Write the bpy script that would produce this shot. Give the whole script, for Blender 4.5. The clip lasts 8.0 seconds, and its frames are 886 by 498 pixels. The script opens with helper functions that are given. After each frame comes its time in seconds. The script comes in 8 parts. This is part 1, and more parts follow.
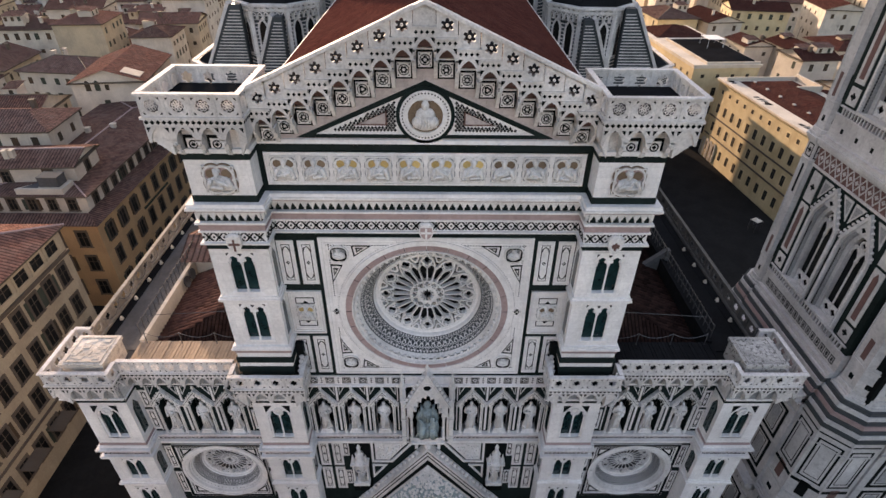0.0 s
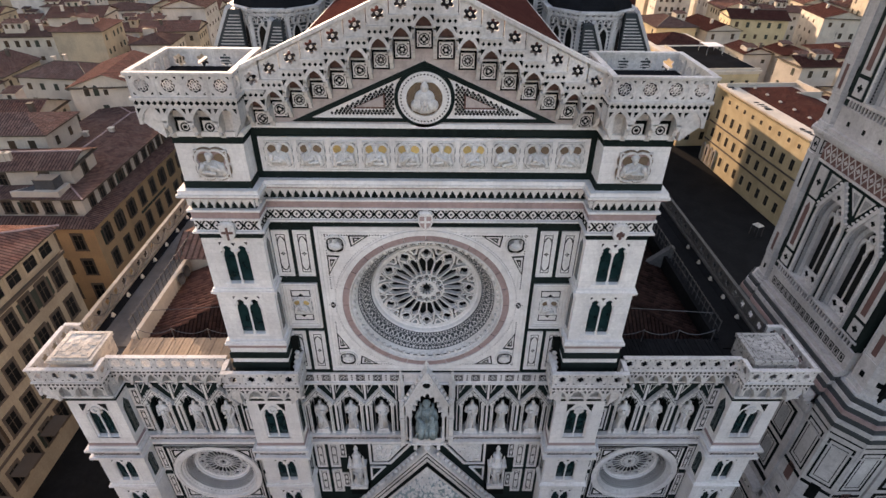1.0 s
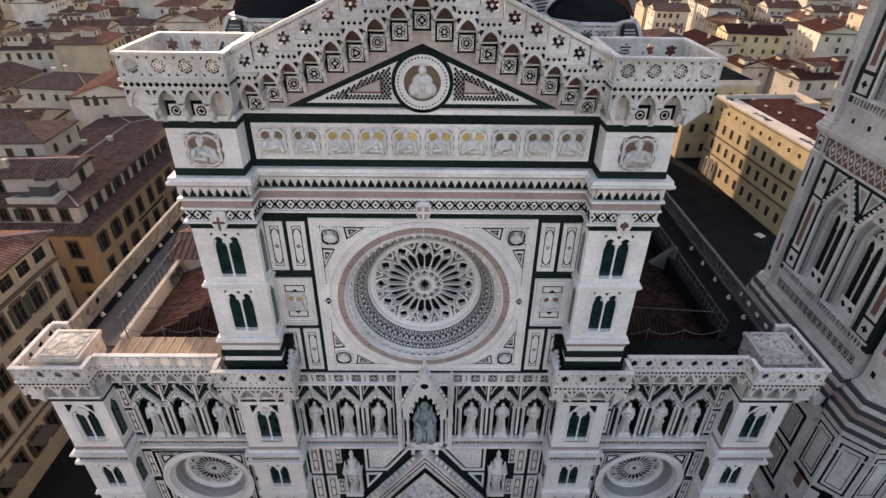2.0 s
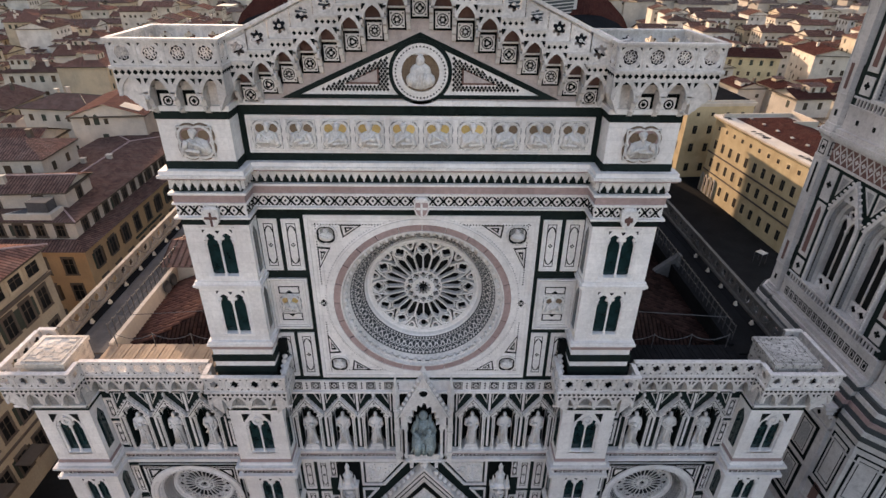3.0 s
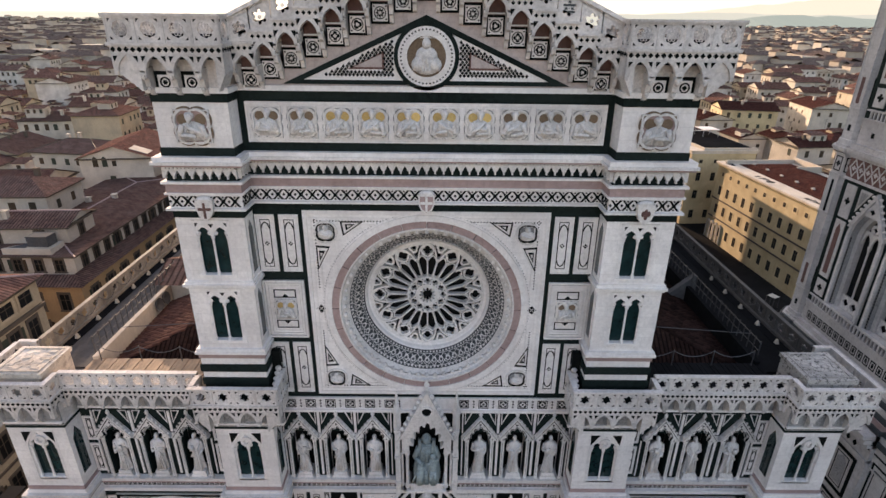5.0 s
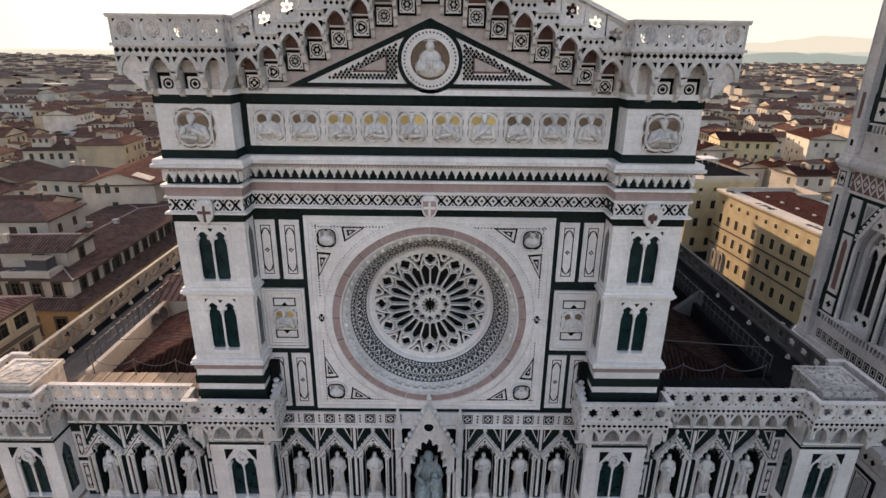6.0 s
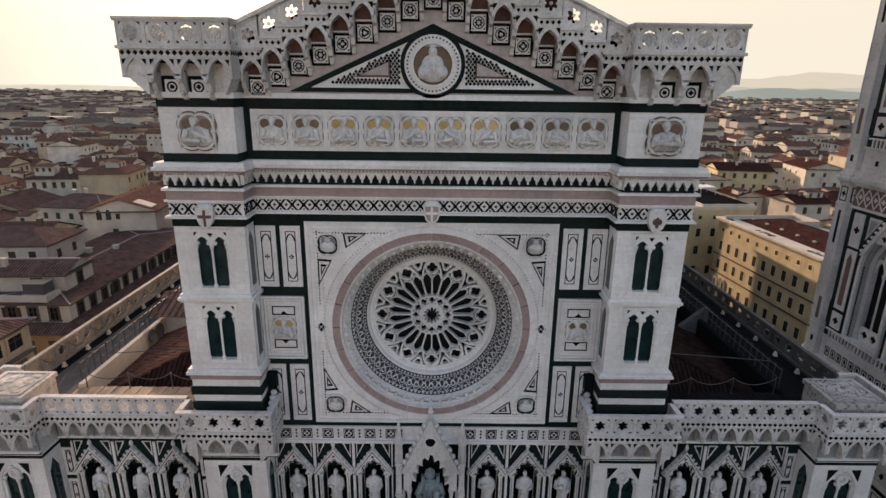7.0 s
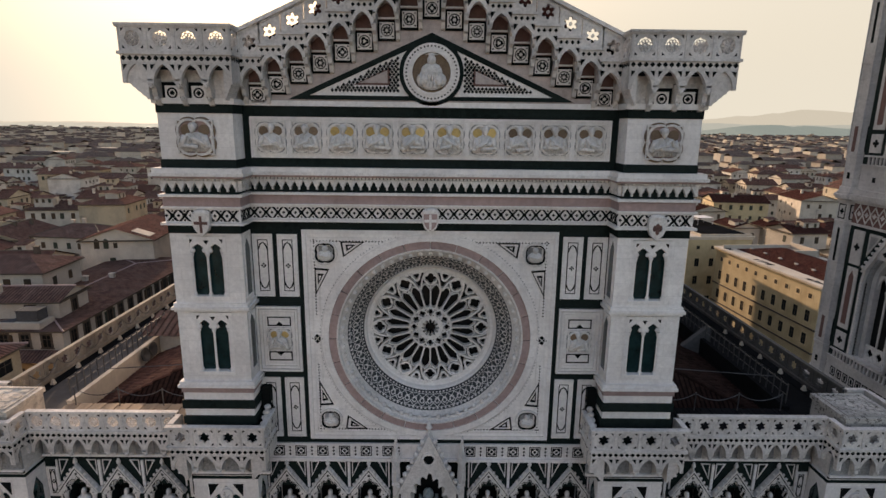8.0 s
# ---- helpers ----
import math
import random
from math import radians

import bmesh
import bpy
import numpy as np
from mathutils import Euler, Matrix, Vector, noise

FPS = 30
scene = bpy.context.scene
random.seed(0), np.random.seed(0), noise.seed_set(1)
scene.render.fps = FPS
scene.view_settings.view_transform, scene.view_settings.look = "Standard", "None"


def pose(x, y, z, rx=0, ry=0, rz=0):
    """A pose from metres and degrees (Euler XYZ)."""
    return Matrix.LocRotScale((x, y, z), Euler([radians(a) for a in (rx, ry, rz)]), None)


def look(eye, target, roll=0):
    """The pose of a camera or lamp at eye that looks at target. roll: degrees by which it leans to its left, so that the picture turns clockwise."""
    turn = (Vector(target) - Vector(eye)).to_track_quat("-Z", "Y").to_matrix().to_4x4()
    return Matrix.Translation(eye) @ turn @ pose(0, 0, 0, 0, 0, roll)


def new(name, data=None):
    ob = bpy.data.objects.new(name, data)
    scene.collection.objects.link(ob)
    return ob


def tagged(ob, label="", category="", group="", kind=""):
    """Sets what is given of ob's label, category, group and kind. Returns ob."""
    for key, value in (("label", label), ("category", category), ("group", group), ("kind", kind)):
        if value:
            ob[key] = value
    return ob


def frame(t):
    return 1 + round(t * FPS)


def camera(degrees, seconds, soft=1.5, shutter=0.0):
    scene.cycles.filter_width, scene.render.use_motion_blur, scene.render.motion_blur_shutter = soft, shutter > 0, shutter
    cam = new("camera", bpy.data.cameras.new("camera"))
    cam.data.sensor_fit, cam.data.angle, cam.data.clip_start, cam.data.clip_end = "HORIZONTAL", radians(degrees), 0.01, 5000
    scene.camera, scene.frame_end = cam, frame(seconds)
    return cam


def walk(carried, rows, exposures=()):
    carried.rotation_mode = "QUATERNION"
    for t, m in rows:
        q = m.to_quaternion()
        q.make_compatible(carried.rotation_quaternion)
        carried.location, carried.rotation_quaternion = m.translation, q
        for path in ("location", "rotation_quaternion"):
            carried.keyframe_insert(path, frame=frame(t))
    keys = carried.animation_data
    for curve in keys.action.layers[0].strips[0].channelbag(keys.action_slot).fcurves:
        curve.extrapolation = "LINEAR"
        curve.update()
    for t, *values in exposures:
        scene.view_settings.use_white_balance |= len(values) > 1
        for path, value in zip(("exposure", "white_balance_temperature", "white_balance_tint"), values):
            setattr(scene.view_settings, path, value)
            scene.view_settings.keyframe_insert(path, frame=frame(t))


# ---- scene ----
cam = camera(78.7, 8.0)
PATH = [
    (0, (0.458, -21.927, 50.754), (0.485, -20.285, 49.613), 0.8),
    (0.5, (0.45, -21.894, 50.122), (0.477, -20.24, 48.997), 0.8),
    (1, (0.472, -21.862, 49.502), (0.5, -20.198, 48.394), 0.8),
    (1.5, (0.514, -21.848, 48.834), (0.543, -20.17, 47.746), 0.9),
    (3, (0.6, -21.813, 46.711), (0.629, -20.069, 45.732), 0.7),
    (3.5, (0.622, -21.782, 45.913), (0.653, -20.015, 44.976), 0.7),
    (4, (0.639, -21.749, 45.127), (0.668, -19.959, 44.236), 0.7),
    (4.5, (0.595, -21.721, 44.451), (0.613, -19.908, 43.607), 0.7),
    (6, (0.447, -21.745, 42.635), (0.458, -19.865, 41.954), 0.7),
    (6.5, (0.383, -21.774, 42.046), (0.39, -19.874, 41.421), 0.7),
    (7, (0.348, -21.818, 41.512), (0.359, -19.901, 40.945), 0.7),
    (7.5, (0.336, -21.857, 40.953), (0.352, -19.922, 40.447), 0.7),
    (8, (0.344, -21.856, 40.398), (0.36, -19.906, 39.955), 0.7),
]
walk(cam, [(t, look(eye, target, roll)) for t, eye, target, roll in PATH],
     exposures=[(0, 2.0, 7500, 30), (4.5, 1.98, 7500, 30), (6.5, 1.62, 7500, 29), (8, 1.25, 7600, 28)])

# ---- daylight: a low hazy sun behind the church, the front in open shade ----
SUN_AZ, SUN_EL = -17.0, 9.0
world = bpy.data.worlds.new("sky")
scene.world = world
world.use_nodes = True
wn = world.node_tree
wn.nodes.clear()
sky = wn.nodes.new("ShaderNodeTexSky")
sky.sky_type, sky.sun_disc = "NISHITA", False
sky.sun_elevation, sky.sun_rotation = radians(SUN_EL), radians(SUN_AZ)
sky.air_density, sky.dust_density, sky.ozone_density, sky.altitude = 1.2, 4.0, 1.5, 50
bg = wn.nodes.new("ShaderNodeBackground")
bg.inputs["Strength"].default_value = 0.15
wo = wn.nodes.new("ShaderNodeOutputWorld")
# bright cream haze low over the horizon on the sun's side
ray = wn.nodes.new("ShaderNodeTexCoord")
up = wn.nodes.new("ShaderNodeSeparateXYZ")
wn.links.new(ray.outputs["Generated"], up.inputs[0])
low_ = wn.nodes.new("ShaderNodeMapRange")
low_.interpolation_type = "SMOOTHSTEP"
wn.links.new(up.outputs[2], low_.inputs[0])
low_.inputs[1].default_value, low_.inputs[2].default_value, low_.inputs[3].default_value, low_.inputs[4].default_value = 0.04, 0.95, 1.0, 0.0
sunward = wn.nodes.new("ShaderNodeMapRange")
sunward.interpolation_type = "SMOOTHSTEP"
wn.links.new(up.outputs[1], sunward.inputs[0])
sunward.inputs[1].default_value, sunward.inputs[2].default_value = -0.2, 0.5
thick = wn.nodes.new("ShaderNodeMath")
thick.operation = "MULTIPLY"
wn.links.new(low_.outputs[0], thick.inputs[0])
wn.links.new(sunward.outputs[0], thick.inputs[1])
veil = wn.nodes.new("ShaderNodeMix")
veil.data_type = "RGBA"
wn.links.new(thick.outputs[0], veil.inputs[0])
wn.links.new(sky.outputs[0], veil.inputs[6])
veil.inputs[7].default_value = (2.0, 2.2, 1.9, 1)
# the bright halo that thick morning haze makes round the sun
toward = wn.nodes.new("ShaderNodeVectorMath")
toward.operation = "DOT_PRODUCT"
wn.links.new(ray.outputs["Generated"], toward.inputs[0])
toward.inputs[1].default_value = (math.sin(radians(SUN_AZ)) * math.cos(radians(SUN_EL)), math.cos(radians(SUN_AZ)) * math.cos(radians(SUN_EL)), math.sin(radians(SUN_EL)))
halo = wn.nodes.new("ShaderNodeMapRange")
halo.interpolation_type = "SMOOTHERSTEP"
wn.links.new(toward.outputs["Value"], halo.inputs[0])
halo.inputs[1].default_value, halo.inputs[2].default_value, halo.inputs[4].default_value = 0.90, 1.0, 1.0
lit = wn.nodes.new("ShaderNodeMix")
lit.data_type, lit.blend_type = "RGBA", "ADD"
wn.links.new(halo.outputs[0], lit.inputs[0])
wn.links.new(veil.outputs[2], lit.inputs[6])
lit.inputs[7].default_value = (1.3, 1.0, 0.62, 1)
wn.links.new(lit.outputs[2], bg.inputs[0])
wn.links.new(bg.outputs[0], wo.inputs[0])
sun_data = bpy.data.lights.new("sun", "SUN")
sun_data.energy, sun_data.angle, sun_data.color = 2.4, radians(0.6), (1.0, 0.83, 0.59)
sun = new("sun", sun_data)
a, e = radians(SUN_AZ), radians(SUN_EL)
sun.matrix_world = look((400 * math.sin(a) * math.cos(e), 400 * math.cos(a) * math.cos(e), 400 * math.sin(e)), (0, 0, 0))

# ---- materials ----
def nd(nt, kind, **kw):
    n = nt.nodes.new(kind)
    for k, val in kw.items():
        n.inputs[k.replace("_", " ")].default_value = val
    return n


def math_node(nt, op, a_, b_):
    n = nt.nodes.new("ShaderNodeMath")
    n.operation = op
    for i, q in enumerate((a_, b_)):
        if isinstance(q, (int, float)):
            n.inputs[i].default_value = q
        else:
            nt.links.new(q, n.inputs[i])
    return n.outputs[0]


def mixed(nt, fac, c1, c2, blend="MIX"):
    n = nt.nodes.new("ShaderNodeMix")
    n.data_type, n.blend_type = "RGBA", blend
    for slot, q in ((0, fac), (6, c1), (7, c2)):
        if isinstance(q, (int, float)):
            n.inputs[slot].default_value = q
        elif isinstance(q, tuple):
            n.inputs[slot].default_value = (*q, 1)
        else:
            nt.links.new(q, n.inputs[slot])
    return n.outputs[2]


def ranged(nt, q, lo, hi, to_lo=0.0, to_hi=1.0):
    n = nt.nodes.new("ShaderNodeMapRange")
    nt.links.new(q, n.inputs[0])
    n.inputs[1].default_value, n.inputs[2].default_value = lo, hi
    n.inputs[3].default_value, n.inputs[4].default_value = to_lo, to_hi
    return n.outputs[0]


def surface(name, base, stain=(0.2, 0.2, 0.2), stain_amount=0.3, grain=6.0, vary=0.12, rough=0.6, bump=0.15, metal=0.0,
            joints=None, per_piece=0.1, tints=None, streaks=0.35, gloss=0.25, pits=0.0, pit_size=6.0):
    """A worn stone, plaster or metal: grain, patches, streaks that run down, and joints (width, height of a block)."""
    m = bpy.data.materials.new(name)
    m.use_nodes = True
    nt = m.node_tree
    bsdf = nt.nodes["Principled BSDF"]
    geo = nt.nodes.new("ShaderNodeNewGeometry")
    info = nt.nodes.new("ShaderNodeObjectInfo")
    pos = geo.outputs["Position"]
    fine = nd(nt, "ShaderNodeTexNoise", Scale=grain, Detail=6.0, Roughness=0.65)
    wide = nd(nt, "ShaderNodeTexNoise", Scale=0.35, Detail=4.0)
    nt.links.new(pos, fine.inputs["Vector"])
    nt.links.new(pos, wide.inputs["Vector"])
    squash = nt.nodes.new("ShaderNodeMapping")
    squash.inputs["Scale"].default_value = (1.0, 1.0, 0.12)
    nt.links.new(pos, squash.inputs["Vector"])
    run = nd(nt, "ShaderNodeTexNoise", Scale=2.2, Detail=5.0, Roughness=0.7)
    nt.links.new(squash.outputs[0], run.inputs["Vector"])
    col = base
    if tints:
        ramp = nt.nodes.new("ShaderNodeValToRGB")
        ramp.color_ramp.interpolation = "CONSTANT"
        el = ramp.color_ramp.elements
        while len(el) < len(tints):
            el.new(0.5)
        for i, c in enumerate(tints):
            el[i].position, el[i].color = i / len(tints), (*c, 1)
        nt.links.new(info.outputs["Random"], ramp.inputs[0])
        col = ramp.outputs[0]
    value = math_node(nt, "ADD", ranged(nt, fine.outputs[0], 0.3, 0.7, 1 - vary, 1 + vary), ranged(nt, info.outputs["Random"], 0, 1, -per_piece, per_piece))
    value = math_node(nt, "ADD", value, ranged(nt, geo.outputs["Random Per Island"], 0, 1, -per_piece, per_piece))
    if joints:
        sep = nt.nodes.new("ShaderNodeSeparateXYZ")
        nt.links.new(pos, sep.inputs[0])
        com = nt.nodes.new("ShaderNodeCombineXYZ")
        nt.links.new(math_node(nt, "ADD", sep.outputs[0], sep.outputs[1]), com.inputs[0])
        nt.links.new(sep.outputs[2], com.inputs[1])
        br = nd(nt, "ShaderNodeTexBrick", Scale=1.0, Mortar_Size=0.012, Mortar_Smooth=0.3, Bias=0.0, Brick_Width=joints[0], Row_Height=joints[1])
        br.inputs["Color1"].default_value, br.inputs["Color2"].default_value, br.inputs["Mortar"].default_value = (0.97, 0.97, 0.97, 1), (1.03, 1.03, 1.03, 1), (0.9, 0.9, 0.9, 1)
        nt.links.new(com.outputs[0], br.inputs["Vector"])
        value = math_node(nt, "MULTIPLY", value, br.outputs[0])
    tone = nt.nodes.new("ShaderNodeCombineXYZ")
    for i in range(3):
        nt.links.new(value, tone.inputs[i])
    col = mixed(nt, 1.0, col, tone.outputs[0], "MULTIPLY")
    dirt = math_node(nt, "MULTIPLY", ranged(nt, wide.outputs[0], 0.42, 0.68), stain_amount)
    col = mixed(nt, dirt, col, stain)
    dirt2 = math_node(nt, "MULTIPLY", ranged(nt, run.outputs[0], 0.5, 0.78), stain_amount * streaks * 2)
    col = mixed(nt, dirt2, col, stain)
    if pits:
        speck = nd(nt, "ShaderNodeTexNoise", Scale=pit_size, Detail=8.0, Roughness=0.75)
        nt.links.new(pos, speck.inputs["Vector"])
        col = mixed(nt, math_node(nt, "MULTIPLY", ranged(nt, speck.outputs[0], 0.50, 0.62), pits), col, tuple(c * 0.5 for c in stain))
    nt.links.new(col, bsdf.inputs["Base Color"])
    nt.links.new(ranged(nt, fine.outputs[0], 0.3, 0.7, rough - 0.08, min(1, rough + 0.1)), bsdf.inputs["Roughness"])
    bsdf.inputs["Metallic"].default_value = metal
    bsdf.inputs["Specular IOR Level"].default_value = gloss
    if bump:
        b = nd(nt, "ShaderNodeBump", Strength=bump, Distance=0.02)
        nt.links.new(fine.outputs[0], b.inputs["Height"])
        nt.links.new(b.outputs[0], bsdf.inputs["Normal"])
    return m


def tile_surface(name, base, alt, pale, pitch=0.24, course=0.38):
    """Barrel tiles: the rows run up the slope, by the roof's own u (along the eave) and v (up the slope), in metres."""
    m = bpy.data.materials.new(name)
    m.use_nodes = True
    nt = m.node_tree
    bsdf = nt.nodes["Principled BSDF"]
    uv = nt.nodes.new("ShaderNodeUVMap")
    uv.uv_map = "slope"
    sep = nt.nodes.new("ShaderNodeSeparateXYZ")
    nt.links.new(uv.outputs[0], sep.inputs[0])
    u = math_node(nt, "DIVIDE", sep.outputs[0], pitch)
    v = math_node(nt, "DIVIDE", sep.outputs[1], course)
    cell = nt.nodes.new("ShaderNodeCombineXYZ")
    nt.links.new(math_node(nt, "FLOOR", u, 0), cell.inputs[0])
    nt.links.new(math_node(nt, "FLOOR", v, 0), cell.inputs[1])
    rnd = nt.nodes.new("ShaderNodeTexWhiteNoise")
    rnd.noise_dimensions = "3D"
    nt.links.new(cell.outputs[0], rnd.inputs["Vector"])
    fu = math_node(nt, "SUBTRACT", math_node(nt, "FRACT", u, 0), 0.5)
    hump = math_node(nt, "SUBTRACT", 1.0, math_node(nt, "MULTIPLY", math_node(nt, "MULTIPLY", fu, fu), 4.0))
    fv = math_node(nt, "FRACT", v, 0)
    height = math_node(nt, "SUBTRACT", hump, math_node(nt, "MULTIPLY", fv, 0.35))
    geo = nt.nodes.new("ShaderNodeNewGeometry")
    info = nt.nodes.new("ShaderNodeObjectInfo")
    wide = nd(nt, "ShaderNodeTexNoise", Scale=0.5, Detail=5.0, Roughness=0.7)
    nt.links.new(geo.outputs["Position"], wide.inputs["Vector"])
    fine = nd(nt, "ShaderNodeTexNoise", Scale=9.0, Detail=4.0)
    nt.links.new(geo.outputs["Position"], fine.inputs["Vector"])
    col = mixed(nt, rnd.outputs[0], base, alt)
    col = mixed(nt, ranged(nt, wide.outputs[0], 0.45, 0.72, 0, 0.55), col, pale)
    # colour drops in the valleys between rows: crease shade painted by the hump
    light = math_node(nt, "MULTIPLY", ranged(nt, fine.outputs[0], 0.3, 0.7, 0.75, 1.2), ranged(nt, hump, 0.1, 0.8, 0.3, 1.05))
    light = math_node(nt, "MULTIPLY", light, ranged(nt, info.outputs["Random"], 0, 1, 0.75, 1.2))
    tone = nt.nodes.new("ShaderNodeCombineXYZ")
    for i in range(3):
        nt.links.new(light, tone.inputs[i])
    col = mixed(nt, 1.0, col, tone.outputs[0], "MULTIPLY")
    nt.links.new(col, bsdf.inputs["Base Color"])
    bsdf.inputs["Roughness"].default_value = 0.9
    bsdf.inputs["Specular IOR Level"].default_value = 0.0
    b = nd(nt, "ShaderNodeBump", Strength=0.5, Distance=0.05)
    nt.links.new(height, b.inputs["Height"])
    nt.links.new(b.outputs[0], bsdf.inputs["Normal"])
    return m


def glazing(name, base, rough=0.12):
    m = bpy.data.materials.new(name)
    m.use_nodes = True
    nt = m.node_tree
    bsdf = nt.nodes["Principled BSDF"]
    geo = nt.nodes.new("ShaderNodeNewGeometry")
    n = nd(nt, "ShaderNodeTexNoise", Scale=3.0, Detail=3.0)
    nt.links.new(geo.outputs["Position"], n.inputs["Vector"])
    nt.links.new(mixed(nt, ranged(nt, n.outputs[0], 0.35, 0.7), base, tuple(c * 0.45 for c in base)), bsdf.inputs["Base Color"])
    bsdf.inputs["Roughness"].default_value = rough
    return m


WHITE = surface("white_marble", (0.84, 0.815, 0.80), (0.40, 0.37, 0.37), 0.30, 7.0, 0.10, 0.55, 0.12, joints=(1.15, 0.52), per_piece=0.05, pits=0.12, pit_size=2.5)
CARVED = surface("carved_white_marble", (0.79, 0.765, 0.745), (0.24, 0.23, 0.23), 0.36, 14.0, 0.18, 0.62, 0.4, per_piece=0.06, pits=0.22, pit_size=5.0)
WORN = surface("weathered_marble", (0.74, 0.705, 0.68), (0.20, 0.185, 0.18), 0.42, 10.0, 0.18, 0.7, 0.45, per_piece=0.08, pits=0.22, pit_size=4.5)
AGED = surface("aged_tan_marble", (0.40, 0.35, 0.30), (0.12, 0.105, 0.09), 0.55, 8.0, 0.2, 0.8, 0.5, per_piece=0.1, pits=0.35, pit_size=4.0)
# weathered like AGED but darker: the right-hand parapet's shade is in the colour
SHADED_MARBLE = surface("shaded_grey_marble", (0.11, 0.107, 0.105), (0.05, 0.05, 0.05), 0.55, 8.0, 0.2, 0.8, 0.5, per_piece=0.1, pits=0.35, pit_size=4.0)
GREEN = surface("dark_green_marble", (0.011, 0.0185, 0.0175), (0.028, 0.038, 0.036), 0.4, 5.0, 0.4, 0.5, 0.08, joints=(0.9, 0.6), per_piece=0.12, gloss=0.03)
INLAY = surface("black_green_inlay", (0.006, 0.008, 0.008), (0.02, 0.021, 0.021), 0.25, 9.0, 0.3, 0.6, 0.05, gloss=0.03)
PINK = surface("pink_marble", (0.40, 0.29, 0.28), (0.2, 0.14, 0.135), 0.45, 6.0, 0.18, 0.55, 0.1, joints=(1.6, 0.9), per_piece=0.1)
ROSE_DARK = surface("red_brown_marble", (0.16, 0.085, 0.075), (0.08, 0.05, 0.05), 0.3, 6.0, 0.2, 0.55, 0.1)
GREY = surface("grey_carved_marble", (0.34, 0.345, 0.345), (0.12, 0.12, 0.13), 0.45, 16.0, 0.3, 0.65, 0.6, pits=0.5, pit_size=9.0)
GOLD = surface("gilded_ground", (0.56, 0.41, 0.17), (0.28, 0.2, 0.1), 0.6, 12.0, 0.2, 0.45, 0.3, metal=0.3, per_piece=0.3)
BROWN = surface("brown_mosaic_ground", (0.20, 0.14, 0.095), (0.1, 0.07, 0.05), 0.4, 18.0, 0.3, 0.6, 0.3)
TEAL = glazing("dark_green_glass", (0.011, 0.038, 0.040))
VOID = glazing("dark_glass", (0.008, 0.009, 0.010), 0.3)
VOID.node_tree.nodes["Principled BSDF"].inputs["Specular IOR Level"].default_value = 0.2
HOUSE_GLASS = glazing("house_glass", (0.012, 0.012, 0.012), 0.4)
HOUSE_GLASS.node_tree.nodes["Principled BSDF"].inputs["Specular IOR Level"].default_value = 0.15
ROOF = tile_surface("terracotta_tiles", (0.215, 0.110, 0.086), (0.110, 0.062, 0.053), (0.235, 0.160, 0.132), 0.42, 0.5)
# ROOF made darker for the right-hand houses: their unlit slopes, as colour
ROOF_UNLIT = tile_surface("unlit_red_tiles", (0.088, 0.036, 0.030), (0.045, 0.022, 0.020), (0.10, 0.055, 0.045), 0.32, 0.45)
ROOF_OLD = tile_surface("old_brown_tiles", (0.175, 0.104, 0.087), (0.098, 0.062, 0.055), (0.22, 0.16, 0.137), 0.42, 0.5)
# near-black underlayer: the shade in the gaps between aisle tiles, as colour
ROOF_SHADED = tile_surface("shaded_tiles", (0.045, 0.024, 0.02), (0.022, 0.013, 0.012), (0.06, 0.04, 0.034))
# greyer, flatter tiles: the far town's haze is put into their colour
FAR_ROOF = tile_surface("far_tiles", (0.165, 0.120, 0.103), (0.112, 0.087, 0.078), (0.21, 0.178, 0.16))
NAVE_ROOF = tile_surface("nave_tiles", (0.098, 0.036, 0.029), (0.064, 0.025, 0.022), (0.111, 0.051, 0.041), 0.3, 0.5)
PLASTER = surface("house_plaster", (0.5, 0.42, 0.3), (0.22, 0.19, 0.16), 0.4, 4.0, 0.1, 0.85, 0.15, per_piece=0.06,
                  tints=[(0.60, 0.54, 0.45), (0.62, 0.57, 0.49), (0.56, 0.48, 0.36), (0.64, 0.60, 0.54), (0.54, 0.44, 0.31), (0.60, 0.53, 0.44), (0.66, 0.63, 0.58)])
YELLOW = surface("yellow_plaster", (0.60, 0.49, 0.30), (0.30, 0.2, 0.1), 0.35, 4.0, 0.1, 0.85, 0.15)
OCHRE = surface("ochre_plaster", (0.50, 0.335, 0.185), (0.3, 0.2, 0.12), 0.4, 4.0, 0.12, 0.85, 0.15)
CREAM = surface("cream_plaster", (0.47, 0.39, 0.28), (0.24, 0.19, 0.14), 0.4, 4.0, 0.12, 0.85, 0.15)
PALE = surface("pale_plaster", (0.60, 0.54, 0.46), (0.3, 0.26, 0.22), 0.4, 4.0, 0.1, 0.85, 0.15)
TRIM = surface("grey_sandstone", (0.115, 0.09, 0.07), (0.14, 0.12, 0.10), 0.4, 8.0, 0.15, 0.8, 0.25)
SHUTTER = surface("brown_green_shutter", (0.06, 0.05, 0.038), (0.03, 0.03, 0.025), 0.3, 10.0, 0.2, 0.7, 0.1, tints=[(0.06, 0.045, 0.03), (0.05, 0.06, 0.045), (0.08, 0.05, 0.03)])
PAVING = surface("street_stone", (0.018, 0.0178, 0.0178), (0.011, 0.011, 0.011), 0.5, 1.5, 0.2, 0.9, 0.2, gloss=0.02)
LEAD = surface("lead_sheet", (0.016, 0.017, 0.019), (0.009, 0.009, 0.009), 0.5, 3.0, 0.15, 0.85, 0.15, gloss=0.0)
SLATE = surface("grey_terrace_sheet", (0.095, 0.096, 0.10), (0.05, 0.047, 0.044), 0.5, 4.0, 0.2, 0.85, 0.2, gloss=0.05)
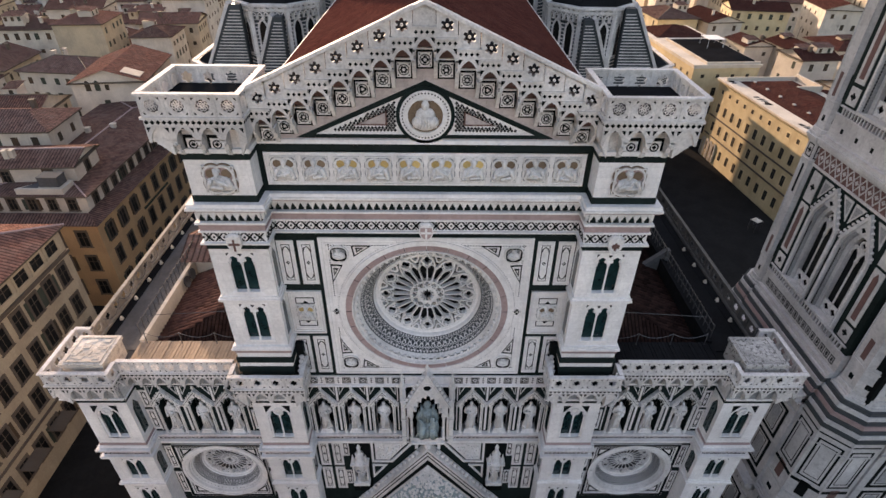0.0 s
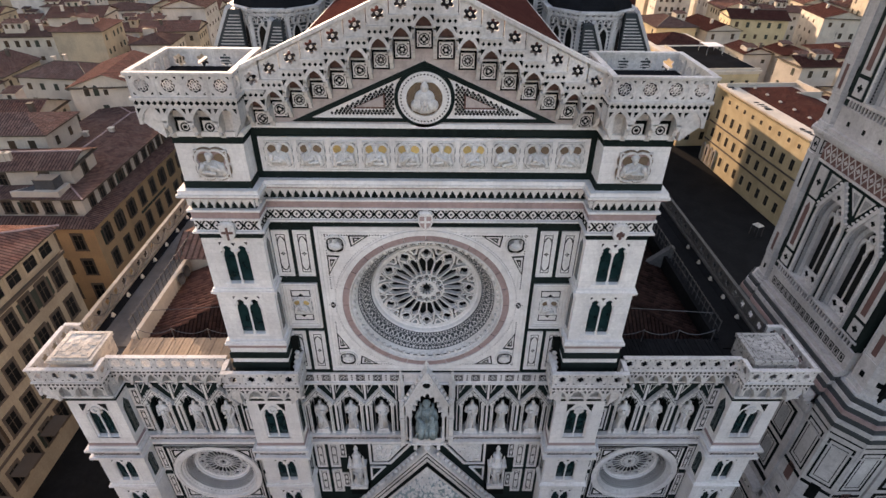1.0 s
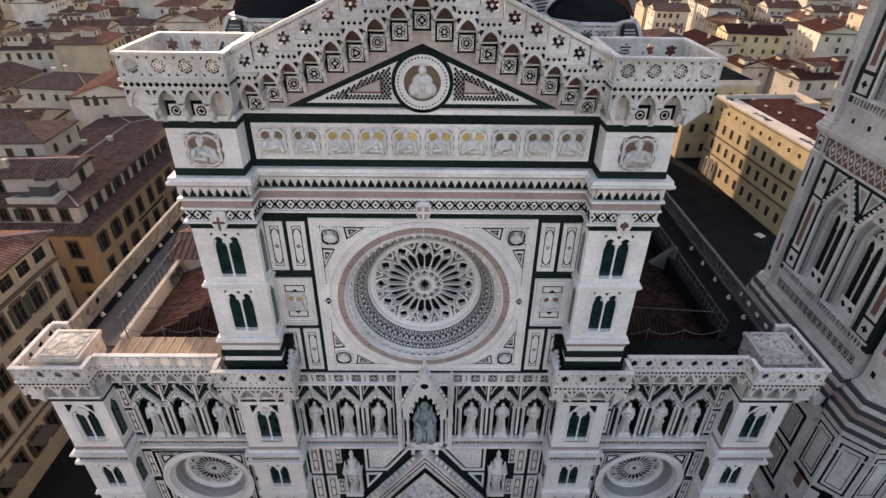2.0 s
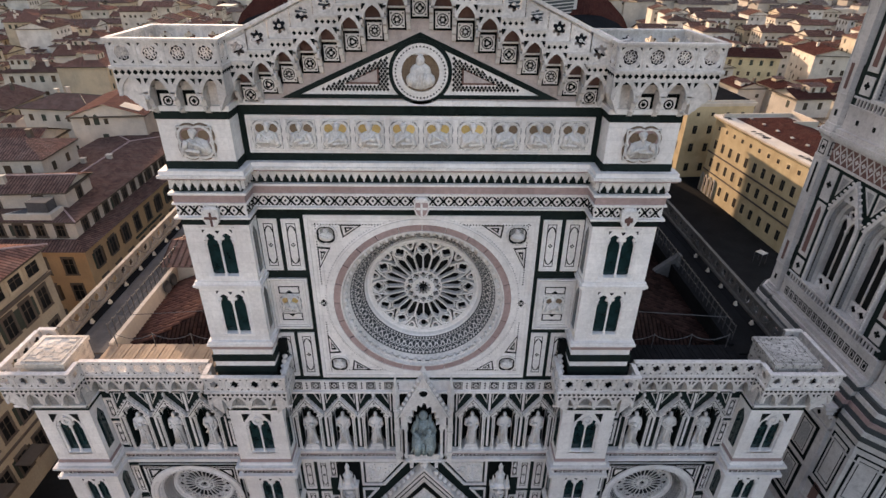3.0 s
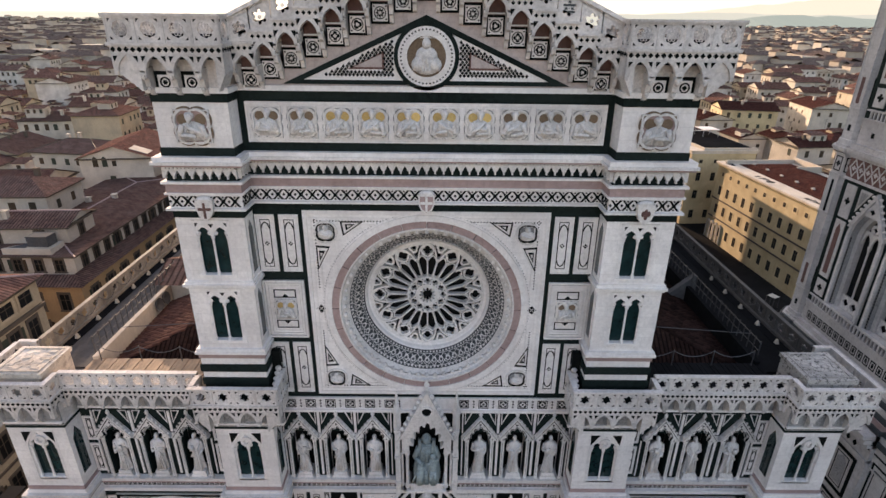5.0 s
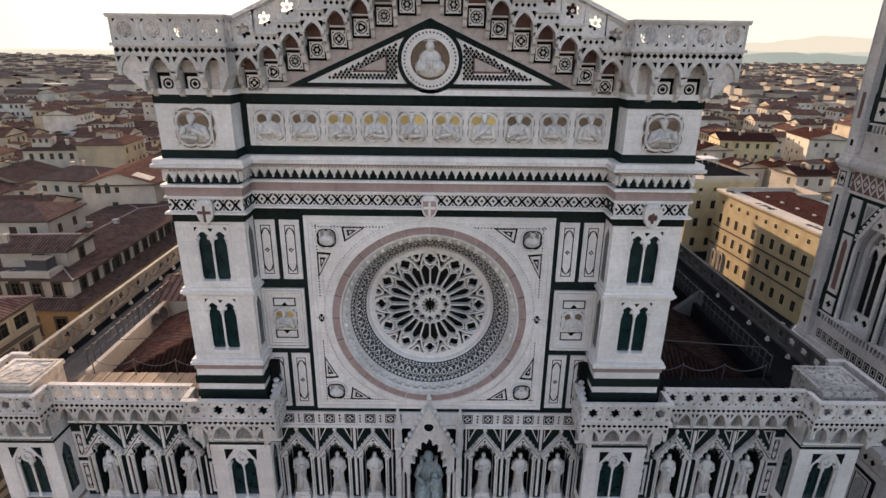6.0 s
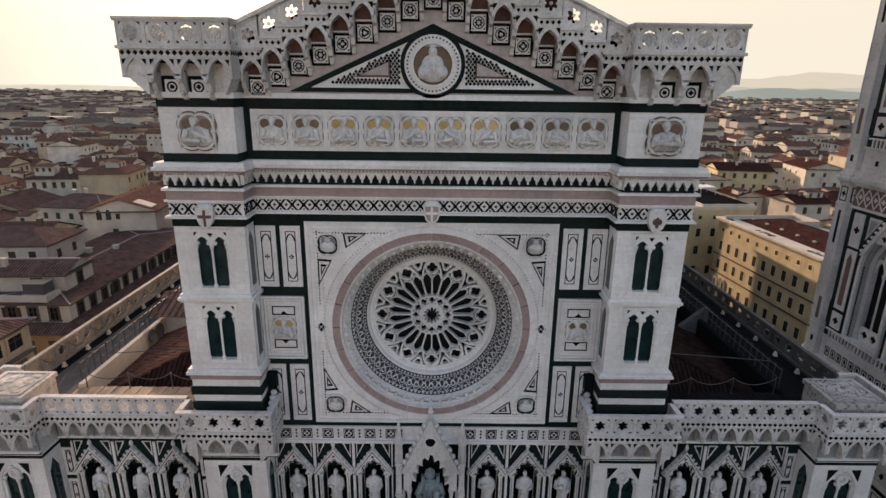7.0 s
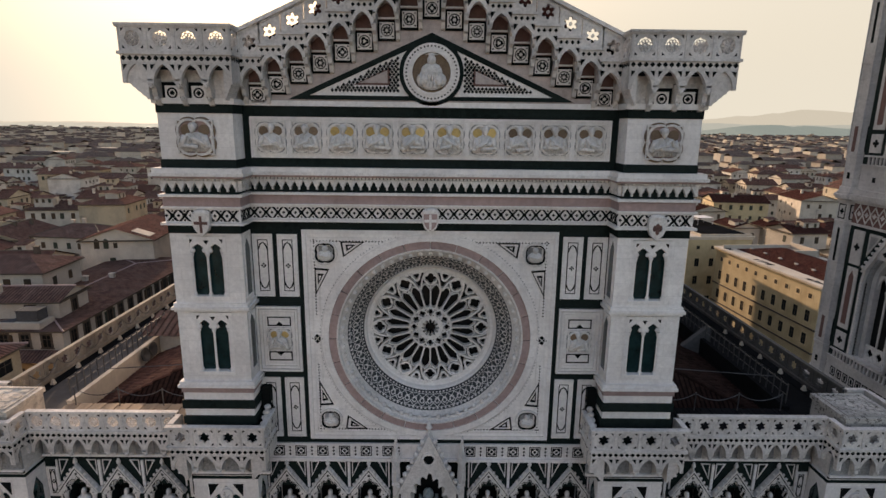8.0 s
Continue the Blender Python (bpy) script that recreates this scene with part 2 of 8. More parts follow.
BOARDS = surface("beige_roof_slabs", (0.34, 0.26, 0.19), (0.22, 0.16, 0.12), 0.4, 5.0, 0.15, 0.8, 0.2, per_piece=0.12)
IRON = surface("grey_iron", (0.12, 0.12, 0.125), (0.06, 0.06, 0.06), 0.4, 10.0, 0.2, 0.5, 0.1, metal=0.6)
TOWER = surface("tower_marble", (0.58, 0.565, 0.555), (0.22, 0.21, 0.21), 0.4, 7.0, 0.14, 0.6, 0.2, joints=(1.0, 0.5), per_piece=0.06, pits=0.2, pit_size=3.0)
SPLAY = surface("blue_grey_carving", (0.05, 0.058, 0.066), (0.04, 0.045, 0.05), 0.4, 16.0, 0.3, 0.65, 0.5, pits=0.4, pit_size=9.0)
GABLE = surface("tan_rose_marble", (0.50, 0.43, 0.41), (0.25, 0.2, 0.19), 0.4, 7.0, 0.14, 0.6, 0.15, joints=(0.85, 0.4), per_piece=0.08, pits=0.3, pit_size=3.0)
FLAKED = surface("flaking_marble_slab", (0.52, 0.50, 0.475), (0.07, 0.068, 0.066), 0.5, 5.0, 0.3, 0.8, 0.8, per_piece=0.2, pits=0.95, pit_size=5.0)
CREAMY = surface("cream_weathered_marble", (0.66, 0.60, 0.53), (0.2, 0.17, 0.14), 0.4, 6.0, 0.2, 0.75, 0.5, per_piece=0.2, pits=0.45, pit_size=2.2)
SEATED = surface("greenish_marble", (0.34, 0.42, 0.43), (0.12, 0.15, 0.155), 0.4, 12.0, 0.25, 0.6, 0.5, pits=0.4, pit_size=8.0)
STRIPED = surface("dark_striped_marble", (0.06, 0.07, 0.075), (0.03, 0.034, 0.038), 0.4, 5.0, 0.2, 0.6, 0.2)
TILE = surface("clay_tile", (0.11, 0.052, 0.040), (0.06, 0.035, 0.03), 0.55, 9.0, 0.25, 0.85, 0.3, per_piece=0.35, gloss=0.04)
# TILE darkened for the right aisle: the nave's shade put into the colour
TILE_SHADED = surface("shaded_clay_tile", (0.030, 0.016, 0.0135), (0.012, 0.008, 0.008), 0.5, 9.0, 0.25, 0.85, 0.3, per_piece=0.35, gloss=0.04)

# ---- mesh kit ----
class Shape:
    """Vertices and faces of one mesh. x along a front, y into it (a front looks to -y), z up."""

    def __init__(self):
        self.v, self.f, self.uv = [], [], []

    def put_in(self, pts, faces):
        n = len(self.v)
        self.v += [tuple(p) for p in pts]
        self.f += [tuple(i + n for i in q) for q in faces]
        return self

    def box(self, x0, x1, y0, y1, z0, z1):
        return self.put_in([(x0, y0, z0), (x1, y0, z0), (x1, y1, z0), (x0, y1, z0), (x0, y0, z1), (x1, y0, z1), (x1, y1, z1), (x0, y1, z1)],
                           [(0, 1, 5, 4), (1, 2, 6, 5), (2, 3, 7, 6), (3, 0, 4, 7), (4, 5, 6, 7), (3, 2, 1, 0)])

    def prism(self, pts, y0, y1, back=False):
        """A flat outline of (x, z), from y0 at its front to y1."""
        n = len(pts)
        area = sum(pts[i][0] * pts[(i + 1) % n][1] - pts[(i + 1) % n][0] * pts[i][1] for i in range(n))
        if area < 0:
            pts = pts[::-1]
        faces = [tuple(range(n))] + [(i, i + n, (i + 1) % n + n, (i + 1) % n) for i in range(n)]
        if back:
            faces.append(tuple(range(2 * n - 1, n - 1, -1)))
        return self.put_in([(x, y0, z) for x, z in pts] + [(x, y1, z) for x, z in pts], faces)

    def prism_x(self, pts, x0, x1):
        """An outline of (y, z), from x0 to x1."""
        n = len(pts)
        return self.put_in([(x0, y, z) for y, z in pts] + [(x1, y, z) for y, z in pts],
                           [tuple(range(n)), tuple(range(2 * n - 1, n - 1, -1))] + [(i, i + n, (i + 1) % n + n, (i + 1) % n) for i in range(n)])

    def prism_z(self, pts, z0, z1):
        """A plan outline of (x, y), from z0 up to z1."""
        n = len(pts)
        return self.put_in([(x, y, z0) for x, y in pts] + [(x, y, z1) for x, y in pts],
                           [tuple(range(n))[::-1], tuple(range(n, 2 * n))] + [(i, (i + 1) % n, (i + 1) % n + n, i + n) for i in range(n)])

    def ring(self, outer, inner, y0, y1, rim=True):
        """The flat stuff between two loops of (x, z) with as many points, with its thickness."""
        n = len(outer)
        pts = [(x, y0, z) for x, z in outer] + [(x, y0, z) for x, z in inner] + [(x, y1, z) for x, z in inner] + [(x, y1, z) for x, z in outer]
        faces = []
        for i in range(n):
            j = (i + 1) % n
            faces += [(i, j, j + n, i + n), (i + n, j + n, j + 2 * n, i + 2 * n)]
            if rim:
                faces.append((i + 3 * n, j + 3 * n, j, i))
        return self.put_in(pts, faces)

    def funnel(self, cx, cz, steps, n=72):
        """A round splay: steps of (radius, y)."""
        m = len(steps)
        pts = [(cx + r * math.cos(2 * math.pi * i / n), y, cz + r * math.sin(2 * math.pi * i / n)) for r, y in steps for i in range(n)]
        return self.put_in(pts, [(k * n + i, k * n + (i + 1) % n, (k + 1) * n + (i + 1) % n, (k + 1) * n + i) for k in range(m - 1) for i in range(n)])

    def lathe(self, cx, cy, prof, n=10, squash=1.0):
        """A turned upright form: prof of (radius, z)."""
        m = len(prof)
        pts = [(cx + r * math.cos(2 * math.pi * i / n), cy + squash * r * math.sin(2 * math.pi * i / n), z) for r, z in prof for i in range(n)]
        faces = [(k * n + i, k * n + (i + 1) % n, (k + 1) * n + (i + 1) % n, (k + 1) * n + i) for k in range(m - 1) for i in range(n)]
        return self.put_in(pts, faces + [tuple(range(n))[::-1], tuple(range((m - 1) * n, m * n))])

    def rod(self, p, q, r, n=6):
        p, q = Vector(p), Vector(q)
        turn = (q - p).to_track_quat("Z", "Y")
        pts = [base + turn @ Vector((r * math.cos(2 * math.pi * i / n), r * math.sin(2 * math.pi * i / n), 0)) for base in (p, q) for i in range(n)]
        return self.put_in(pts, [(i, (i + 1) % n, (i + 1) % n + n, i + n) for i in range(n)] + [tuple(range(n))[::-1], tuple(range(n, 2 * n))])

    def ball(self, c, r, nu=8, nv=6):
        pts, faces = [], []
        for k in range(nv + 1):
            t = math.pi * k / nv
            for i in range(nu):
                s_ = 2 * math.pi * i / nu
                pts.append((c[0] + r[0] * math.sin(t) * math.cos(s_), c[1] + r[1] * math.sin(t) * math.sin(s_), c[2] + r[2] * math.cos(t)))
        for k in range(nv):
            for i in range(nu):
                j = (i + 1) % nu
                faces.append((k * nu + i, (k + 1) * nu + i, (k + 1) * nu + j, k * nu + j))
        return self.put_in(pts, faces)

    def join(self, other, m=None):
        return self.put_in([m @ Vector(p) for p in other.v] if m else other.v, other.f)

    def mesh(self, name, *mats, smooth=False):
        me = bpy.data.meshes.new(name)
        me.from_pydata(self.v, [], self.f)
        for q in mats:
            me.materials.append(q)
        if self.uv:
            layer = me.uv_layers.new(name="slope")
            flat = [c for face in self.uv for p in face for c in p]
            layer.data.foreach_set("uv", flat)
        else:
            bm = bmesh.new()
            bm.from_mesh(me)
            bmesh.ops.recalc_face_normals(bm, faces=bm.faces)
            bm.to_mesh(me)
            bm.free()
        if smooth:
            me.shade_smooth()
        me.update()
        return me


def place(name, mesh, parent=None, m=None, label=""):
    ob = new(name, mesh)
    if parent is not None:
        ob.parent = parent
    if m is not None:
        ob.matrix_basis = m
    return tagged(ob, label, kind="stuff" if name in STUFF else "")


STUFF = {"inlay_mark", "inlay_dot", "mosaic", "splay_pattern", "roundel_dot", "inlay_square", "white_panel", "white_strip", "grey_panel", "carving", "carved_splay", "dentil_band", "sign_mark", "inlay_dot", "roundel_dot", "edge_rib", "fret_inlay", "flaking_slab", "inlay_mark", "lattice_inlay", "dentil_band",
         "inlay_line", "slot_inlay", "pink_strip", "marble_stripe", "portal_relief", "dark_inlay", "pink_inlay", "spandrel_inlay", "panel_relief", "dark_bay", "square_mark", "sign_mark"}


def part(name, shape, mat, parent=None, label="", m=None, smooth=False):
    return place(name, shape.mesh(name, mat, smooth=smooth), parent, m, label)


def pieces(name, boxes, mat, parent, label=""):
    """Each box a piece of its own."""
    return [part(name, Shape().box(*b), mat, parent, label) for b in boxes]


def thing(name, label, category, group="", kind="", m=None):
    ob = new(name)
    if m is not None:
        ob.matrix_basis = m
    return tagged(ob, label, category, group, kind)


def at(x, y, z, turn=0):
    return pose(x, y, z, 0, 0, turn)


def circle(cx, cz, r, n=48, start=0.0):
    return [(cx + r * math.cos(start + 2 * math.pi * i / n), cz + r * math.sin(start + 2 * math.pi * i / n)) for i in range(n)]


def lobed(cx, cz, r, lobes, depth, n=48, start=0.0):
    """A foiled outline: a ring of round lobes."""
    out = []
    for i in range(n):
        t = 2 * math.pi * i / n
        k = r * (1 - depth + depth * abs(math.cos(lobes * (t - start) / 2)) ** 0.7)
        out.append((cx + k * math.cos(t), cz + k * math.sin(t)))
    return out


def rect_loop(hw, hh, angles):
    out = []
    for t in angles:
        c, s_ = math.cos(t), math.sin(t)
        k = min(hw / max(abs(c), 1e-9), hh / max(abs(s_), 1e-9))
        out.append((k * c, k * s_))
    return out


def pierced(hw, hh, r, lobes, depth, y0, y1, n=24, slope=0.0, cz=0.0):
    """A slab with a foiled hole; its middle at 0, 0. slope: rise of the top edge along x."""
    sh = Shape()
    t0 = math.atan2(hh, hw)
    angles = sorted([2 * math.pi * i / n + 0.013 for i in range(n)] + [t0, math.pi - t0, math.pi + t0, 2 * math.pi - t0])
    outer = rect_loop(hw, hh, angles)
    outer = [(x, z + (slope * x if z > 0 else 0) * min(1, abs(z) / hh)) for x, z in outer]
    inner = []
    for t in angles:
        k = r * (1 - depth + depth * abs(math.cos(lobes * (t - math.pi / 2) / 2)) ** 0.7)
        inner.append((k * math.cos(t), cz + k * math.sin(t)))
    sh.ring(outer, inner, y0, y1)
    sh.ring(outer[::-1], inner[::-1], y1, y1 - 0.001, rim=False)
    return sh


def pointed(x0, x1, zs, za, n=6):
    """The two arcs of a pointed opening, from its left spring over the apex to the right one."""
    xm, w = (x0 + x1) / 2, x1 - x0
    left = []
    for i in range(n + 1):
        t = math.pi / 3 * i / n
        left.append((x1 - w * math.cos(t), zs + (za - zs) * math.sin(t) / math.sin(math.pi / 3)))
    return left + [(2 * xm - x, z) for x, z in left[-2::-1]]


def cusped(x0, x1, zs, za, n=9, bite=0.13):
    """A pointed arch with small foils along its edge."""
    pts = pointed(x0, x1, zs, za, n)
    xm = (x0 + x1) / 2
    out = []
    for i, (x, z) in enumerate(pts):
        if i % 3 == 2 and 0 < i < len(pts) - 1 and i != n:
            x, z = x + (xm - x) * bite * 1.6, z - (za - zs) * bite
        out.append((x, z))
    return out


def arch_head(x0, x1, ztop, openings):
    """A slab whose foot is cut by pointed openings (left, right, spring, apex)."""
    pts = [(x1, ztop), (x0, ztop)]
    zs = openings[0][2]
    pts.append((x0, zs))
    for a_, b_, s_, top in openings:
        pts += pointed(a_, b_, s_, top)
    pts.append((x1, zs))
    out = []
    for p in pts:
        if not out or abs(p[0] - out[-1][0]) + abs(p[1] - out[-1][1]) > 1e-5:
            out.append(p)
    return out


def tilted(pts, cx, cz, turn, grow=1.0):
    c, s_ = math.cos(turn), math.sin(turn)
    return [(cx + grow * (x * c - z * s_), cz + grow * (x * s_ + z * c)) for x, z in pts]


def outline_frame(sh, x0, x1, z0, z1, w, y0, y1):
    sh.ring([(x0, z0), (x1, z0), (x1, z1), (x0, z1)], [(x0 + w, z0 + w), (x1 - w, z0 + w), (x1 - w, z1 - w), (x0 + w, z1 - w)], y0, y1)


def diamond(cx, cz, a_, b_):
    return [(cx - a_, cz), (cx, cz - b_), (cx + a_, cz), (cx, cz + b_)]


def slope_face(sh, pts, u_dir):
    """A roof plane with its u and v in metres, v up the slope."""
    p = [Vector(q) for q in pts]
    n = (p[1] - p[0]).cross(p[2] - p[0]).normalized()
    if n.z < 0:
        p, n = p[::-1], -n
    u = Vector(u_dir).normalized()
    v = n.cross(u).normalized()
    if v.z < 0:
        v = -v
    i = len(sh.v)
    sh.v += [tuple(q) for q in p]
    sh.f.append(tuple(range(i, i + len(p))))
    sh.uv.append([(q.dot(u), q.dot(v)) for q in p])


def roof_shape(x0, x1, y0, y1, z, pitch, kind, over=0.55):
    """A hip or gable roof over a rectangle; ridge along the longer side."""
    sh = Shape()
    x0, x1, y0, y1 = x0 - over, x1 + over, y0 - over, y1 + over
    w, d = x1 - x0, y1 - y0
    along_x = w >= d
    half = min(w, d) / 2
    rz = z + half * pitch
    ins = half if kind == "hip" else 0.0
    if along_x:
        ym = (y0 + y1) / 2
        a_, b_ = (x0 + ins, ym, rz), (x1 - ins, ym, rz)
        slope_face(sh, [(x0, y0, z), (x1, y0, z), b_, a_], (1, 0, 0))
        slope_face(sh, [(x1, y1, z), (x0, y1, z), a_, b_], (1, 0, 0))
        if kind == "hip":
            slope_face(sh, [(x1, y0, z), (x1, y1, z), b_], (0, 1, 0))
            slope_face(sh, [(x0, y1, z), (x0, y0, z), a_], (0, 1, 0))
    else:
        xm = (x0 + x1) / 2
        a_, b_ = (xm, y0 + ins, rz), (xm, y1 - ins, rz)
        slope_face(sh, [(x0, y1, z), (x0, y0, z), a_, b_], (0, 1, 0))
        slope_face(sh, [(x1, y0, z), (x1, y1, z), b_, a_], (0, 1, 0))
        if kind == "hip":
            slope_face(sh, [(x0, y0, z), (x1, y0, z), a_], (1, 0, 0))
            slope_face(sh, [(x1, y1, z), (x0, y1, z), b_], (1, 0, 0))
    return sh, rz, a_, b_, along_x

# ---- the ground ----
GROUND = -2.0
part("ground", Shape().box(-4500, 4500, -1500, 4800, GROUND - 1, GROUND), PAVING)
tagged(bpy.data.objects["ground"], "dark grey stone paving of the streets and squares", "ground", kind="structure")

# ---- the cathedral ----
church = thing("cathedral", "cathedral with a front of white, green and pink marble", "cathedral")
ZC = 31.43          # middle of the great rose
PX0, PX1 = 7.40, 10.20   # a buttress, across
PY = -1.05               # its front


def inlay_slab(w, h, lancet=True):
    """A white slab with a dark line, a long pointed field and a small foiled mark. Its foot's middle at 0."""
    white, dark = Shape(), Shape()
    white.box(-w / 2, w / 2, -0.03, 0.05, 0, h)
    outline_frame(white, -w / 2, w / 2, 0, h, 0.07, -0.06, 0.0)
    if lancet:
        x = w * 0.26
        outline_frame(dark, -x, x, h * 0.085, h * 0.915, 0.035, -0.036, 0)
        rise = x * 1.3
        z0, z1 = h * 0.20, h * 0.80
        outer = [(-x, z0 + 0.1), (-x * 0.6, z0 - rise * 0.45), (0, z0 - rise * 0.75), (x * 0.6, z0 - rise * 0.45), (x, z0 + 0.1),
                 (x, z1 - 0.1), (x * 0.6, z1 + rise * 0.45), (0, z1 + rise * 0.75), (-x * 0.6, z1 + rise * 0.45), (-x, z1 - 0.1)]
        k = 0.045
        inner = [((abs(px) - k) * (1 if px > 0 else -1) if px else 0, pz - k * (1 if pz > h / 2 else -1)) for px, pz in outer]
        dark.ring(outer, inner, -0.037, 0)
        for dx, dz in ((0.065, 0), (-0.065, 0), (0, 0.065), (0, -0.065)):
            dark.prism(diamond(dx, h / 2 + dz, 0.05, 0.05), -0.036, 0)
    return white, dark


def put_inlay(w, h, places, parent, name="inlay_panel"):
    white, dark = inlay_slab(w, h)
    mw, md = white.mesh(name, WHITE), dark.mesh("inlay_line", INLAY)
    for x, y, z, turn in places:
        p = place(name, mw, parent, at(x, y, z, turn))
        place("inlay_line", md, p, None, "dark green inlaid lines")


# -- great rose and its square field --
def rose(cx, cz, s, parent, hw, hh, ring_mat=None):
    """The square field, its rings, the splay, the tracery and the glass. s: size, 1 for the great rose."""
    n = 96
    t0 = math.atan2(hh, hw)
    angles = sorted([2 * math.pi * i / n + 0.011 for i in range(n)] + [t0, math.pi - t0, math.pi + t0, 2 * math.pi - t0])
    sq = Shape()
    sq.ring([(cx + x, cz + z) for x, z in rect_loop(hw, hh, angles)], [(cx + 4.5 * s * math.cos(t), cz + 4.5 * s * math.sin(t)) for t in angles], -0.02, 0.5)
    field = part("rose_field", sq, WHITE, parent, "white marble square field round the rose window")
    edge = Shape()
    outline_frame(edge, cx - hw, cx + hw, cz - hh, cz + hh, 0.17 * s, -0.07, 0)
    outline_frame(edge, cx - hw + 0.3 * s, cx + hw - 0.3 * s, cz - hh + 0.3 * s, cz + hh - 0.3 * s, 0.05 * s, -0.045, 0)
    xo, zo = hw - 0.62 * s, hh - 0.62 * s
    xi, zi = math.sqrt(max(0.04, (4.72 * s) ** 2 - zo ** 2)), math.sqrt(max(0.04, (4.72 * s) ** 2 - xo ** 2))
    for sx in (-1, 1):
        for sz in (-1, 1):
            edge.box(min(cx + sx * xo, cx + sx * xi), max(cx + sx * xo, cx + sx * xi), -0.045, 0, min(cz + sz * zo, cz + sz * (zo - 0.05 * s)), max(cz + sz * zo, cz + sz * (zo - 0.05 * s)))
            edge.box(min(cx + sx * xo, cx + sx * (xo - 0.05 * s)), max(cx + sx * xo, cx + sx * (xo - 0.05 * s)), -0.045, 0, min(cz + sz * zo, cz + sz * zi), max(cz + sz * zo, cz + sz * zi))
    edge.ring(circle(cx, cz, 4.69 * s, n), circle(cx, cz, 4.65 * s, n), -0.05, 0.05)
    for r0, r1, y in ((4.60, 4.33, -0.10),):
        edge.ring(circle(cx, cz, r0 * s, n), circle(cx, cz, r1 * s, n), y, 0.05)
    part("moulding", edge, WHITE, field)
    dots, pale = Shape(), Shape()
    step = 0.135 * s
    for k in range(int(2 * hw / step) - 4):
        x = cx - hw + 2.5 * step + k * step
        for z in (cz - hh + 0.48 * s, cz + hh - 0.48 * s):
            if abs(x - cx) > 1.9 * s:
                dots.prism(diamond(x, z, 0.04 * s, 0.04 * s), -0.028, 0)
    for k in range(int(2 * hh / step) - 4):
        z = cz - hh + 2.5 * step + k * step
        for x in (cx - hw + 0.48 * s, cx + hw - 0.48 * s):
            if abs(z - cz) > 1.1 * s:
                dots.prism(diamond(x, z, 0.04 * s, 0.04 * s), -0.028, 0)
    for i in range(200):
        t = 2 * math.pi * i / 200
        r = 4.70 * s
        x, z = cx + r * math.cos(t), cz + r * math.sin(t)
        if abs(x - cx) < hw - 0.5 * s and abs(z - cz) < hh - 0.3 * s:
            pale.prism(tilted(diamond(0, 0, 0.045 * s, 0.03 * s), x, z, t), -0.028, 0)
    for sx in (-1, 1):
        x = cx + sx * (hw - 0.47 * s)
        for dx, dz in ((0.12, 0), (-0.12, 0), (0, 0.12), (0, -0.12)):
            dots.prism(diamond(x + dx * s, cz + dz * s, 0.1 * s, 0.1 * s), -0.03, 0)
    part("inlay_dot", dots, INLAY, field, "small dark inlaid lozenges")
    part("inlay_dot", pale, GREY, field, "small grey inlaid lozenges")
    for i in range(24):
        a0, a1 = 2 * math.pi * (i + 0.02) / 24, 2 * math.pi * (i + 0.98) / 24
        arc = [a0 + (a1 - a0) * k / 5 for k in range(6)]
        part("ring_block", Shape().prism([(cx + 4.33 * s * math.cos(t), cz + 4.33 * s * math.sin(t)) for t in arc] + [(cx + 4.0 * s * math.cos(t), cz + 4.0 * s * math.sin(t)) for t in arc[::-1]], -0.035, 0.1), ring_mat or PINK, field, "marble block of the ring")
    rg = Shape().funnel(cx, cz, [(4.5 * s, 0.02), (4.5 * s, 0.06), (4.0 * s, 0.06), (4.0 * s, -0.08), (3.93 * s, -0.08), (3.88 * s, 0.06), (3.79 * s, 0.12)], n)
    for i in range(56):
        t = 2 * math.pi * i / 56
        rg.ball((cx + 3.77 * s * math.cos(t), 0.16 * s, cz + 3.77 * s * math.sin(t)), (0.12 * s, 0.14 * s, 0.12 * s), 6, 4)
    rg.funnel(cx, cz, [(3.79 * s, 0.2 * s), (3.66 * s, 0.34 * s), (3.6 * s, 0.42 * s)], n)
    part("leaf_moulding", rg, CARVED, field, "white moulding of carved leaves")
    sp = Shape().funnel(cx, cz, [(3.6 * s, 0.42 * s), (3.56 * s, 0.5 * s), (3.1 * s, 1.1 * s), (3.0 * s, 1.2 * s)], n)
    part("splay", sp, SPLAY, field, "grey splay carved with a fine pattern")
    knots = Shape()
    for row in (0, 9):
        r, y = 3.57 - 0.054 * row, 0.48 + 0.07 * row
        for i in range(120):
            t = 2 * math.pi * i / 120
            knots.prism(tilted(diamond(0, 0, 0.03 * s, 0.05 * s), cx + (r - 0.02) * s * math.cos(t), cz + (r - 0.02) * s * math.sin(t), t), (y - 0.03) * s, (y + 0.12) * s)
    def on_splay(t, u, lift=0.012):
        r, y = 3.585 - 0.50 * u, 0.46 + 0.66 * u
        return (cx + (r * s - lift) * math.cos(t), y * s - lift * 0.5, cz + (r * s - lift) * math.sin(t))

    n_ = 60
    for i in range(n_):
        t, dt = 2 * math.pi * i / n_, 2 * math.pi / n_
        for d in (-1, 1):
            for k in range(3):
                u0, u1 = 0.14 + 0.24 * k, 0.14 + 0.24 * (k + 1)
                ta, tb_ = t + d * dt * k / 3 * 1.5, t + d * dt * (k + 1) / 3 * 1.5
                knots.put_in([on_splay(ta - 0.006, u0), on_splay(ta + 0.006, u0), on_splay(tb_ + 0.006, u1), on_splay(tb_ - 0.006, u1)], [(0, 1, 2, 3)])
        ring_ = []
        for q in range(10):
            a_ = 2 * math.pi * q / 10
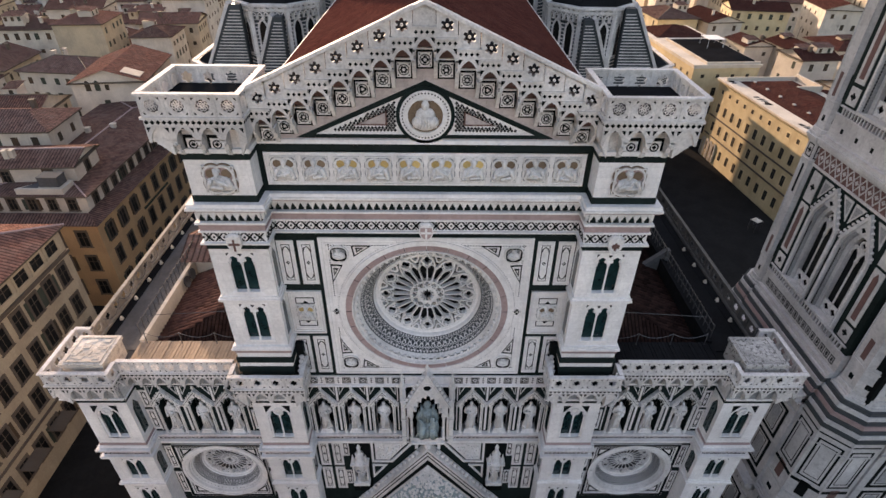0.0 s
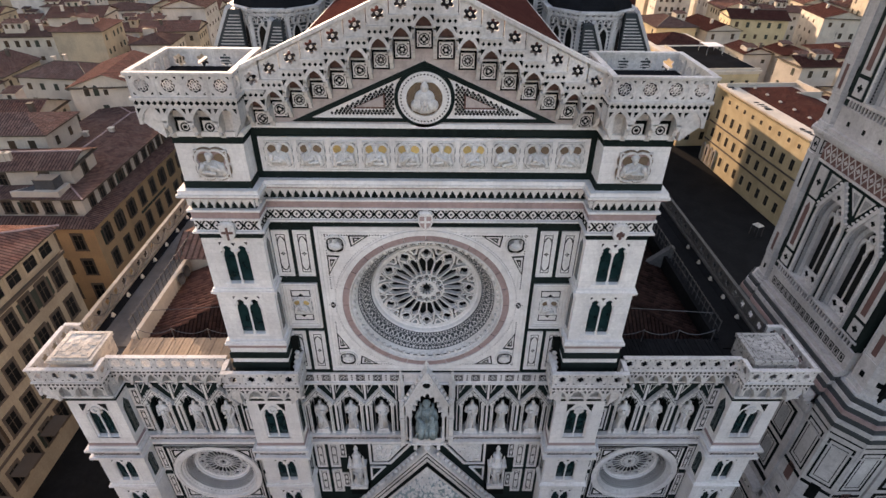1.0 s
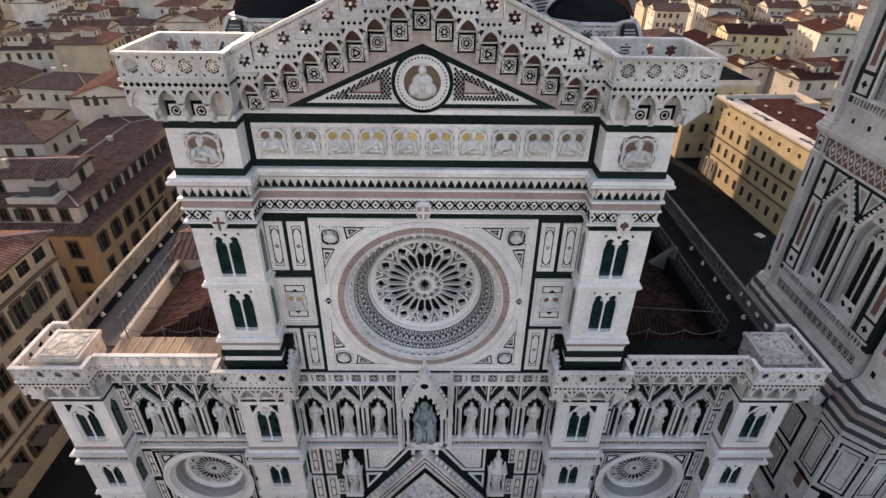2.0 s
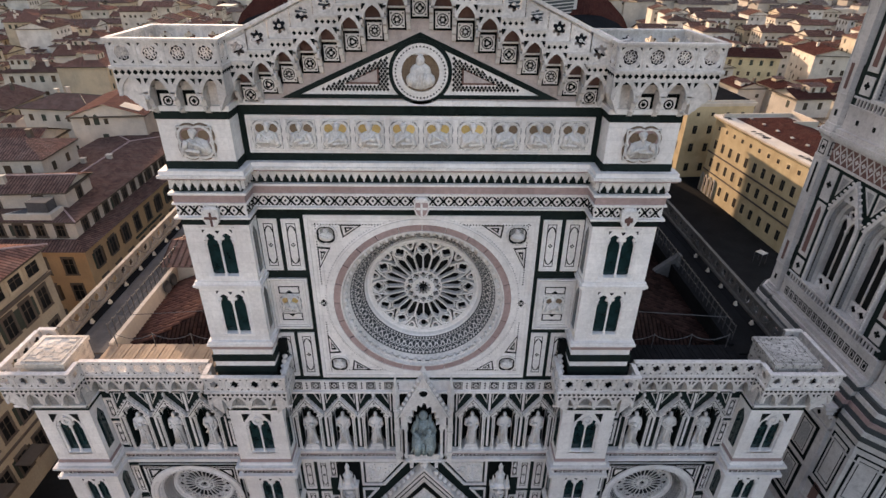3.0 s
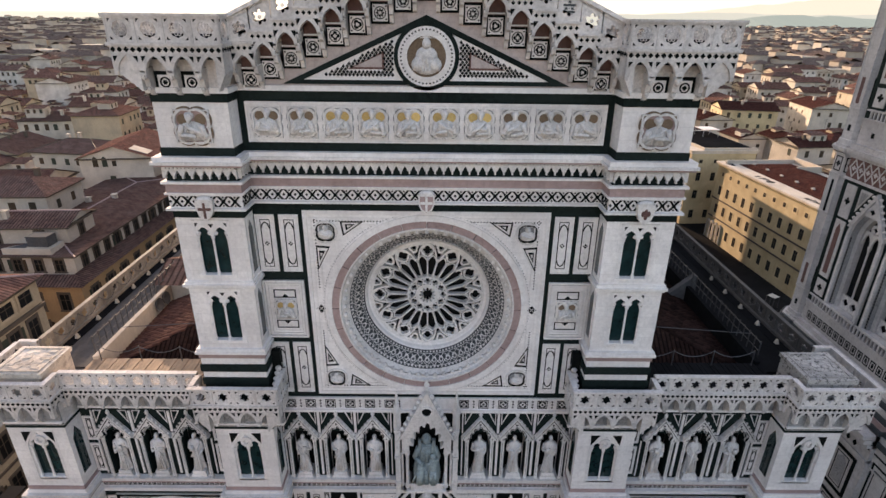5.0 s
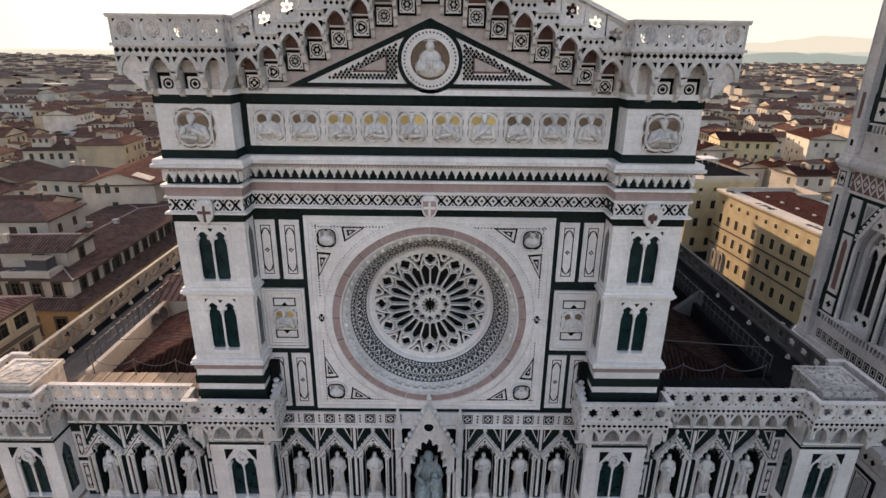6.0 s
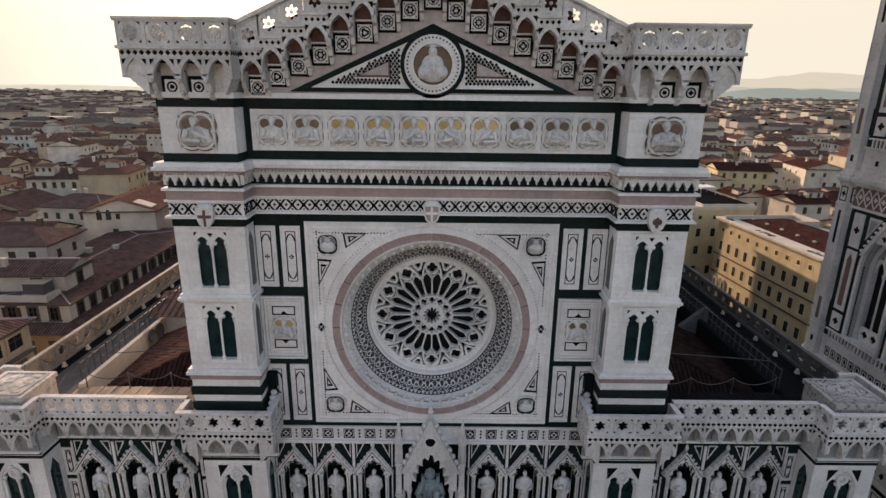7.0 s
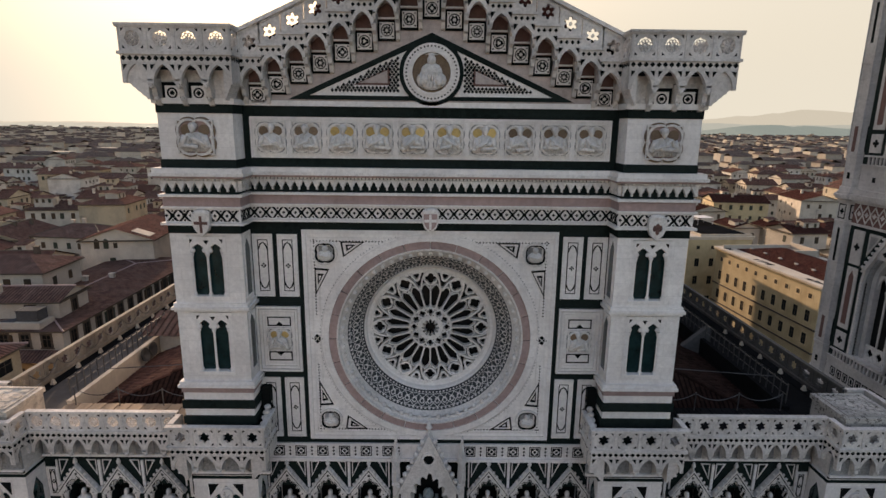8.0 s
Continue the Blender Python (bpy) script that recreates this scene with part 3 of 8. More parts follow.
            for rr in (1.0, 0.66):
                ring_.append(on_splay(t + 0.034 * rr * math.cos(a_), 0.5 + 0.2 * rr * math.sin(a_), 0.018))
        knots.put_in(ring_, [(2 * q, (2 * q + 2) % 20, (2 * q + 3) % 20, 2 * q + 1) for q in range(10)])
    for u0, u1 in ((0.10, 0.135), (0.875, 0.91)):
        for i in range(96):
            ta, tb_ = 2 * math.pi * i / 96, 2 * math.pi * (i + 1) / 96
            knots.put_in([on_splay(ta, u0), on_splay(tb_, u0), on_splay(tb_, u1), on_splay(ta, u1)], [(0, 1, 2, 3)])
    part("splay_pattern", knots, CARVED, field)
    inner = Shape().funnel(cx, cz, [(3.0 * s, 1.2 * s), (2.96 * s, 1.12 * s), (2.9 * s, 1.2 * s), (2.86 * s, 1.38 * s), (2.73 * s, 1.41 * s), (2.70 * s, 1.9 * s)], n)
    part("inner_ring", inner, WHITE, field)
    # tracery
    tr = Shape()
    y0, y1 = 1.42 * s, (1.68 if s == 1 else 1.52) * s
    c = lambda r, t: (cx + r * s * math.cos(t), cz + r * s * math.sin(t))
    tr.ring(circle(cx, cz, 2.66 * s, n), circle(cx, cz, 2.52 * s, n), y0, y1)
    tr.ring(circle(cx, cz, 0.56 * s, n), lobed(cx, cz, 0.40 * s, 12, 0.45, n), y0 - 0.06, y1)
    tr.ring(circle(cx, cz, 0.94 * s, n), circle(cx, cz, 0.87 * s, n), y0 - 0.03, y1)
    for i in range(12):
        t = 2 * math.pi * i / 12
        x, z = c(0.72, t)
        tr.ring(circle(x, z, 0.195 * s, 24), lobed(x, z, 0.16 * s, 4, 0.38, 24, t), y0 - 0.02, y1)
        x, z = c(2.235, t)
        tr.ring(circle(x, z, 0.30 * s, 40), lobed(x, z, 0.25 * s, 4, 0.34, 40, t), y0, y1)
        loop_o, loop_i = [], []
        for k in range(17):
            u = -1 + k / 8
            rr0 = 1.80 + 0.80 * (1 - abs(u) ** 2.1)
            loop_o.append(c(rr0 + 0.03, t + 0.245 * u))
            loop_i.append(c(rr0 - 0.035, t + 0.245 * u * 0.87))
        tr.prism(loop_o + loop_i[::-1], y0 - 0.04, y1)
        x, z = c(2.42, t + math.pi / 12)
        tr.ring(lobed(x, z, 0.25 * s, 3, 0.40, 36, t + math.pi / 12 + math.pi), lobed(x, z, 0.145 * s, 3, 0.4, 36, t + math.pi / 12 + math.pi), y0 + 0.01, y1)
    for i in range(24):
        t = 2 * math.pi * i / 24
        # colonnette with foot and capital
        for r0, r1, w in ((0.92, 1.9, 0.032), (0.92, 0.99, 0.06), (1.72, 1.80, 0.052)):
            p, q = Vector((0, 0, 0)), None
            d = (math.cos(t), math.sin(t))
            nrm = (-d[1], d[0])
            tr.prism([(cx + s * (r0 * d[0] + w * nrm[0]), cz + s * (r0 * d[1] + w * nrm[1])), (cx + s * (r0 * d[0] - w * nrm[0]), cz + s * (r0 * d[1] - w * nrm[1])),
                      (cx + s * (r1 * d[0] - w * nrm[0]), cz + s * (r1 * d[1] - w * nrm[1])), (cx + s * (r1 * d[0] + w * nrm[0]), cz + s * (r1 * d[1] + w * nrm[1]))], y0, y1)
        # pointed head of the light between two colonnettes
        t1 = t + math.pi / 12
        outer, inn = [], []
        for k in range(9):
            u = k / 8
            ang = t + (t1 - t) * u
            lift = 0.26 * (1 - abs(2 * u - 1) ** 1.3)
            outer.append(c(1.76 + lift, ang))
            am = (t + t1) / 2
            inn.append(c(1.715 + lift * 0.95, am + (ang - am) * 0.86))
        tr.prism(outer + inn[::-1], y0 + 0.02, y1)
    tr.v = [(cx + 1.035 * (x - cx), y, cz + 1.035 * (z - cz)) for x, y, z in tr.v]
    part("tracery", tr, CARVED, field, "white marble wheel tracery")
    part("pane", Shape().prism(circle(cx, cz, 2.72 * s, 64), 1.80 * s, 1.95 * s), VOID, field, "dark leaded glass")
    return field


def medallion(cx, cz, r, parent, name="medallion"):
    sh = Shape()
    sh.ring(circle(cx, cz, r, 32), circle(cx, cz, r * 0.8, 32), -0.12, 0)
    sh.ball((cx, -0.06, cz + r * 0.36), (r * 0.24, 0.16, r * 0.28))
    sh.ball((cx, -0.04, cz - r * 0.24), (r * 0.64, 0.15, r * 0.46))
    sh.rod((cx - r * 0.5, -0.14, cz - r * 0.1), (cx + r * 0.2, -0.2, cz - r * 0.25), r * 0.12, 6)
    m = part(name, sh, CARVED, parent, "round carved relief")
    g = Shape().prism(circle(cx, cz, r * 0.8, 32), -0.03, 0)
    part("ground_disc", g, GREY, m)
    part("dark_quatrefoil", Shape().ring(lobed(cx, cz, r * 0.88, 4, 0.2, 48, math.pi / 4), lobed(cx, cz, r * 0.78, 4, 0.2, 48, math.pi / 4), -0.128, 0), INLAY, m, "dark foiled outline")


field = rose(0, ZC, 1.0, church, 5.3, 4.77)
for sx in (-1, 1):
    for sz in (-1, 1):
        medallion(sx * 4.36, ZC + sz * 3.80, 0.52, church)
        tri = Shape()
        for pts in ([(3.72, 4.28), (2.72, 4.28), (3.62, 3.62)], [(4.82, 3.15), (4.82, 1.95), (4.22, 3.1)]):
            p = [(sx * x, ZC + sz * z) for x, z in pts]
            mid = (sum(q[0] for q in p) / 3, sum(q[1] for q in p) / 3)
            tri.ring(p, [(mid[0] + (x - mid[0]) * 0.8, mid[1] + (z - mid[1]) * 0.8) for x, z in p], -0.05, 0)
            tri.ring([(mid[0] + (x - mid[0]) * 0.42, mid[1] + (z - mid[1]) * 0.42) for x, z in p], [(mid[0] + (x - mid[0]) * 0.2, mid[1] + (z - mid[1]) * 0.2) for x, z in p], -0.05, 0)
        part("spandrel_inlay", tri, INLAY, church, "dark triangular inlays")

# -- wall behind the slabs, of dark green marble --
pieces("front_wall", [(-7.6, -5.3, 0.0, 1.3, 26.66, 36.2), (5.3, 7.6, 0.0, 1.3, 26.66, 36.2), (-7.6, 7.6, 0.0, 1.3, 36.2, 41.2), (-7.6, 7.6, 0.0, 1.3, 25.55, 26.66)],
       GREEN, church, "dark green marble wall")
pieces("inner_wall", [(-10.2, 10.2, 2.2, 2.6, 18, 41.0), (-7.6, 7.6, 0.62, 1.3, GROUND, 25.55)], WHITE, church)

for w, h, zs in ((0.83, 2.68, 33.32), (0.83, 2.86, 26.76)):
    put_inlay(w, h, [(sx * x, 0, zs, 0) for sx in (-1, 1) for x in (5.91, 6.93)], church)


def bust(sh, x, z, w, h, y, seed):
    """A half figure in low relief, plain."""
    r = random.Random(seed)
    lean = r.uniform(-0.05, 0.05) * w
    sh.ball((x + lean, y - 0.09, z + h * 0.77), (w * 0.10, 0.13, h * 0.125), 10, 8)
    sh.ball((x + lean, y - 0.03, z + h * 0.81), (w * 0.13, 0.10, h * 0.11), 8, 6)
    sh.ball((x + lean, y - 0.12, z + h * 0.69), (w * 0.06, 0.10, h * 0.09), 8, 6)
    sh.prism([(x - w * 0.36, z + h * 0.08), (x + w * 0.36, z + h * 0.08), (x + w * 0.33, z + h * 0.40), (x + w * 0.24, z + h * 0.57), (x + w * 0.07, z + h * 0.64),
              (x - w * 0.07, z + h * 0.64), (x - w * 0.24, z + h * 0.57), (x - w * 0.33, z + h * 0.40)], y - 0.07, y)
    side = r.choice((-1, 1))
    for s_, zh in ((side, r.uniform(0.36, 0.52)), (-side, r.uniform(0.18, 0.3))):
        elbow = (x + s_ * w * 0.34, y - 0.11, z + h * r.uniform(0.2, 0.28))
        sh.rod((x + s_ * w * 0.25, y - 0.08, z + h * 0.54), elbow, w * 0.075, 8)
        sh.rod(elbow, (x - s_ * w * r.uniform(0.0, 0.12), y - 0.17, z + h * zh), w * 0.06, 8)
        sh.ball(elbow, (w * 0.085, 0.1, w * 0.085), 8, 6)
        sh.ball((x - s_ * w * 0.05, y - 0.19, z + h * zh), (w * 0.06, 0.05, w * 0.055), 6, 4)
    for k in range(7):
        u = -0.24 + 0.08 * k
        sh.rod((x + w * u * 0.5 + w * 0.05 * side, y - 0.085, z + h * 0.6), (x + w * (u + r.uniform(-0.05, 0.05)), y - 0.095, z + h * 0.1), 0.02 + 0.012 * r.random())
    sh.rod((x - side * w * 0.2, y - 0.1, z + h * 0.58), (x + side * w * 0.3, y - 0.13, z + h * 0.14), 0.045)
    b = r.uniform(-0.2, 0.2)
    sh.box(x + w * b - w * 0.09, x + w * b + w * 0.09, y - 0.2, y, z + h * 0.3, z + h * 0.42)


def relief_panel(x, z, w, h, y, seed, parent, ground, disc):
    """A foiled frame with a half figure before two round grounds."""
    sh = Shape()
    cz = z + h / 2
    n = 64
    outer = lobed(x, cz, w * 0.60, 4, 0.22, n, math.pi / 4)
    inner = lobed(x, cz, w * 0.53, 4, 0.22, n, math.pi / 4)
    sh.ring(outer, inner, y - 0.13, y + 0.02)
    outline_frame(sh, x - w / 2 - 0.04, x + w / 2 + 0.04, z - 0.02, z + h + 0.02, 0.05, y - 0.09, y + 0.02)
    p = part("relief_panel", sh, CARVED, parent, "white quatrefoil frame with a carved half figure")
    g = Shape().prism([(x - w / 2, z), (x + w / 2, z), (x + w / 2, z + h), (x - w / 2, z + h)], y - 0.035, y + 0.02)
    part("backing", g, ground, p)
    part("outline", Shape().ring(lobed(x, cz, w * 0.655, 4, 0.22, n, math.pi / 4), outer, y - 0.045, y + 0.02), BROWN if ground is not CARVED else GREY, p, "thin darker outline")
    d = Shape()
    for sx in (-1, 1):
        d.prism(circle(x + sx * w * 0.255, cz + h * 0.21, w * 0.165, 24), y - 0.06 - 0.004 * sx, y)
    part("round_ground", d, disc, p, "gilded and brown round grounds")
    b = Shape()
    bust(b, x, z - h * 0.02, w * 1.12, h * 1.06, y - 0.05, seed)
    part("bust", b, CARVED, p, smooth=True)


# -- busts frieze --
strip = Shape().box(-7.12, 7.12, -0.06, 0.05, 39.1, 40.69)
outline_frame(strip, -7.12, 7.12, 39.1, 40.69, 0.08, -0.1, 0)
fr = part("bust_frieze", strip, WHITE, church, "white marble frieze of half figures")
for i in range(10):
    x = (i - 4.5) * 1.402
    gold = GOLD if 2 <= i <= 6 else BROWN
    relief_panel(x, 39.28, 1.08, 1.22, -0.06, i, church, CARVED, gold)
    if i:
        part("mullion", Shape().box(x - 0.80, x - 0.60, -0.09, 0, 39.2, 40.6), WHITE, fr)
# the slabs beside the rose with a figure
for sx in (-1, 1):
    sh = Shape().box(sx * 6.42 - 0.93, sx * 6.42 + 0.93, -0.05, 0.05, 29.95, 32.9)
    for k, (d, yy) in enumerate(((0.0, -0.16), (0.14, -0.12), (0.26, -0.09))):
        outline_frame(sh, sx * 6.42 - 0.93 + d, sx * 6.42 + 0.93 - d, 29.95 + d, 32.9 - d, 0.09, yy, 0)
    p = part("figure_panel", sh, WHITE, church, "white moulded slab with a carved half figure")
    dk = Shape()
    for z0, z1, s_ in ((32.0, 32.42, -1), (30.42, 30.84, 1)):
        pts = [(sx * 6.42 - 0.5, z0), (sx * 6.42 + 0.5, z0), (sx * 6.42 + 0.5, z1), (sx * 6.42 - 0.5, z1)]
        outline_frame(dk, sx * 6.42 - 0.5, sx * 6.42 + 0.5, z0, z1, 0.05, -0.066, 0)
        zz = z0 if s_ < 0 else z1
        dk.prism([(sx * 6.42 - 0.2, zz), (sx * 6.42 + 0.2, zz), (sx * 6.42, zz + s_ * -0.2)], -0.068, 0)
    part("inlay_line", dk, INLAY, p, "dark inlaid lines")
    relief_panel(sx * 6.42, 30.9, 0.92, 1.02, -0.05, 30 + sx, church, CARVED, GOLD if sx < 0 else BROWN)


# -- bands: patterns for a run of length n, front at y = 0, foot at z = 0 --
def teeth(n, period=0.35, h=0.54):
    """Small hanging pointed arches over a dark ground."""
    sh = Shape()
    k = max(1, round(n / period))
    p = n / k
    pts = [(n, h), (0, h), (0, 0.13)]
    for i in range(k):
        x = i * p
        pts += [(x + 0.03, 0.13), (x + 0.03, 0.24), (x + p * 0.24, 0.29), (x + p * 0.34, 0.39), (x + p * 0.5, 0.47), (x + p * 0.66, 0.39), (x + p * 0.76, 0.29), (x + p - 0.03, 0.24), (x + p - 0.03, 0.13)]
    pts.append((n, 0.13))
    sh.prism(pts, -0.16, -0.01)
    return sh


def lattice(n, h=0.55, period=0.48):
    """Bold dark crossed bars with a dark dot in every white lozenge."""
    sh = Shape()
    k = max(1, round(n / period))
    p = n / k
    m, b = h * 0.10, 0.10
    z0, z1 = m, h - m
    for i in range(k):
        x = i * p
        sh.prism([(x, z0), (x + b, z0), (x + p, z1), (x + p - b, z1)], -0.025, 0)
        sh.prism([(x + p, z0), (x + p - b, z0), (x, z1), (x + b, z1)], -0.029, 0)
        sh.prism(diamond(x, h * 0.5, 0.06, 0.065), -0.033, 0)
        sh.prism(diamond(x + p / 2, h * 0.5, 0.085, 0.085), -0.033, 0)
        for z in (z0 + 0.045, z1 - 0.045):
            sh.prism(diamond(x + p / 2, z, 0.045, 0.045), -0.031, 0)
    return sh


def beads(n, period=0.145, h=0.1, r=0.05):
    sh = Shape()
    k = max(1, round(n / period))
    for i in range(k):
        x = (i + 0.5) * n / k
        sh.box(x - r, x + r, -0.07, 0.0, 0.01, h)
    return sh


BANDS = []   # (length, x, y, turn): the runs that the bands follow
BANDS.append((2 * PX0, -PX0, 0.0, 0))
for sx in (-1, 1):
    a0 = PX0 if sx > 0 else -PX1
    BANDS.append((PX1 - PX0, a0, PY, 0))
    if sx > 0:
        BANDS.append((-PY, PX0, 0.0, -90))
        BANDS.append((2.6, PX1, PY, 90))
    else:
        BANDS.append((-PY, -PX0, PY, 90))
        BANDS.append((2.6, -PX1, PY + 2.6, -90))
shared = {}
for n, x, y, turn in BANDS:
    key = round(n, 2)
    if key not in shared:
        shared[key] = (teeth(n).mesh("arch_frieze", CARVED), lattice(n).mesh("lattice_inlay", INLAY), beads(n).mesh("dentil_band", CARVED))
    t, l, b = shared[key]
    place("arch_frieze", t, church, at(x, y, 37.72, turn), "row of small hanging pointed arches")
    place("lattice_inlay", l, church, at(x, y, 36.63, turn) @ at(0, -0.06, 0), "dark lattice inlay")
    place("dentil_band", b, church, at(x, y, 38.27, turn) @ at(0, -0.16, 0))


def wrap(z0, z1, out, mat, name, label=""):
    """One string course over the front and round both buttresses."""
    a_, b_, f_ = PX0 - out, PX1 + out, PY - out
    plan = [(-b_, 1.5), (-b_, f_), (-a_, f_), (-a_, -out), (a_, -out), (a_, f_), (b_, f_), (b_, 1.5)]
    return part(name, Shape().prism_z(plan, z0, z1), mat, church, label)


wrap(41.1, 41.3, 0.12, WHITE, "string_course")
wrap(40.77, 41.09, 0.03, GREEN, "dark_band", "dark green marble band")
wrap(38.74, 39.06, 0.03, GREEN, "dark_band", "dark green marble band")
wrap(38.56, 38.74, 0.30, WHITE, "cornice", "projecting white cornice")
wrap(38.44, 38.56, 0.38, CARVED, "cornice", "projecting white cornice")
wrap(38.36, 38.44, 0.30, PINK, "cornice_fillet")
wrap(37.72, 38.26, 0.008, GREEN, "dark_band", "dark green marble ground of the hanging arches")
wrap(37.64, 37.74, 0.20, WHITE, "string_course")
wrap(37.27, 37.64, 0.09, PINK, "pink_band", "pink marble band")
wrap(37.19, 37.27, 0.16, WHITE, "string_course")
wrap(36.63, 37.19, 0.06, WHITE, "white_band")
wrap(36.54, 36.63, 0.2, WHITE, "string_course")
wrap(36.20, 36.54, 0.02, GREEN, "dark_band", "dark green marble band")


def shield(x, y, z, s, cross, name="heraldic_shield"):
    pts = [(-0.36, 0.42), (0.36, 0.42), (0.36, 0.0), (0.25, -0.28), (0, -0.5), (-0.25, -0.28), (-0.36, 0.0)]
    sh = Shape().prism([(x + s * a_, z + s * b_) for a_, b_ in pts], y - 0.24, y)
    sh.ball((x, y - 0.12, z + 0.45 * s), (0.34 * s, 0.16, 0.14 * s))
    p = part(name, sh, CARVED, church, "carved white shield")
    c = Shape()
    if cross:
        c.box(x - 0.05 * s, x + 0.05 * s, y - 0.27, y, z - 0.36 * s, z + 0.32 * s).box(x - 0.27 * s, x + 0.27 * s, y - 0.268, y, z - 0.02 * s, z + 0.1 * s)
        part("cross", c, ROSE_DARK if cross == 1 else WHITE, p, "red cross" if cross == 1 else "white cross")
        if cross == 2:
            part("shield_field", Shape().prism([(x + 0.8 * s * a_, z + 0.8 * s * b_) for a_, b_ in pts], y - 0.255, y), PINK, p)
    else:
        for dx, dz in ((0, 0.1), (-0.12, 0.02), (0.12, 0.02), (0, -0.12)):
            c.ball((x + dx * s, y - 0.24, z + dz * s), (0.08 * s, 0.05, 0.13 * s))
        part("lily", c, ROSE_DARK, p, "red lily")


shield(0, -0.08, 36.62, 0.95, 2)
shield(-8.8, PY - 0.08, 36.62, 0.95, 1)
shield(8.8, PY - 0.08, 36.62, 0.95, 0)


# -- buttresses --
def twin_window(w, h, jamb=0.085):
    """A white slab with two pointed lights: its frame, glass and colonnettes. Foot's middle at 0."""
    fr_, gl = Shape(), Shape()
    hw = w / 2
    a_ = w * jamb
    zs, za = h * 0.72, h * 0.88
    fr_.box(-hw, -hw + a_, -0.02, 0.3, 0, h).box(hw - a_, hw, -0.02, 0.3, 0, h).box(-hw, hw, -0.06, 0.3, -0.08, 0.05)
    fr_.prism(arch_head(-hw + a_, hw - a_, h, [(-hw + a_, -0.05, zs, za), (0.05, hw - a_, zs, za)]), 0.0, 0.3)
    for s_ in (-1, 1):
        x0, x1 = sorted((s_ * 0.05, s_ * (hw - a_)))
        xm = (x0 + x1) / 2
        c = (x1 - x0) * 0.17
        for e in (x0, x1):
            fr_.ball((e + (xm - e) * 0.25, 0.08, zs + (za - zs) * 0.28), (c, 0.09, c), 6, 4)
    for x in (-hw + a_ + 0.03, 0, hw - a_ - 0.03):
        fr_.lathe(x, 0.05, [(0.085, 0.05), (0.085, 0.14), (0.05, 0.2), (0.05, zs - 0.16), (0.09, zs - 0.04), (0.09, zs + 0.03)], 8)
    gl.box(-hw + 0.02, hw - 0.02, 0.2, 0.26, 0, h * 0.95)
    dk = Shape()
    for x, z in ((-hw + a_ + 0.02, h * 0.93), (0, h * 0.91), (hw - a_ - 0.02, h * 0.93)):
        dk.prism([(x - 0.11, z + 0.06), (x, z - 0.1), (x + 0.11, z + 0.06)], -0.012, 0.05)
    return fr_, gl, dk


def put_window(w, h, places, parent, wide=False):
    fr_, gl, dk = twin_window(w, h)
    mf, mg, mk = fr_.mesh("twin_window", WHITE), gl.mesh("pane", TEAL), dk.mesh("inlay_mark", INLAY)
    for m in places:
        p = place("twin_window", mf, parent, m, "twin lancet window with a slim column")
        place("pane", mg, p, None, "dark green glass")
        place("inlay_mark", mk, p)


def holed_pier(name, label, x0, x1, y0, y1, z0, z1, holes, depth=0.3):
    """A pier faced with slabs that leave openings: holes of (left, right, foot, head), one above another."""
    core_ = part(name, Shape().box(x0, x1, y0 + depth, y1, z0, z1), WHITE, church, label)
    slabs = []
    zz = z0
    for a_, b_, f_, h_ in sorted(holes, key=lambda q: q[2]):
        if f_ > zz:
            slabs.append((x0, x1, y0, y0 + depth, zz, f_))
        slabs.append((x0, a_, y0, y0 + depth, f_, h_))
        slabs.append((b_, x1, y0, y0 + depth, f_, h_))
        zz = h_
    slabs.append((x0, x1, y0, y0 + depth, zz, z1))
    pieces("facing_slab", slabs, WHITE, core_)
    return core_


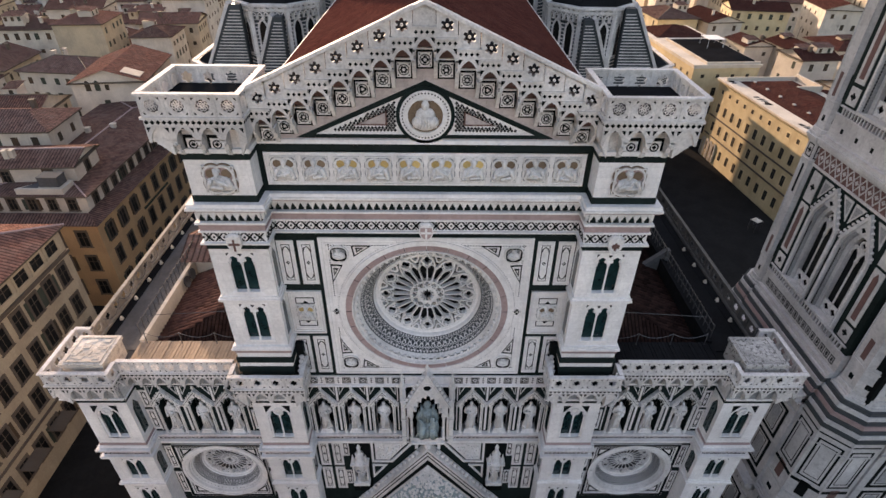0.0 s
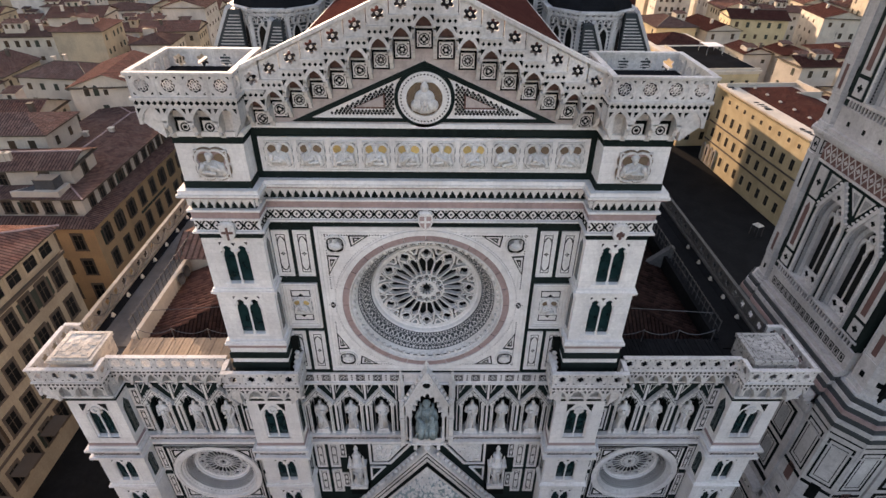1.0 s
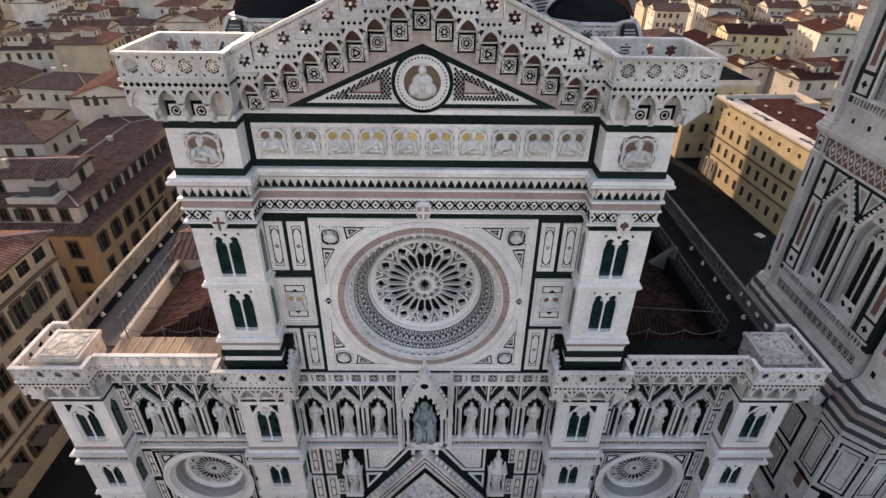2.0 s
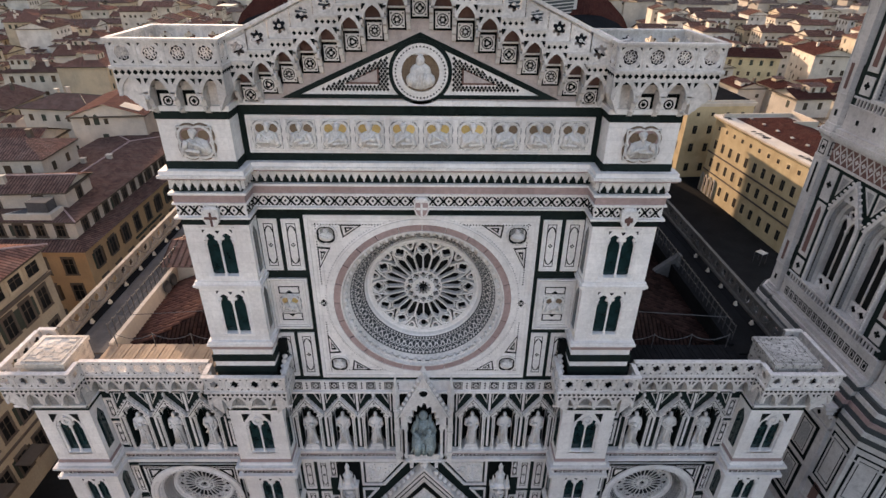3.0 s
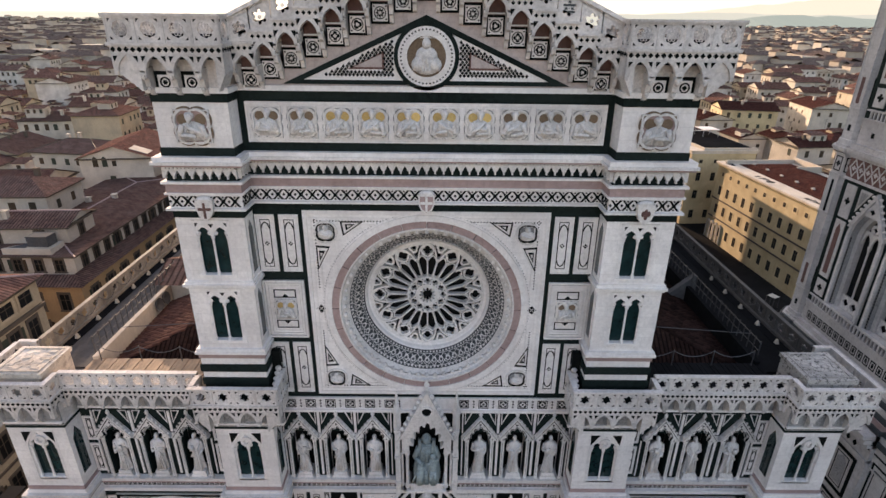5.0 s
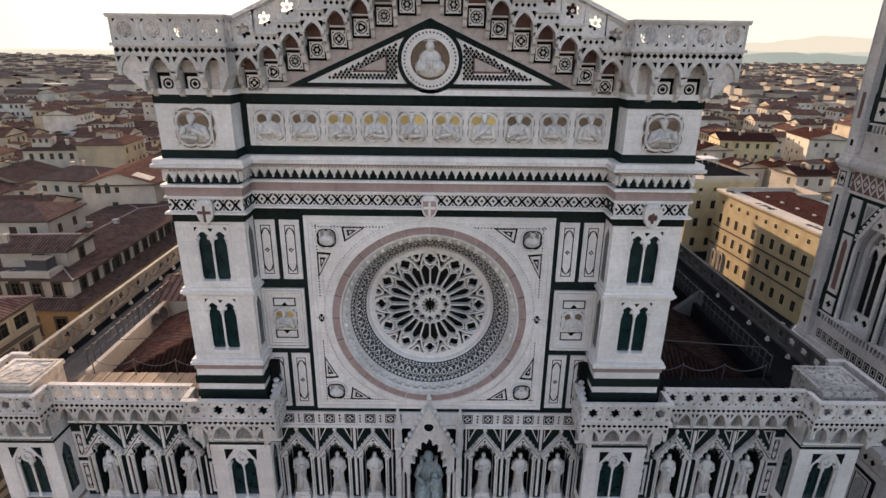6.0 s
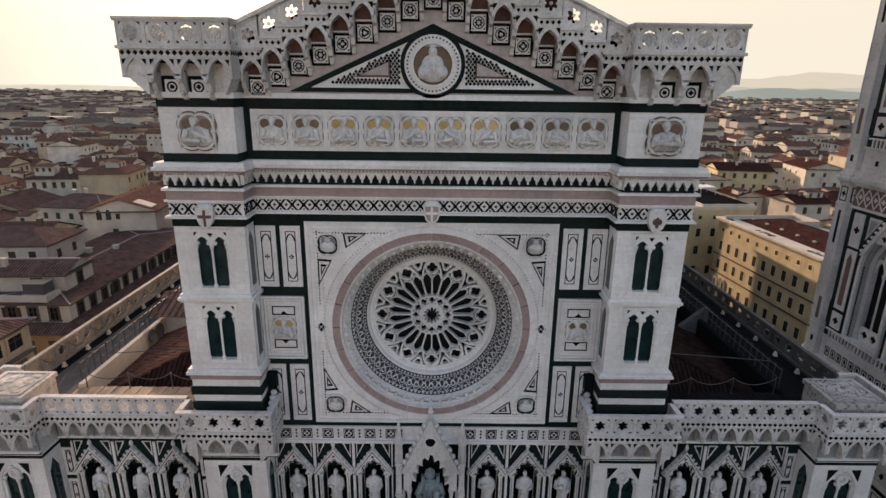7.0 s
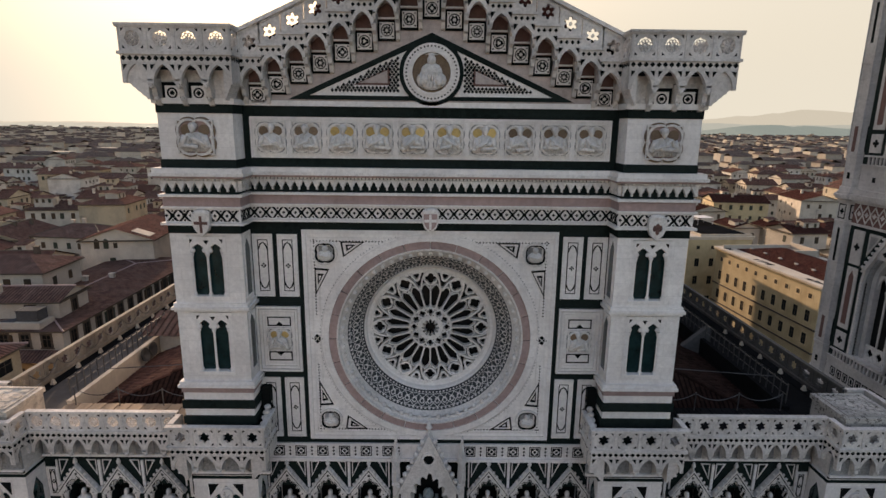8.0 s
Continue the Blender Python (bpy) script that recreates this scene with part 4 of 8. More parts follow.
for sx in (-1, 1):
    x0, x1 = sorted((sx * PX0, sx * PX1))
    xm = (x0 + x1) / 2
    holes = [(xm - 0.78, xm + 0.78, 30.3, 32.95), (xm - 0.78, xm + 0.78, 33.55, 36.1)]
    b = holed_pier("buttress", "white marble buttress with twin windows", x0, x1, PY, 1.5, 29.95, 41.1, holes)
    put_window(1.56, 2.6, [at(xm, PY, 30.33)], b)
    put_window(1.56, 2.5, [at(xm, PY, 33.58)], b)
    # narrow blind lights on the inner flank
    flank = Shape()
    lights = Shape()
    xf = sx * PX0
    for z0, h in ((30.4, 2.4), (33.6, 2.4)):
        lights = Shape()
        flank.box(xf - 0.03, xf + 0.03, PY + 0.2, PY + 0.26, z0, z0 + h).box(xf - 0.03, xf + 0.03, PY + 0.8, PY + 0.86, z0, z0 + h)
        flank.box(xf - 0.05, xf + 0.05, PY + 0.15, PY + 0.92, z0 - 0.1, z0).box(xf - 0.03, xf + 0.03, PY + 0.2, PY + 0.86, z0 + h, z0 + h + 0.1)
        pts = [(PY + 0.26, z0), (PY + 0.8, z0), (PY + 0.8, z0 + h * 0.8), (PY + 0.53, z0 + h * 0.97), (PY + 0.26, z0 + h * 0.8)]
        part("flank_light", lights.prism_x(pts, xf - 0.012, xf + 0.012), TEAL, b, "narrow dark side window")
    part("flank_frame", flank, WHITE, b)
    # set-offs
    for z0, z1, o in ((33.08, 33.2, 0.16), (33.2, 33.34, 0.08), (32.98, 33.08, 0.08), (29.82, 29.95, 0.14), (29.7, 29.82, 0.2)):
        part("set_off", Shape().box(x0 - o, x1 + o, PY - o, 1.5, z0, z1), WHITE, b)
    courses = (("course", 29.45, 29.7, 0.10, PINK), ("course", 29.1, 29.45, 0.05, WHITE), ("course", 28.72, 29.1, 0.12, GREEN), ("course", 28.38, 28.72, 0.05, WHITE),
               ("course", 28.02, 28.38, 0.12, GREEN), ("course", 26.9, 28.02, 0.06, GREEN))
    for nm, z0, z1, o, mt in courses:
        part(nm, Shape().box(x0 - o, x1 + o, PY - o, 1.5, z0, z1), mt, b)
    # relief at the head
    relief_panel(xm, 39.28, 1.28, 1.22, PY - 0.05, 50 + sx, church, PINK, BROWN)
    # dark strip where the buttress meets the wall
    part("dark_strip", Shape().box(min(sx * 7.14, sx * 7.42), max(sx * 7.14, sx * 7.42), -0.02, 0.3, 39.06, 40.77), GREEN, church)


# -- parapet runs: pierced slabs over corbelled arches --
PANEL = {}
rs_ = Shape().ring(circle(0, 0, 0.075, 16), circle(0, 0, 0.035, 16), 0.02, 0.09)
for i in range(8):
    t_ = math.pi / 8 + i * math.pi / 4
    rs_.ring(circle(0.15 * math.cos(t_), 0.15 * math.sin(t_), 0.062, 10), circle(0.15 * math.cos(t_), 0.15 * math.sin(t_), 0.048, 10), 0.02, 0.09)
rs_.ring(circle(0, 0, 0.33, 24), circle(0, 0, 0.30, 24), -0.012, 0.02)
ROSETTE = rs_.mesh("rosette", WORN)
STAR_RING = Shape().ring(circle(0, 0, 0.06, 16), circle(0, 0, 0.025, 16), 0.02, 0.09).ring(circle(0, 0, 0.35, 24), circle(0, 0, 0.315, 24), -0.014, 0.02).mesh("rosette", WORN)


def parapet(n, bays, m, parent=None, lobes=6, deep=0.62, marks=True, low=True, over=0.0, open_r=0.275, mat=None):
    """A run of n metres. Its outer face is y = 0, it looks to -y, its top is z = 0."""
    parent = parent or church
    w = n / bays
    mat = mat or WORN
    base = Shape()
    base.box(-over, n + over, -0.08, 0.24, -0.97, -0.86).box(-over, n + over, -0.05, 0.11, -0.06, 0.03).box(-over, n + over, -0.09, 0.14, 0.0, 0.08)
    base.box(0, n, 0.0, 0.2, -1.22, -0.97)
    for i in range(bays + 1):
        base.box(max(0, i * w - 0.05), min(n, i * w + 0.05), -0.035, 0.12, -0.86, 0)
    if low:
        base.prism(arch_head(0, n, -1.22, [(i * w + 0.12, (i + 1) * w - 0.12, -1.94, -1.29) for i in range(bays)]), 0.0, 0.2, back=True)
        base.box(0, n, 0.2, deep, -1.22, -1.1)
        prof = [(deep, -2.72), (deep - 0.16, -2.66), (deep - 0.2, -2.44), (deep - 0.36, -2.36), (deep - 0.4, -2.12), (0.06, -2.0), (0.0, -1.86), (0.0, -1.8), (deep, -1.7)]
        backed = not marks and n < 10 and deep > 0.3
        if backed:
            prof = [(deep, -2.34), (deep - 0.2, -2.3), (deep - 0.26, -2.14), (0.08, -2.0), (0.0, -1.86), (0.0, -1.8), (deep, -1.7)]
        for i in range(1, bays):
            base.prism_x(prof, i * w - 0.09, i * w + 0.09)
            base.ball((i * w, 0.06, -2.02), (0.1, 0.1, 0.12), 6, 4)
            if not backed:
                base.ball((i * w, deep - 0.3, -2.46), (0.1, 0.1, 0.1), 6, 4)
    run = part("parapet", base, mat, parent, "weathered white marble parapet on small arches", m)
    if low and backed:
        # marble greyed behind the arches: grime, and their shade put into the colour
        part("back_course", Shape().box(0.02, n - 0.02, deep - 0.05, deep + 0.02, -2.36, -1.2), GREY, run, "grey marble course behind the arches, grime and shade in its colour")
        part("string_course", Shape().box(0, n, deep - 0.12, deep + 0.02, -2.47, -2.36), WHITE, run, "white string course below the arches")
        part("dark_line", Shape().box(0, n, deep - 0.06, deep + 0.02, -2.56, -2.47), INLAY, run)
    # dark sheet added behind the holes: the narrow gap's shade as colour
    if low and lobes < 8:
        part("gutter", Shape().box(0.02, n - 0.02, 0.21, deep + 0.1, -1.1, -1.05), LEAD, run, "dark sheet standing for the shade behind the parapet holes")
    key = (round(w, 3), lobes, open_r, low, mat.name, n > 30)
    if key not in PANEL:
        PANEL[key] = pierced(w / 2 - 0.05, 0.43, (0.29 if n > 30 else 0.245) if low and lobes < 8 else min(open_r, w * 0.34), lobes, 0.46 if lobes < 8 else 0.14, 0.0, 0.08, 32).mesh("pierced_panel", mat)
    for i in range(bays):
        pp = place("pierced_panel", PANEL[key], run, at((i + 0.5) * w, 0, -0.43))
        if lobes == 8:
            place("rosette", ROSETTE, pp)
    dk = Shape()
    k = round(n / 0.235)
    for i in range(k):
        dk.prism(diamond((i + 0.5) * n / k, -1.09, 0.095, 0.095), -0.02, 0.02)
    for i in range(bays):
        xm, zc = (i + 0.5) * w, -0.43
        for sx in (-1, 1):
            for sz in (-1, 1):
                dk.prism([(xm + sx * (w / 2 - 0.12), zc + sz * 0.34), (xm + sx * (w / 2 - 0.23), zc + sz * 0.34), (xm + sx * (w / 2 - 0.12), zc + sz * 0.23)], -0.008, 0.01)
        if low:
            for sx in (-1, 1):
                dk.prism([(xm + sx * w * 0.44, -1.3), (xm + sx * w * 0.27, -1.3), (xm + sx * w * 0.42, -1.5)], -0.015, 0.01)
    part("inlay_mark", dk, INLAY, run, "dark inlaid lozenges")
    if low and marks:
        sq, gr = Shape(), Shape()
        for i in range(1, bays - 1):
            xm = (i + 0.5) * w
            gr.box(xm - w * 0.39, xm + w * 0.39, deep - 0.03, deep, -2.6, -1.85)
            sq.box(xm - w * 0.27, xm + w * 0.27, deep - 0.07, deep, -2.5, -1.98)
            gr.ring(circle(xm, -2.24, w * 0.2, 20), circle(xm, -2.24, w * 0.14, 20), deep - 0.085, deep)
            gr.prism(lobed(xm, -2.24, w * 0.1, 4 + 2 * (i % 2), 0.5, 20), deep - 0.085, deep)
        part("dark_bay", gr, INLAY, run)
        part("square_mark", sq, WHITE, run)
    return run


def haunch(x_wall, x_out, y0, y1, z, parent=None):
    """The stepped corbel under an overhanging flank, from the wall's face out to the parapet."""
    d = x_out - x_wall
    pts = [(x_wall, z - 2.5)]
    for k in range(5):
        u = (k + 1) / 5
        pts += [(x_wall + d * (u - 0.12), z - 2.5 + 0.7 * (u - 0.2)), (x_wall + d * u, z - 2.45 + 0.7 * (u - 0.1))]
    pts += [(x_out, z - 1.2), (x_wall, z - 1.2)]
    part("haunch", Shape().prism(pts, y0, y1, back=True), WORN, parent or church, "stepped marble corbel")


TOP = 43.72
for sx in (-1, 1):
    x0, x1 = (7.1, 11.0) if sx > 0 else (-11.0, -7.1)
    parapet(3.9, 4, at(x0, -1.65, TOP), over=0.08, lobes=8)
    parapet(3.68, 4, at(x1 - 0.015, -1.64, TOP + 0.008, 90), over=-0.16, lobes=8, low=False)
    parapet(3.68, 4, at(x0 + 0.015, 2.04, TOP + 0.008, -90), over=-0.16, lobes=8, low=False)
    parapet(3.9, 4, at(x1, 2.05, TOP, 180), over=0.08, low=False)
    haunch(sx * 10.15, sx * 10.95, -1.55, 1.5, TOP)
    haunch(sx * 7.45, sx * 7.12, -1.55, -0.7, TOP)
    part("turret_floor", Shape().box(x0 + 0.1, x1 - 0.1, -1.5, 1.95, 42.3, 43.05), LEAD, church, "dark lead floor of a roof turret")
    part("turret_base", Shape().box(sx * 8.8 - 1.36, sx * 8.8 + 1.36, -1.02, 1.45, 41.2, 42.5), WORN, church)

# -- stepped gable --
gab = Shape().prism([(-7.2, 41.2), (7.2, 41.2), (7.2, 43.0), (0, 46.3), (-7.2, 43.0)], 0.0, 0.9, back=True)
part("gable_wall", gab, GABLE, church, "white and pink marble gable wall")
for sx in (-1, 1):
    part("gable_gutter", Shape().prism([(0, 46.31), (sx * 7.15, 43.03), (sx * 7.15, 43.08), (0, 46.36)], -0.45, 1.3, back=True), LEAD, church, "dark lead gutter behind the sloping parapet")
STEP, DROP, GF = 0.85, 0.402, -0.75
for k in range(-8, 9):
    x, z = k * STEP, 44.75 - abs(k) * DROP
    if abs(k) == 8:
        x = math.copysign(6.72, k)
    hw = STEP / 2
    slope = -0.452 * (1 if k > 0 else -1 if k < 0 else 0)
    bay = Shape()
    bay.prism(arch_head(-hw, hw, 1.0, [(-hw + 0.1, hw - 0.1, 0.42, 0.9)]), 0.0, 0.2, back=True)
    bay.box(-hw, hw, 0.0, 0.75, 1.0, 1.27).box(-hw - 0.04, hw + 0.04, -0.07, 0.2, 1.27, 1.36)
    bay.box(-hw, hw, 0.2, 0.75, 0.92, 1.0)
    prof = [(0.75, -0.42), (0.6, -0.36), (0.52, -0.14), (0.36, -0.08), (0.3, 0.16), (0.06, 0.26), (0.0, 0.42), (0.0, 0.5), (0.75, 0.56)]
    for e in (-hw, hw):
        bay.prism_x(prof, e - 0.075, e + 0.075)
    if k == 0:
        bay.prism([(-hw, 1.36), (hw, 1.36), (hw, 2.02), (0, 2.24), (-hw, 2.02)], 0.04, 0.16, back=True)
    b = part("gable_bay", bay, WORN, church, "stepped gable bay of corbelled arches", at(x, GF, z))
    if k:
        sh = pierced(hw - 0.02, 0.42, 0.27, 6, 0.45, 0.0, 0.14, 24, slope)
        pp = place("pierced_panel", sh.mesh("pierced_panel", WORN), b, at(0, 0, 1.78))
        place("rosette", STAR_RING, pp)
        fill = Shape().prism([(-hw, 2.18 - slope * hw), (hw, 2.18 + slope * hw), (hw, 2.32 + slope * hw), (-hw, 2.32 - slope * hw)], 0.0, 0.14, back=True)
        part("raking_rail", fill, WORN, b)
    dk, sq = Shape(), Shape()
    for i in range(4):
        dk.prism(diamond(-hw + (i + 0.5) * STEP / 4, 1.14, 0.075, 0.08), -0.015, 0.02)
    dk.prism([(-hw + 0.02, 0.95), (-hw + 0.2, 0.95), (-hw + 0.05, 0.72)], -0.01, 0.02).prism([(hw - 0.02, 0.95), (hw - 0.2, 0.95), (hw - 0.05, 0.72)], -0.01, 0.02)
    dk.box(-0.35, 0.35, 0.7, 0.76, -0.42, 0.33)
    # pinkish marble drawn red-brown: the recess shade is put into the colour
    part("arch_back", Shape().prism([(-0.33, 0.33), (0.33, 0.33), (0.33, 0.7), (0.0, 0.95), (-0.33, 0.7)], 0.71, 0.76), ROSE_DARK, b, "red-brown back of the arch with its shade in the colour")
    sq.box(-0.275, 0.275, 0.63, 0.72, -0.33, 0.25)
    sq.box(-0.33, 0.33, 0.6, 0.74, 0.36, 0.42)
    lob = (4, 6, 8, 3)[abs(k) % 4]
    dk.ring(circle(0, -0.04, 0.22, 24), circle(0, -0.04, 0.185, 24), 0.615, 0.64)
    dk.ring(lobed(0, -0.04, 0.165, lob, 0.45, 32), lobed(0, -0.04, 0.075, lob, 0.45, 32), 0.612, 0.64)
    for i in range(4):
        t = math.pi / 4 + i * math.pi / 2
        dk.prism(circle(0.31 * math.cos(t), -0.04 + 0.31 * math.sin(t), 0.032, 8), 0.615, 0.64)
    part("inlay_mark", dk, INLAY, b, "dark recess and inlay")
    part("square_mark", sq, WHITE, b)
    # a block that closes the step's flank
    if k:
        s_ = 1 if k > 0 else -1
        part("step_block", Shape().box(-0.08, 0.08, -0.01, 0.3, 1.0, 1.36 + DROP), WORN, b, m=at(-s_ * hw, 0, 0))
for sx in (-1, 1):
    cop = Shape().prism([(0, 0), (7.2, -3.25), (7.2, -3.39), (0, -0.14)], -0.1, 0.26, back=True)
    cm = cop.mesh("raking_coping", WORN)
    place("raking_coping", cm, church, Matrix.Translation((0, GF, 47.02)) @ Matrix.Diagonal((sx, 1, 1, 1)), "sloping marble coping of the gable")

# -- triangle and roundel in the gable --
tri = [(-5.55, 41.36), (5.55, 41.36), (0, 43.86)]
inn = [(-4.72, 41.52), (4.72, 41.52), (0, 43.63)]
part("triangle_border", Shape().ring(tri, inn, -0.05, 0.05), GREEN, church, "dark green triangular border")
part("triangle_field", Shape().prism(inn, -0.02, 0.05), WHITE, church)
for sx in (-1, 1):
    pts = [(sx * 1.22, 41.66), (sx * 3.95, 41.66), (sx * 1.22, 42.9)]
    m3 = (sum(p[0] for p in pts) / 3, sum(p[1] for p in pts) / 3)
    dk = Shape()
    for i in range(22):
        for j in range(14):
            x, z = 1.30 + (i + 0.5 * (j % 2)) * 0.150, 41.72 + j * 0.100
            if (x - 1.22) / 2.95 + (z - 41.66) / 1.36 < 0.97:
                inner_tri = x > 1.6 and z > 41.9 and (x - 1.6) / 1.5 + (z - 41.9) / 0.68 < 1.0
                if not inner_tri:
                    dk.prism(diamond(sx * x, z, 0.068, 0.078), -0.035, 0)
    part("mosaic", dk, INLAY, church, "triangular mosaic of dark lozenges")
    part("pink_triangle", Shape().prism([(sx * 1.7, 42.0), (sx * 2.8, 42.0), (sx * 1.7, 42.48)], -0.05, 0), GABLE, church, "small pink marble triangle")
    part("triangle_rim", Shape().prism([(sx * 1.6, 41.92), (sx * 3.05, 41.92), (sx * 1.6, 42.6)], -0.03, 0), ROSE_DARK, church, "red-brown border")
rd = Shape().ring(circle(0, 42.4, 1.08, 56), circle(0, 42.4, 0.80, 56), -0.16, 0.05).ring(circle(0, 42.4, 0.86, 56), circle(0, 42.4, 0.74, 56), -0.2, 0.05)
r_ = part("roundel", rd, WHITE, church, "round white frame with a carved half figure")
part("roundel_rim", Shape().ring(circle(0, 42.4, 1.24, 56), circle(0, 42.4, 1.08, 56), -0.12, 0.05), GREEN, r_, "dark green ring")
part("roundel_ground", Shape().prism(circle(0, 42.4, 0.76, 48), -0.08, 0.05), BROWN, r_)
dk = Shape()
for i in range(44):
    t = 2 * math.pi * i / 44
    dk.prism(circle(0.97 * math.cos(t), 42.4 + 0.97 * math.sin(t), 0.035, 8), -0.172, 0)
part("roundel_dot", dk, INLAY, r_)
fg = Shape()
fg.ball((0, -0.16, 42.86), (0.17, 0.15, 0.21), 10, 8).ball((0, -0.1, 42.42), (0.42, 0.2, 0.36), 12, 8).ball((-0.3, -0.14, 42.12), (0.28, 0.18, 0.28)).ball((0.3, -0.14, 42.12), (0.28, 0.18, 0.28)).ball((0, -0.12, 41.95), (0.45, 0.16, 0.2))
fg.prism([(-0.3, 43.05), (0.3, 43.05), (0, 43.16)], -0.15, 0)
for i in range(8):
    fg.rod((-0.4 + 0.11 * i, -0.28, 42.4), (-0.5 + 0.14 * i, -0.26, 41.9), 0.03)
part("figure", fg, CARVED, r_, smooth=True)

# -- lower storey: ledge, piers, niches --
PIERS = [(-20.25, -17.45), (-PX1, -PX0), (PX0, PX1), (17.45, 20.25)]
LY = -1.15      # front of the lower piers
part("lower_wall", Shape().box(-20.0, 20.0, 1.38, 2.4, GROUND, 26.4), WHITE, church)


def lower_course(z0, z1, out, mat, name, label=""):
    f_ = LY - out
    for sx in (-1, 1):
        plan = [(1.25, 0.7), (1.25, -out), (PX0 - out, -out), (PX0 - out, f_), (PX1 + out, f_), (PX1 + out, -out), (17.45 - out, -out), (17.45 - out, f_), (20.25 + out, f_), (20.25 + out, 0.7)]
        part(name, Shape().prism_z([(sx * x, y) for x, y in plan], z0, z1), mat, church, label)


lower_course(21.06, 21.22, 0.30, CARVED, "ledge", "white marble ledge under the niches")
lower_course(20.94, 21.06, 0.2, CARVED, "ledge")
lower_course(20.80, 20.94, 0.14, PINK, "pink_band", "pink marble band")
lower_course(20.52, 20.80, 0.08, WHITE, "white_band")
lower_course(20.30, 20.52, 0.26, WHITE, "ledge", "white marble ledge")


def fret(n, h=0.26, period=0.26):
    sh = Shape()
    k = max(1, round(n / period))
    p = n / k
    for i in range(k):
        x = i * p
        outline_frame(sh, x + 0.025, x + p - 0.025, 0.035, h - 0.035, 0.035, -0.012, 0)
        sh.prism(diamond(x + p / 2, h / 2, 0.05, 0.05), -0.012, 0)
    return sh


for x0, x1, y in ((-7.2, -1.3, -0.08), (1.3, 7.2, -0.08), (-17.3, -10.35, -0.08), (10.35, 17.3, -0.08), *[(a_, b_, LY - 0.08) for a_, b_ in PIERS]):
    part("fret_inlay", fret(x1 - x0), INLAY, church, "dark fret inlay", at(x0, y, 20.53))

TREFOIL = {}
for i, (x0, x1) in enumerate(PIERS):
    xm = (x0 + x1) / 2
    b = holed_pier("lower_pier", "white marble pier with twin windows", x0, x1, LY, 1.4, GROUND, 25.55, [(xm - 0.8, xm + 0.8, 22.15, 25.2), (xm - 0.75, xm + 0.75, 17.85, 20.1), (xm - 0.75, xm + 0.75, 14.4, 16.9)])
    # one pointed arch over two lights with a rosette
    fr_, gl, dk = twin_window(1.4, 2.75, 0.03)
    head = Shape()
    pts = [(0.8, 3.05), (-0.8, 3.05), (-0.8, 0), (-0.68, 0), (-0.68, 1.9)] + pointed(-0.68, 0.68, 1.9, 2.9)[1:-1] + [(0.68, 1.9), (0.68, 0), (0.8, 0)]
    head.prism(pts, -0.02, 0.3)
    head.ring(circle(0, 2.45, 0.27, 24), lobed(0, 2.45, 0.17, 6, 0.5, 24), -0.05, 0.1)
    p = place("twin_window", fr_.mesh("twin_window", WHITE), b, at(xm, LY + 0.06, 22.15), "twin lancet window under a pointed arch")
    part("arch", head, WHITE, p, m=at(0, -0.06, 0))
    part("pane", gl, TEAL, p, "dark green glass")
    mk = Shape()
    for s_ in (-1, 1):
        mk.prism([(s_ * 0.76, 2.98), (s_ * 0.30, 2.98), (s_ * 0.72, 2.35)], -0.09, 0.0)
    part("spandrel_inlay", mk, INLAY, p)
    put_window(1.5, 2.2, [at(xm, LY, 17.88)], b)
    put_window(1.5, 2.4, [at(xm, LY, 14.43)], b)
    pieces("set_off", [(x0 - 0.14, x1 + 0.14, LY - 0.14, 1.4, 17.25, 17.4), (x0 - 0.07, x1 + 0.07, LY - 0.07, 1.4, 17.4, 17.55), (x0 - 0.1, x1 + 0.1, LY - 0.1, 1.4, 21.22, 21.4)], WHITE, b)
    part("dark_course", Shape().box(x0 - 0.02, x1 + 0.02, LY - 0.02, 1.4, 25.38, 25.52), GREEN, b, "dark green marble course")
    part("pink_course", Shape().box(x0 - 0.03, x1 + 0.03, LY - 0.03, 1.4, 21.4, 21.62), PINK, b, "pink marble course")
    for xf, s_ in ((x0, -1), (x1, 1)):
        for z0, h in ((22.2, 2.8), (17.9, 2.1)):
            lt = Shape().prism_x([(LY + 0.28, z0), (LY + 0.86, z0), (LY + 0.86, z0 + h * 0.8), (LY + 0.57, z0 + h), (LY + 0.28, z0 + h * 0.8)], xf - 0.012, xf + 0.012)
            part("flank_light", lt, TEAL, b, "narrow dark side window")


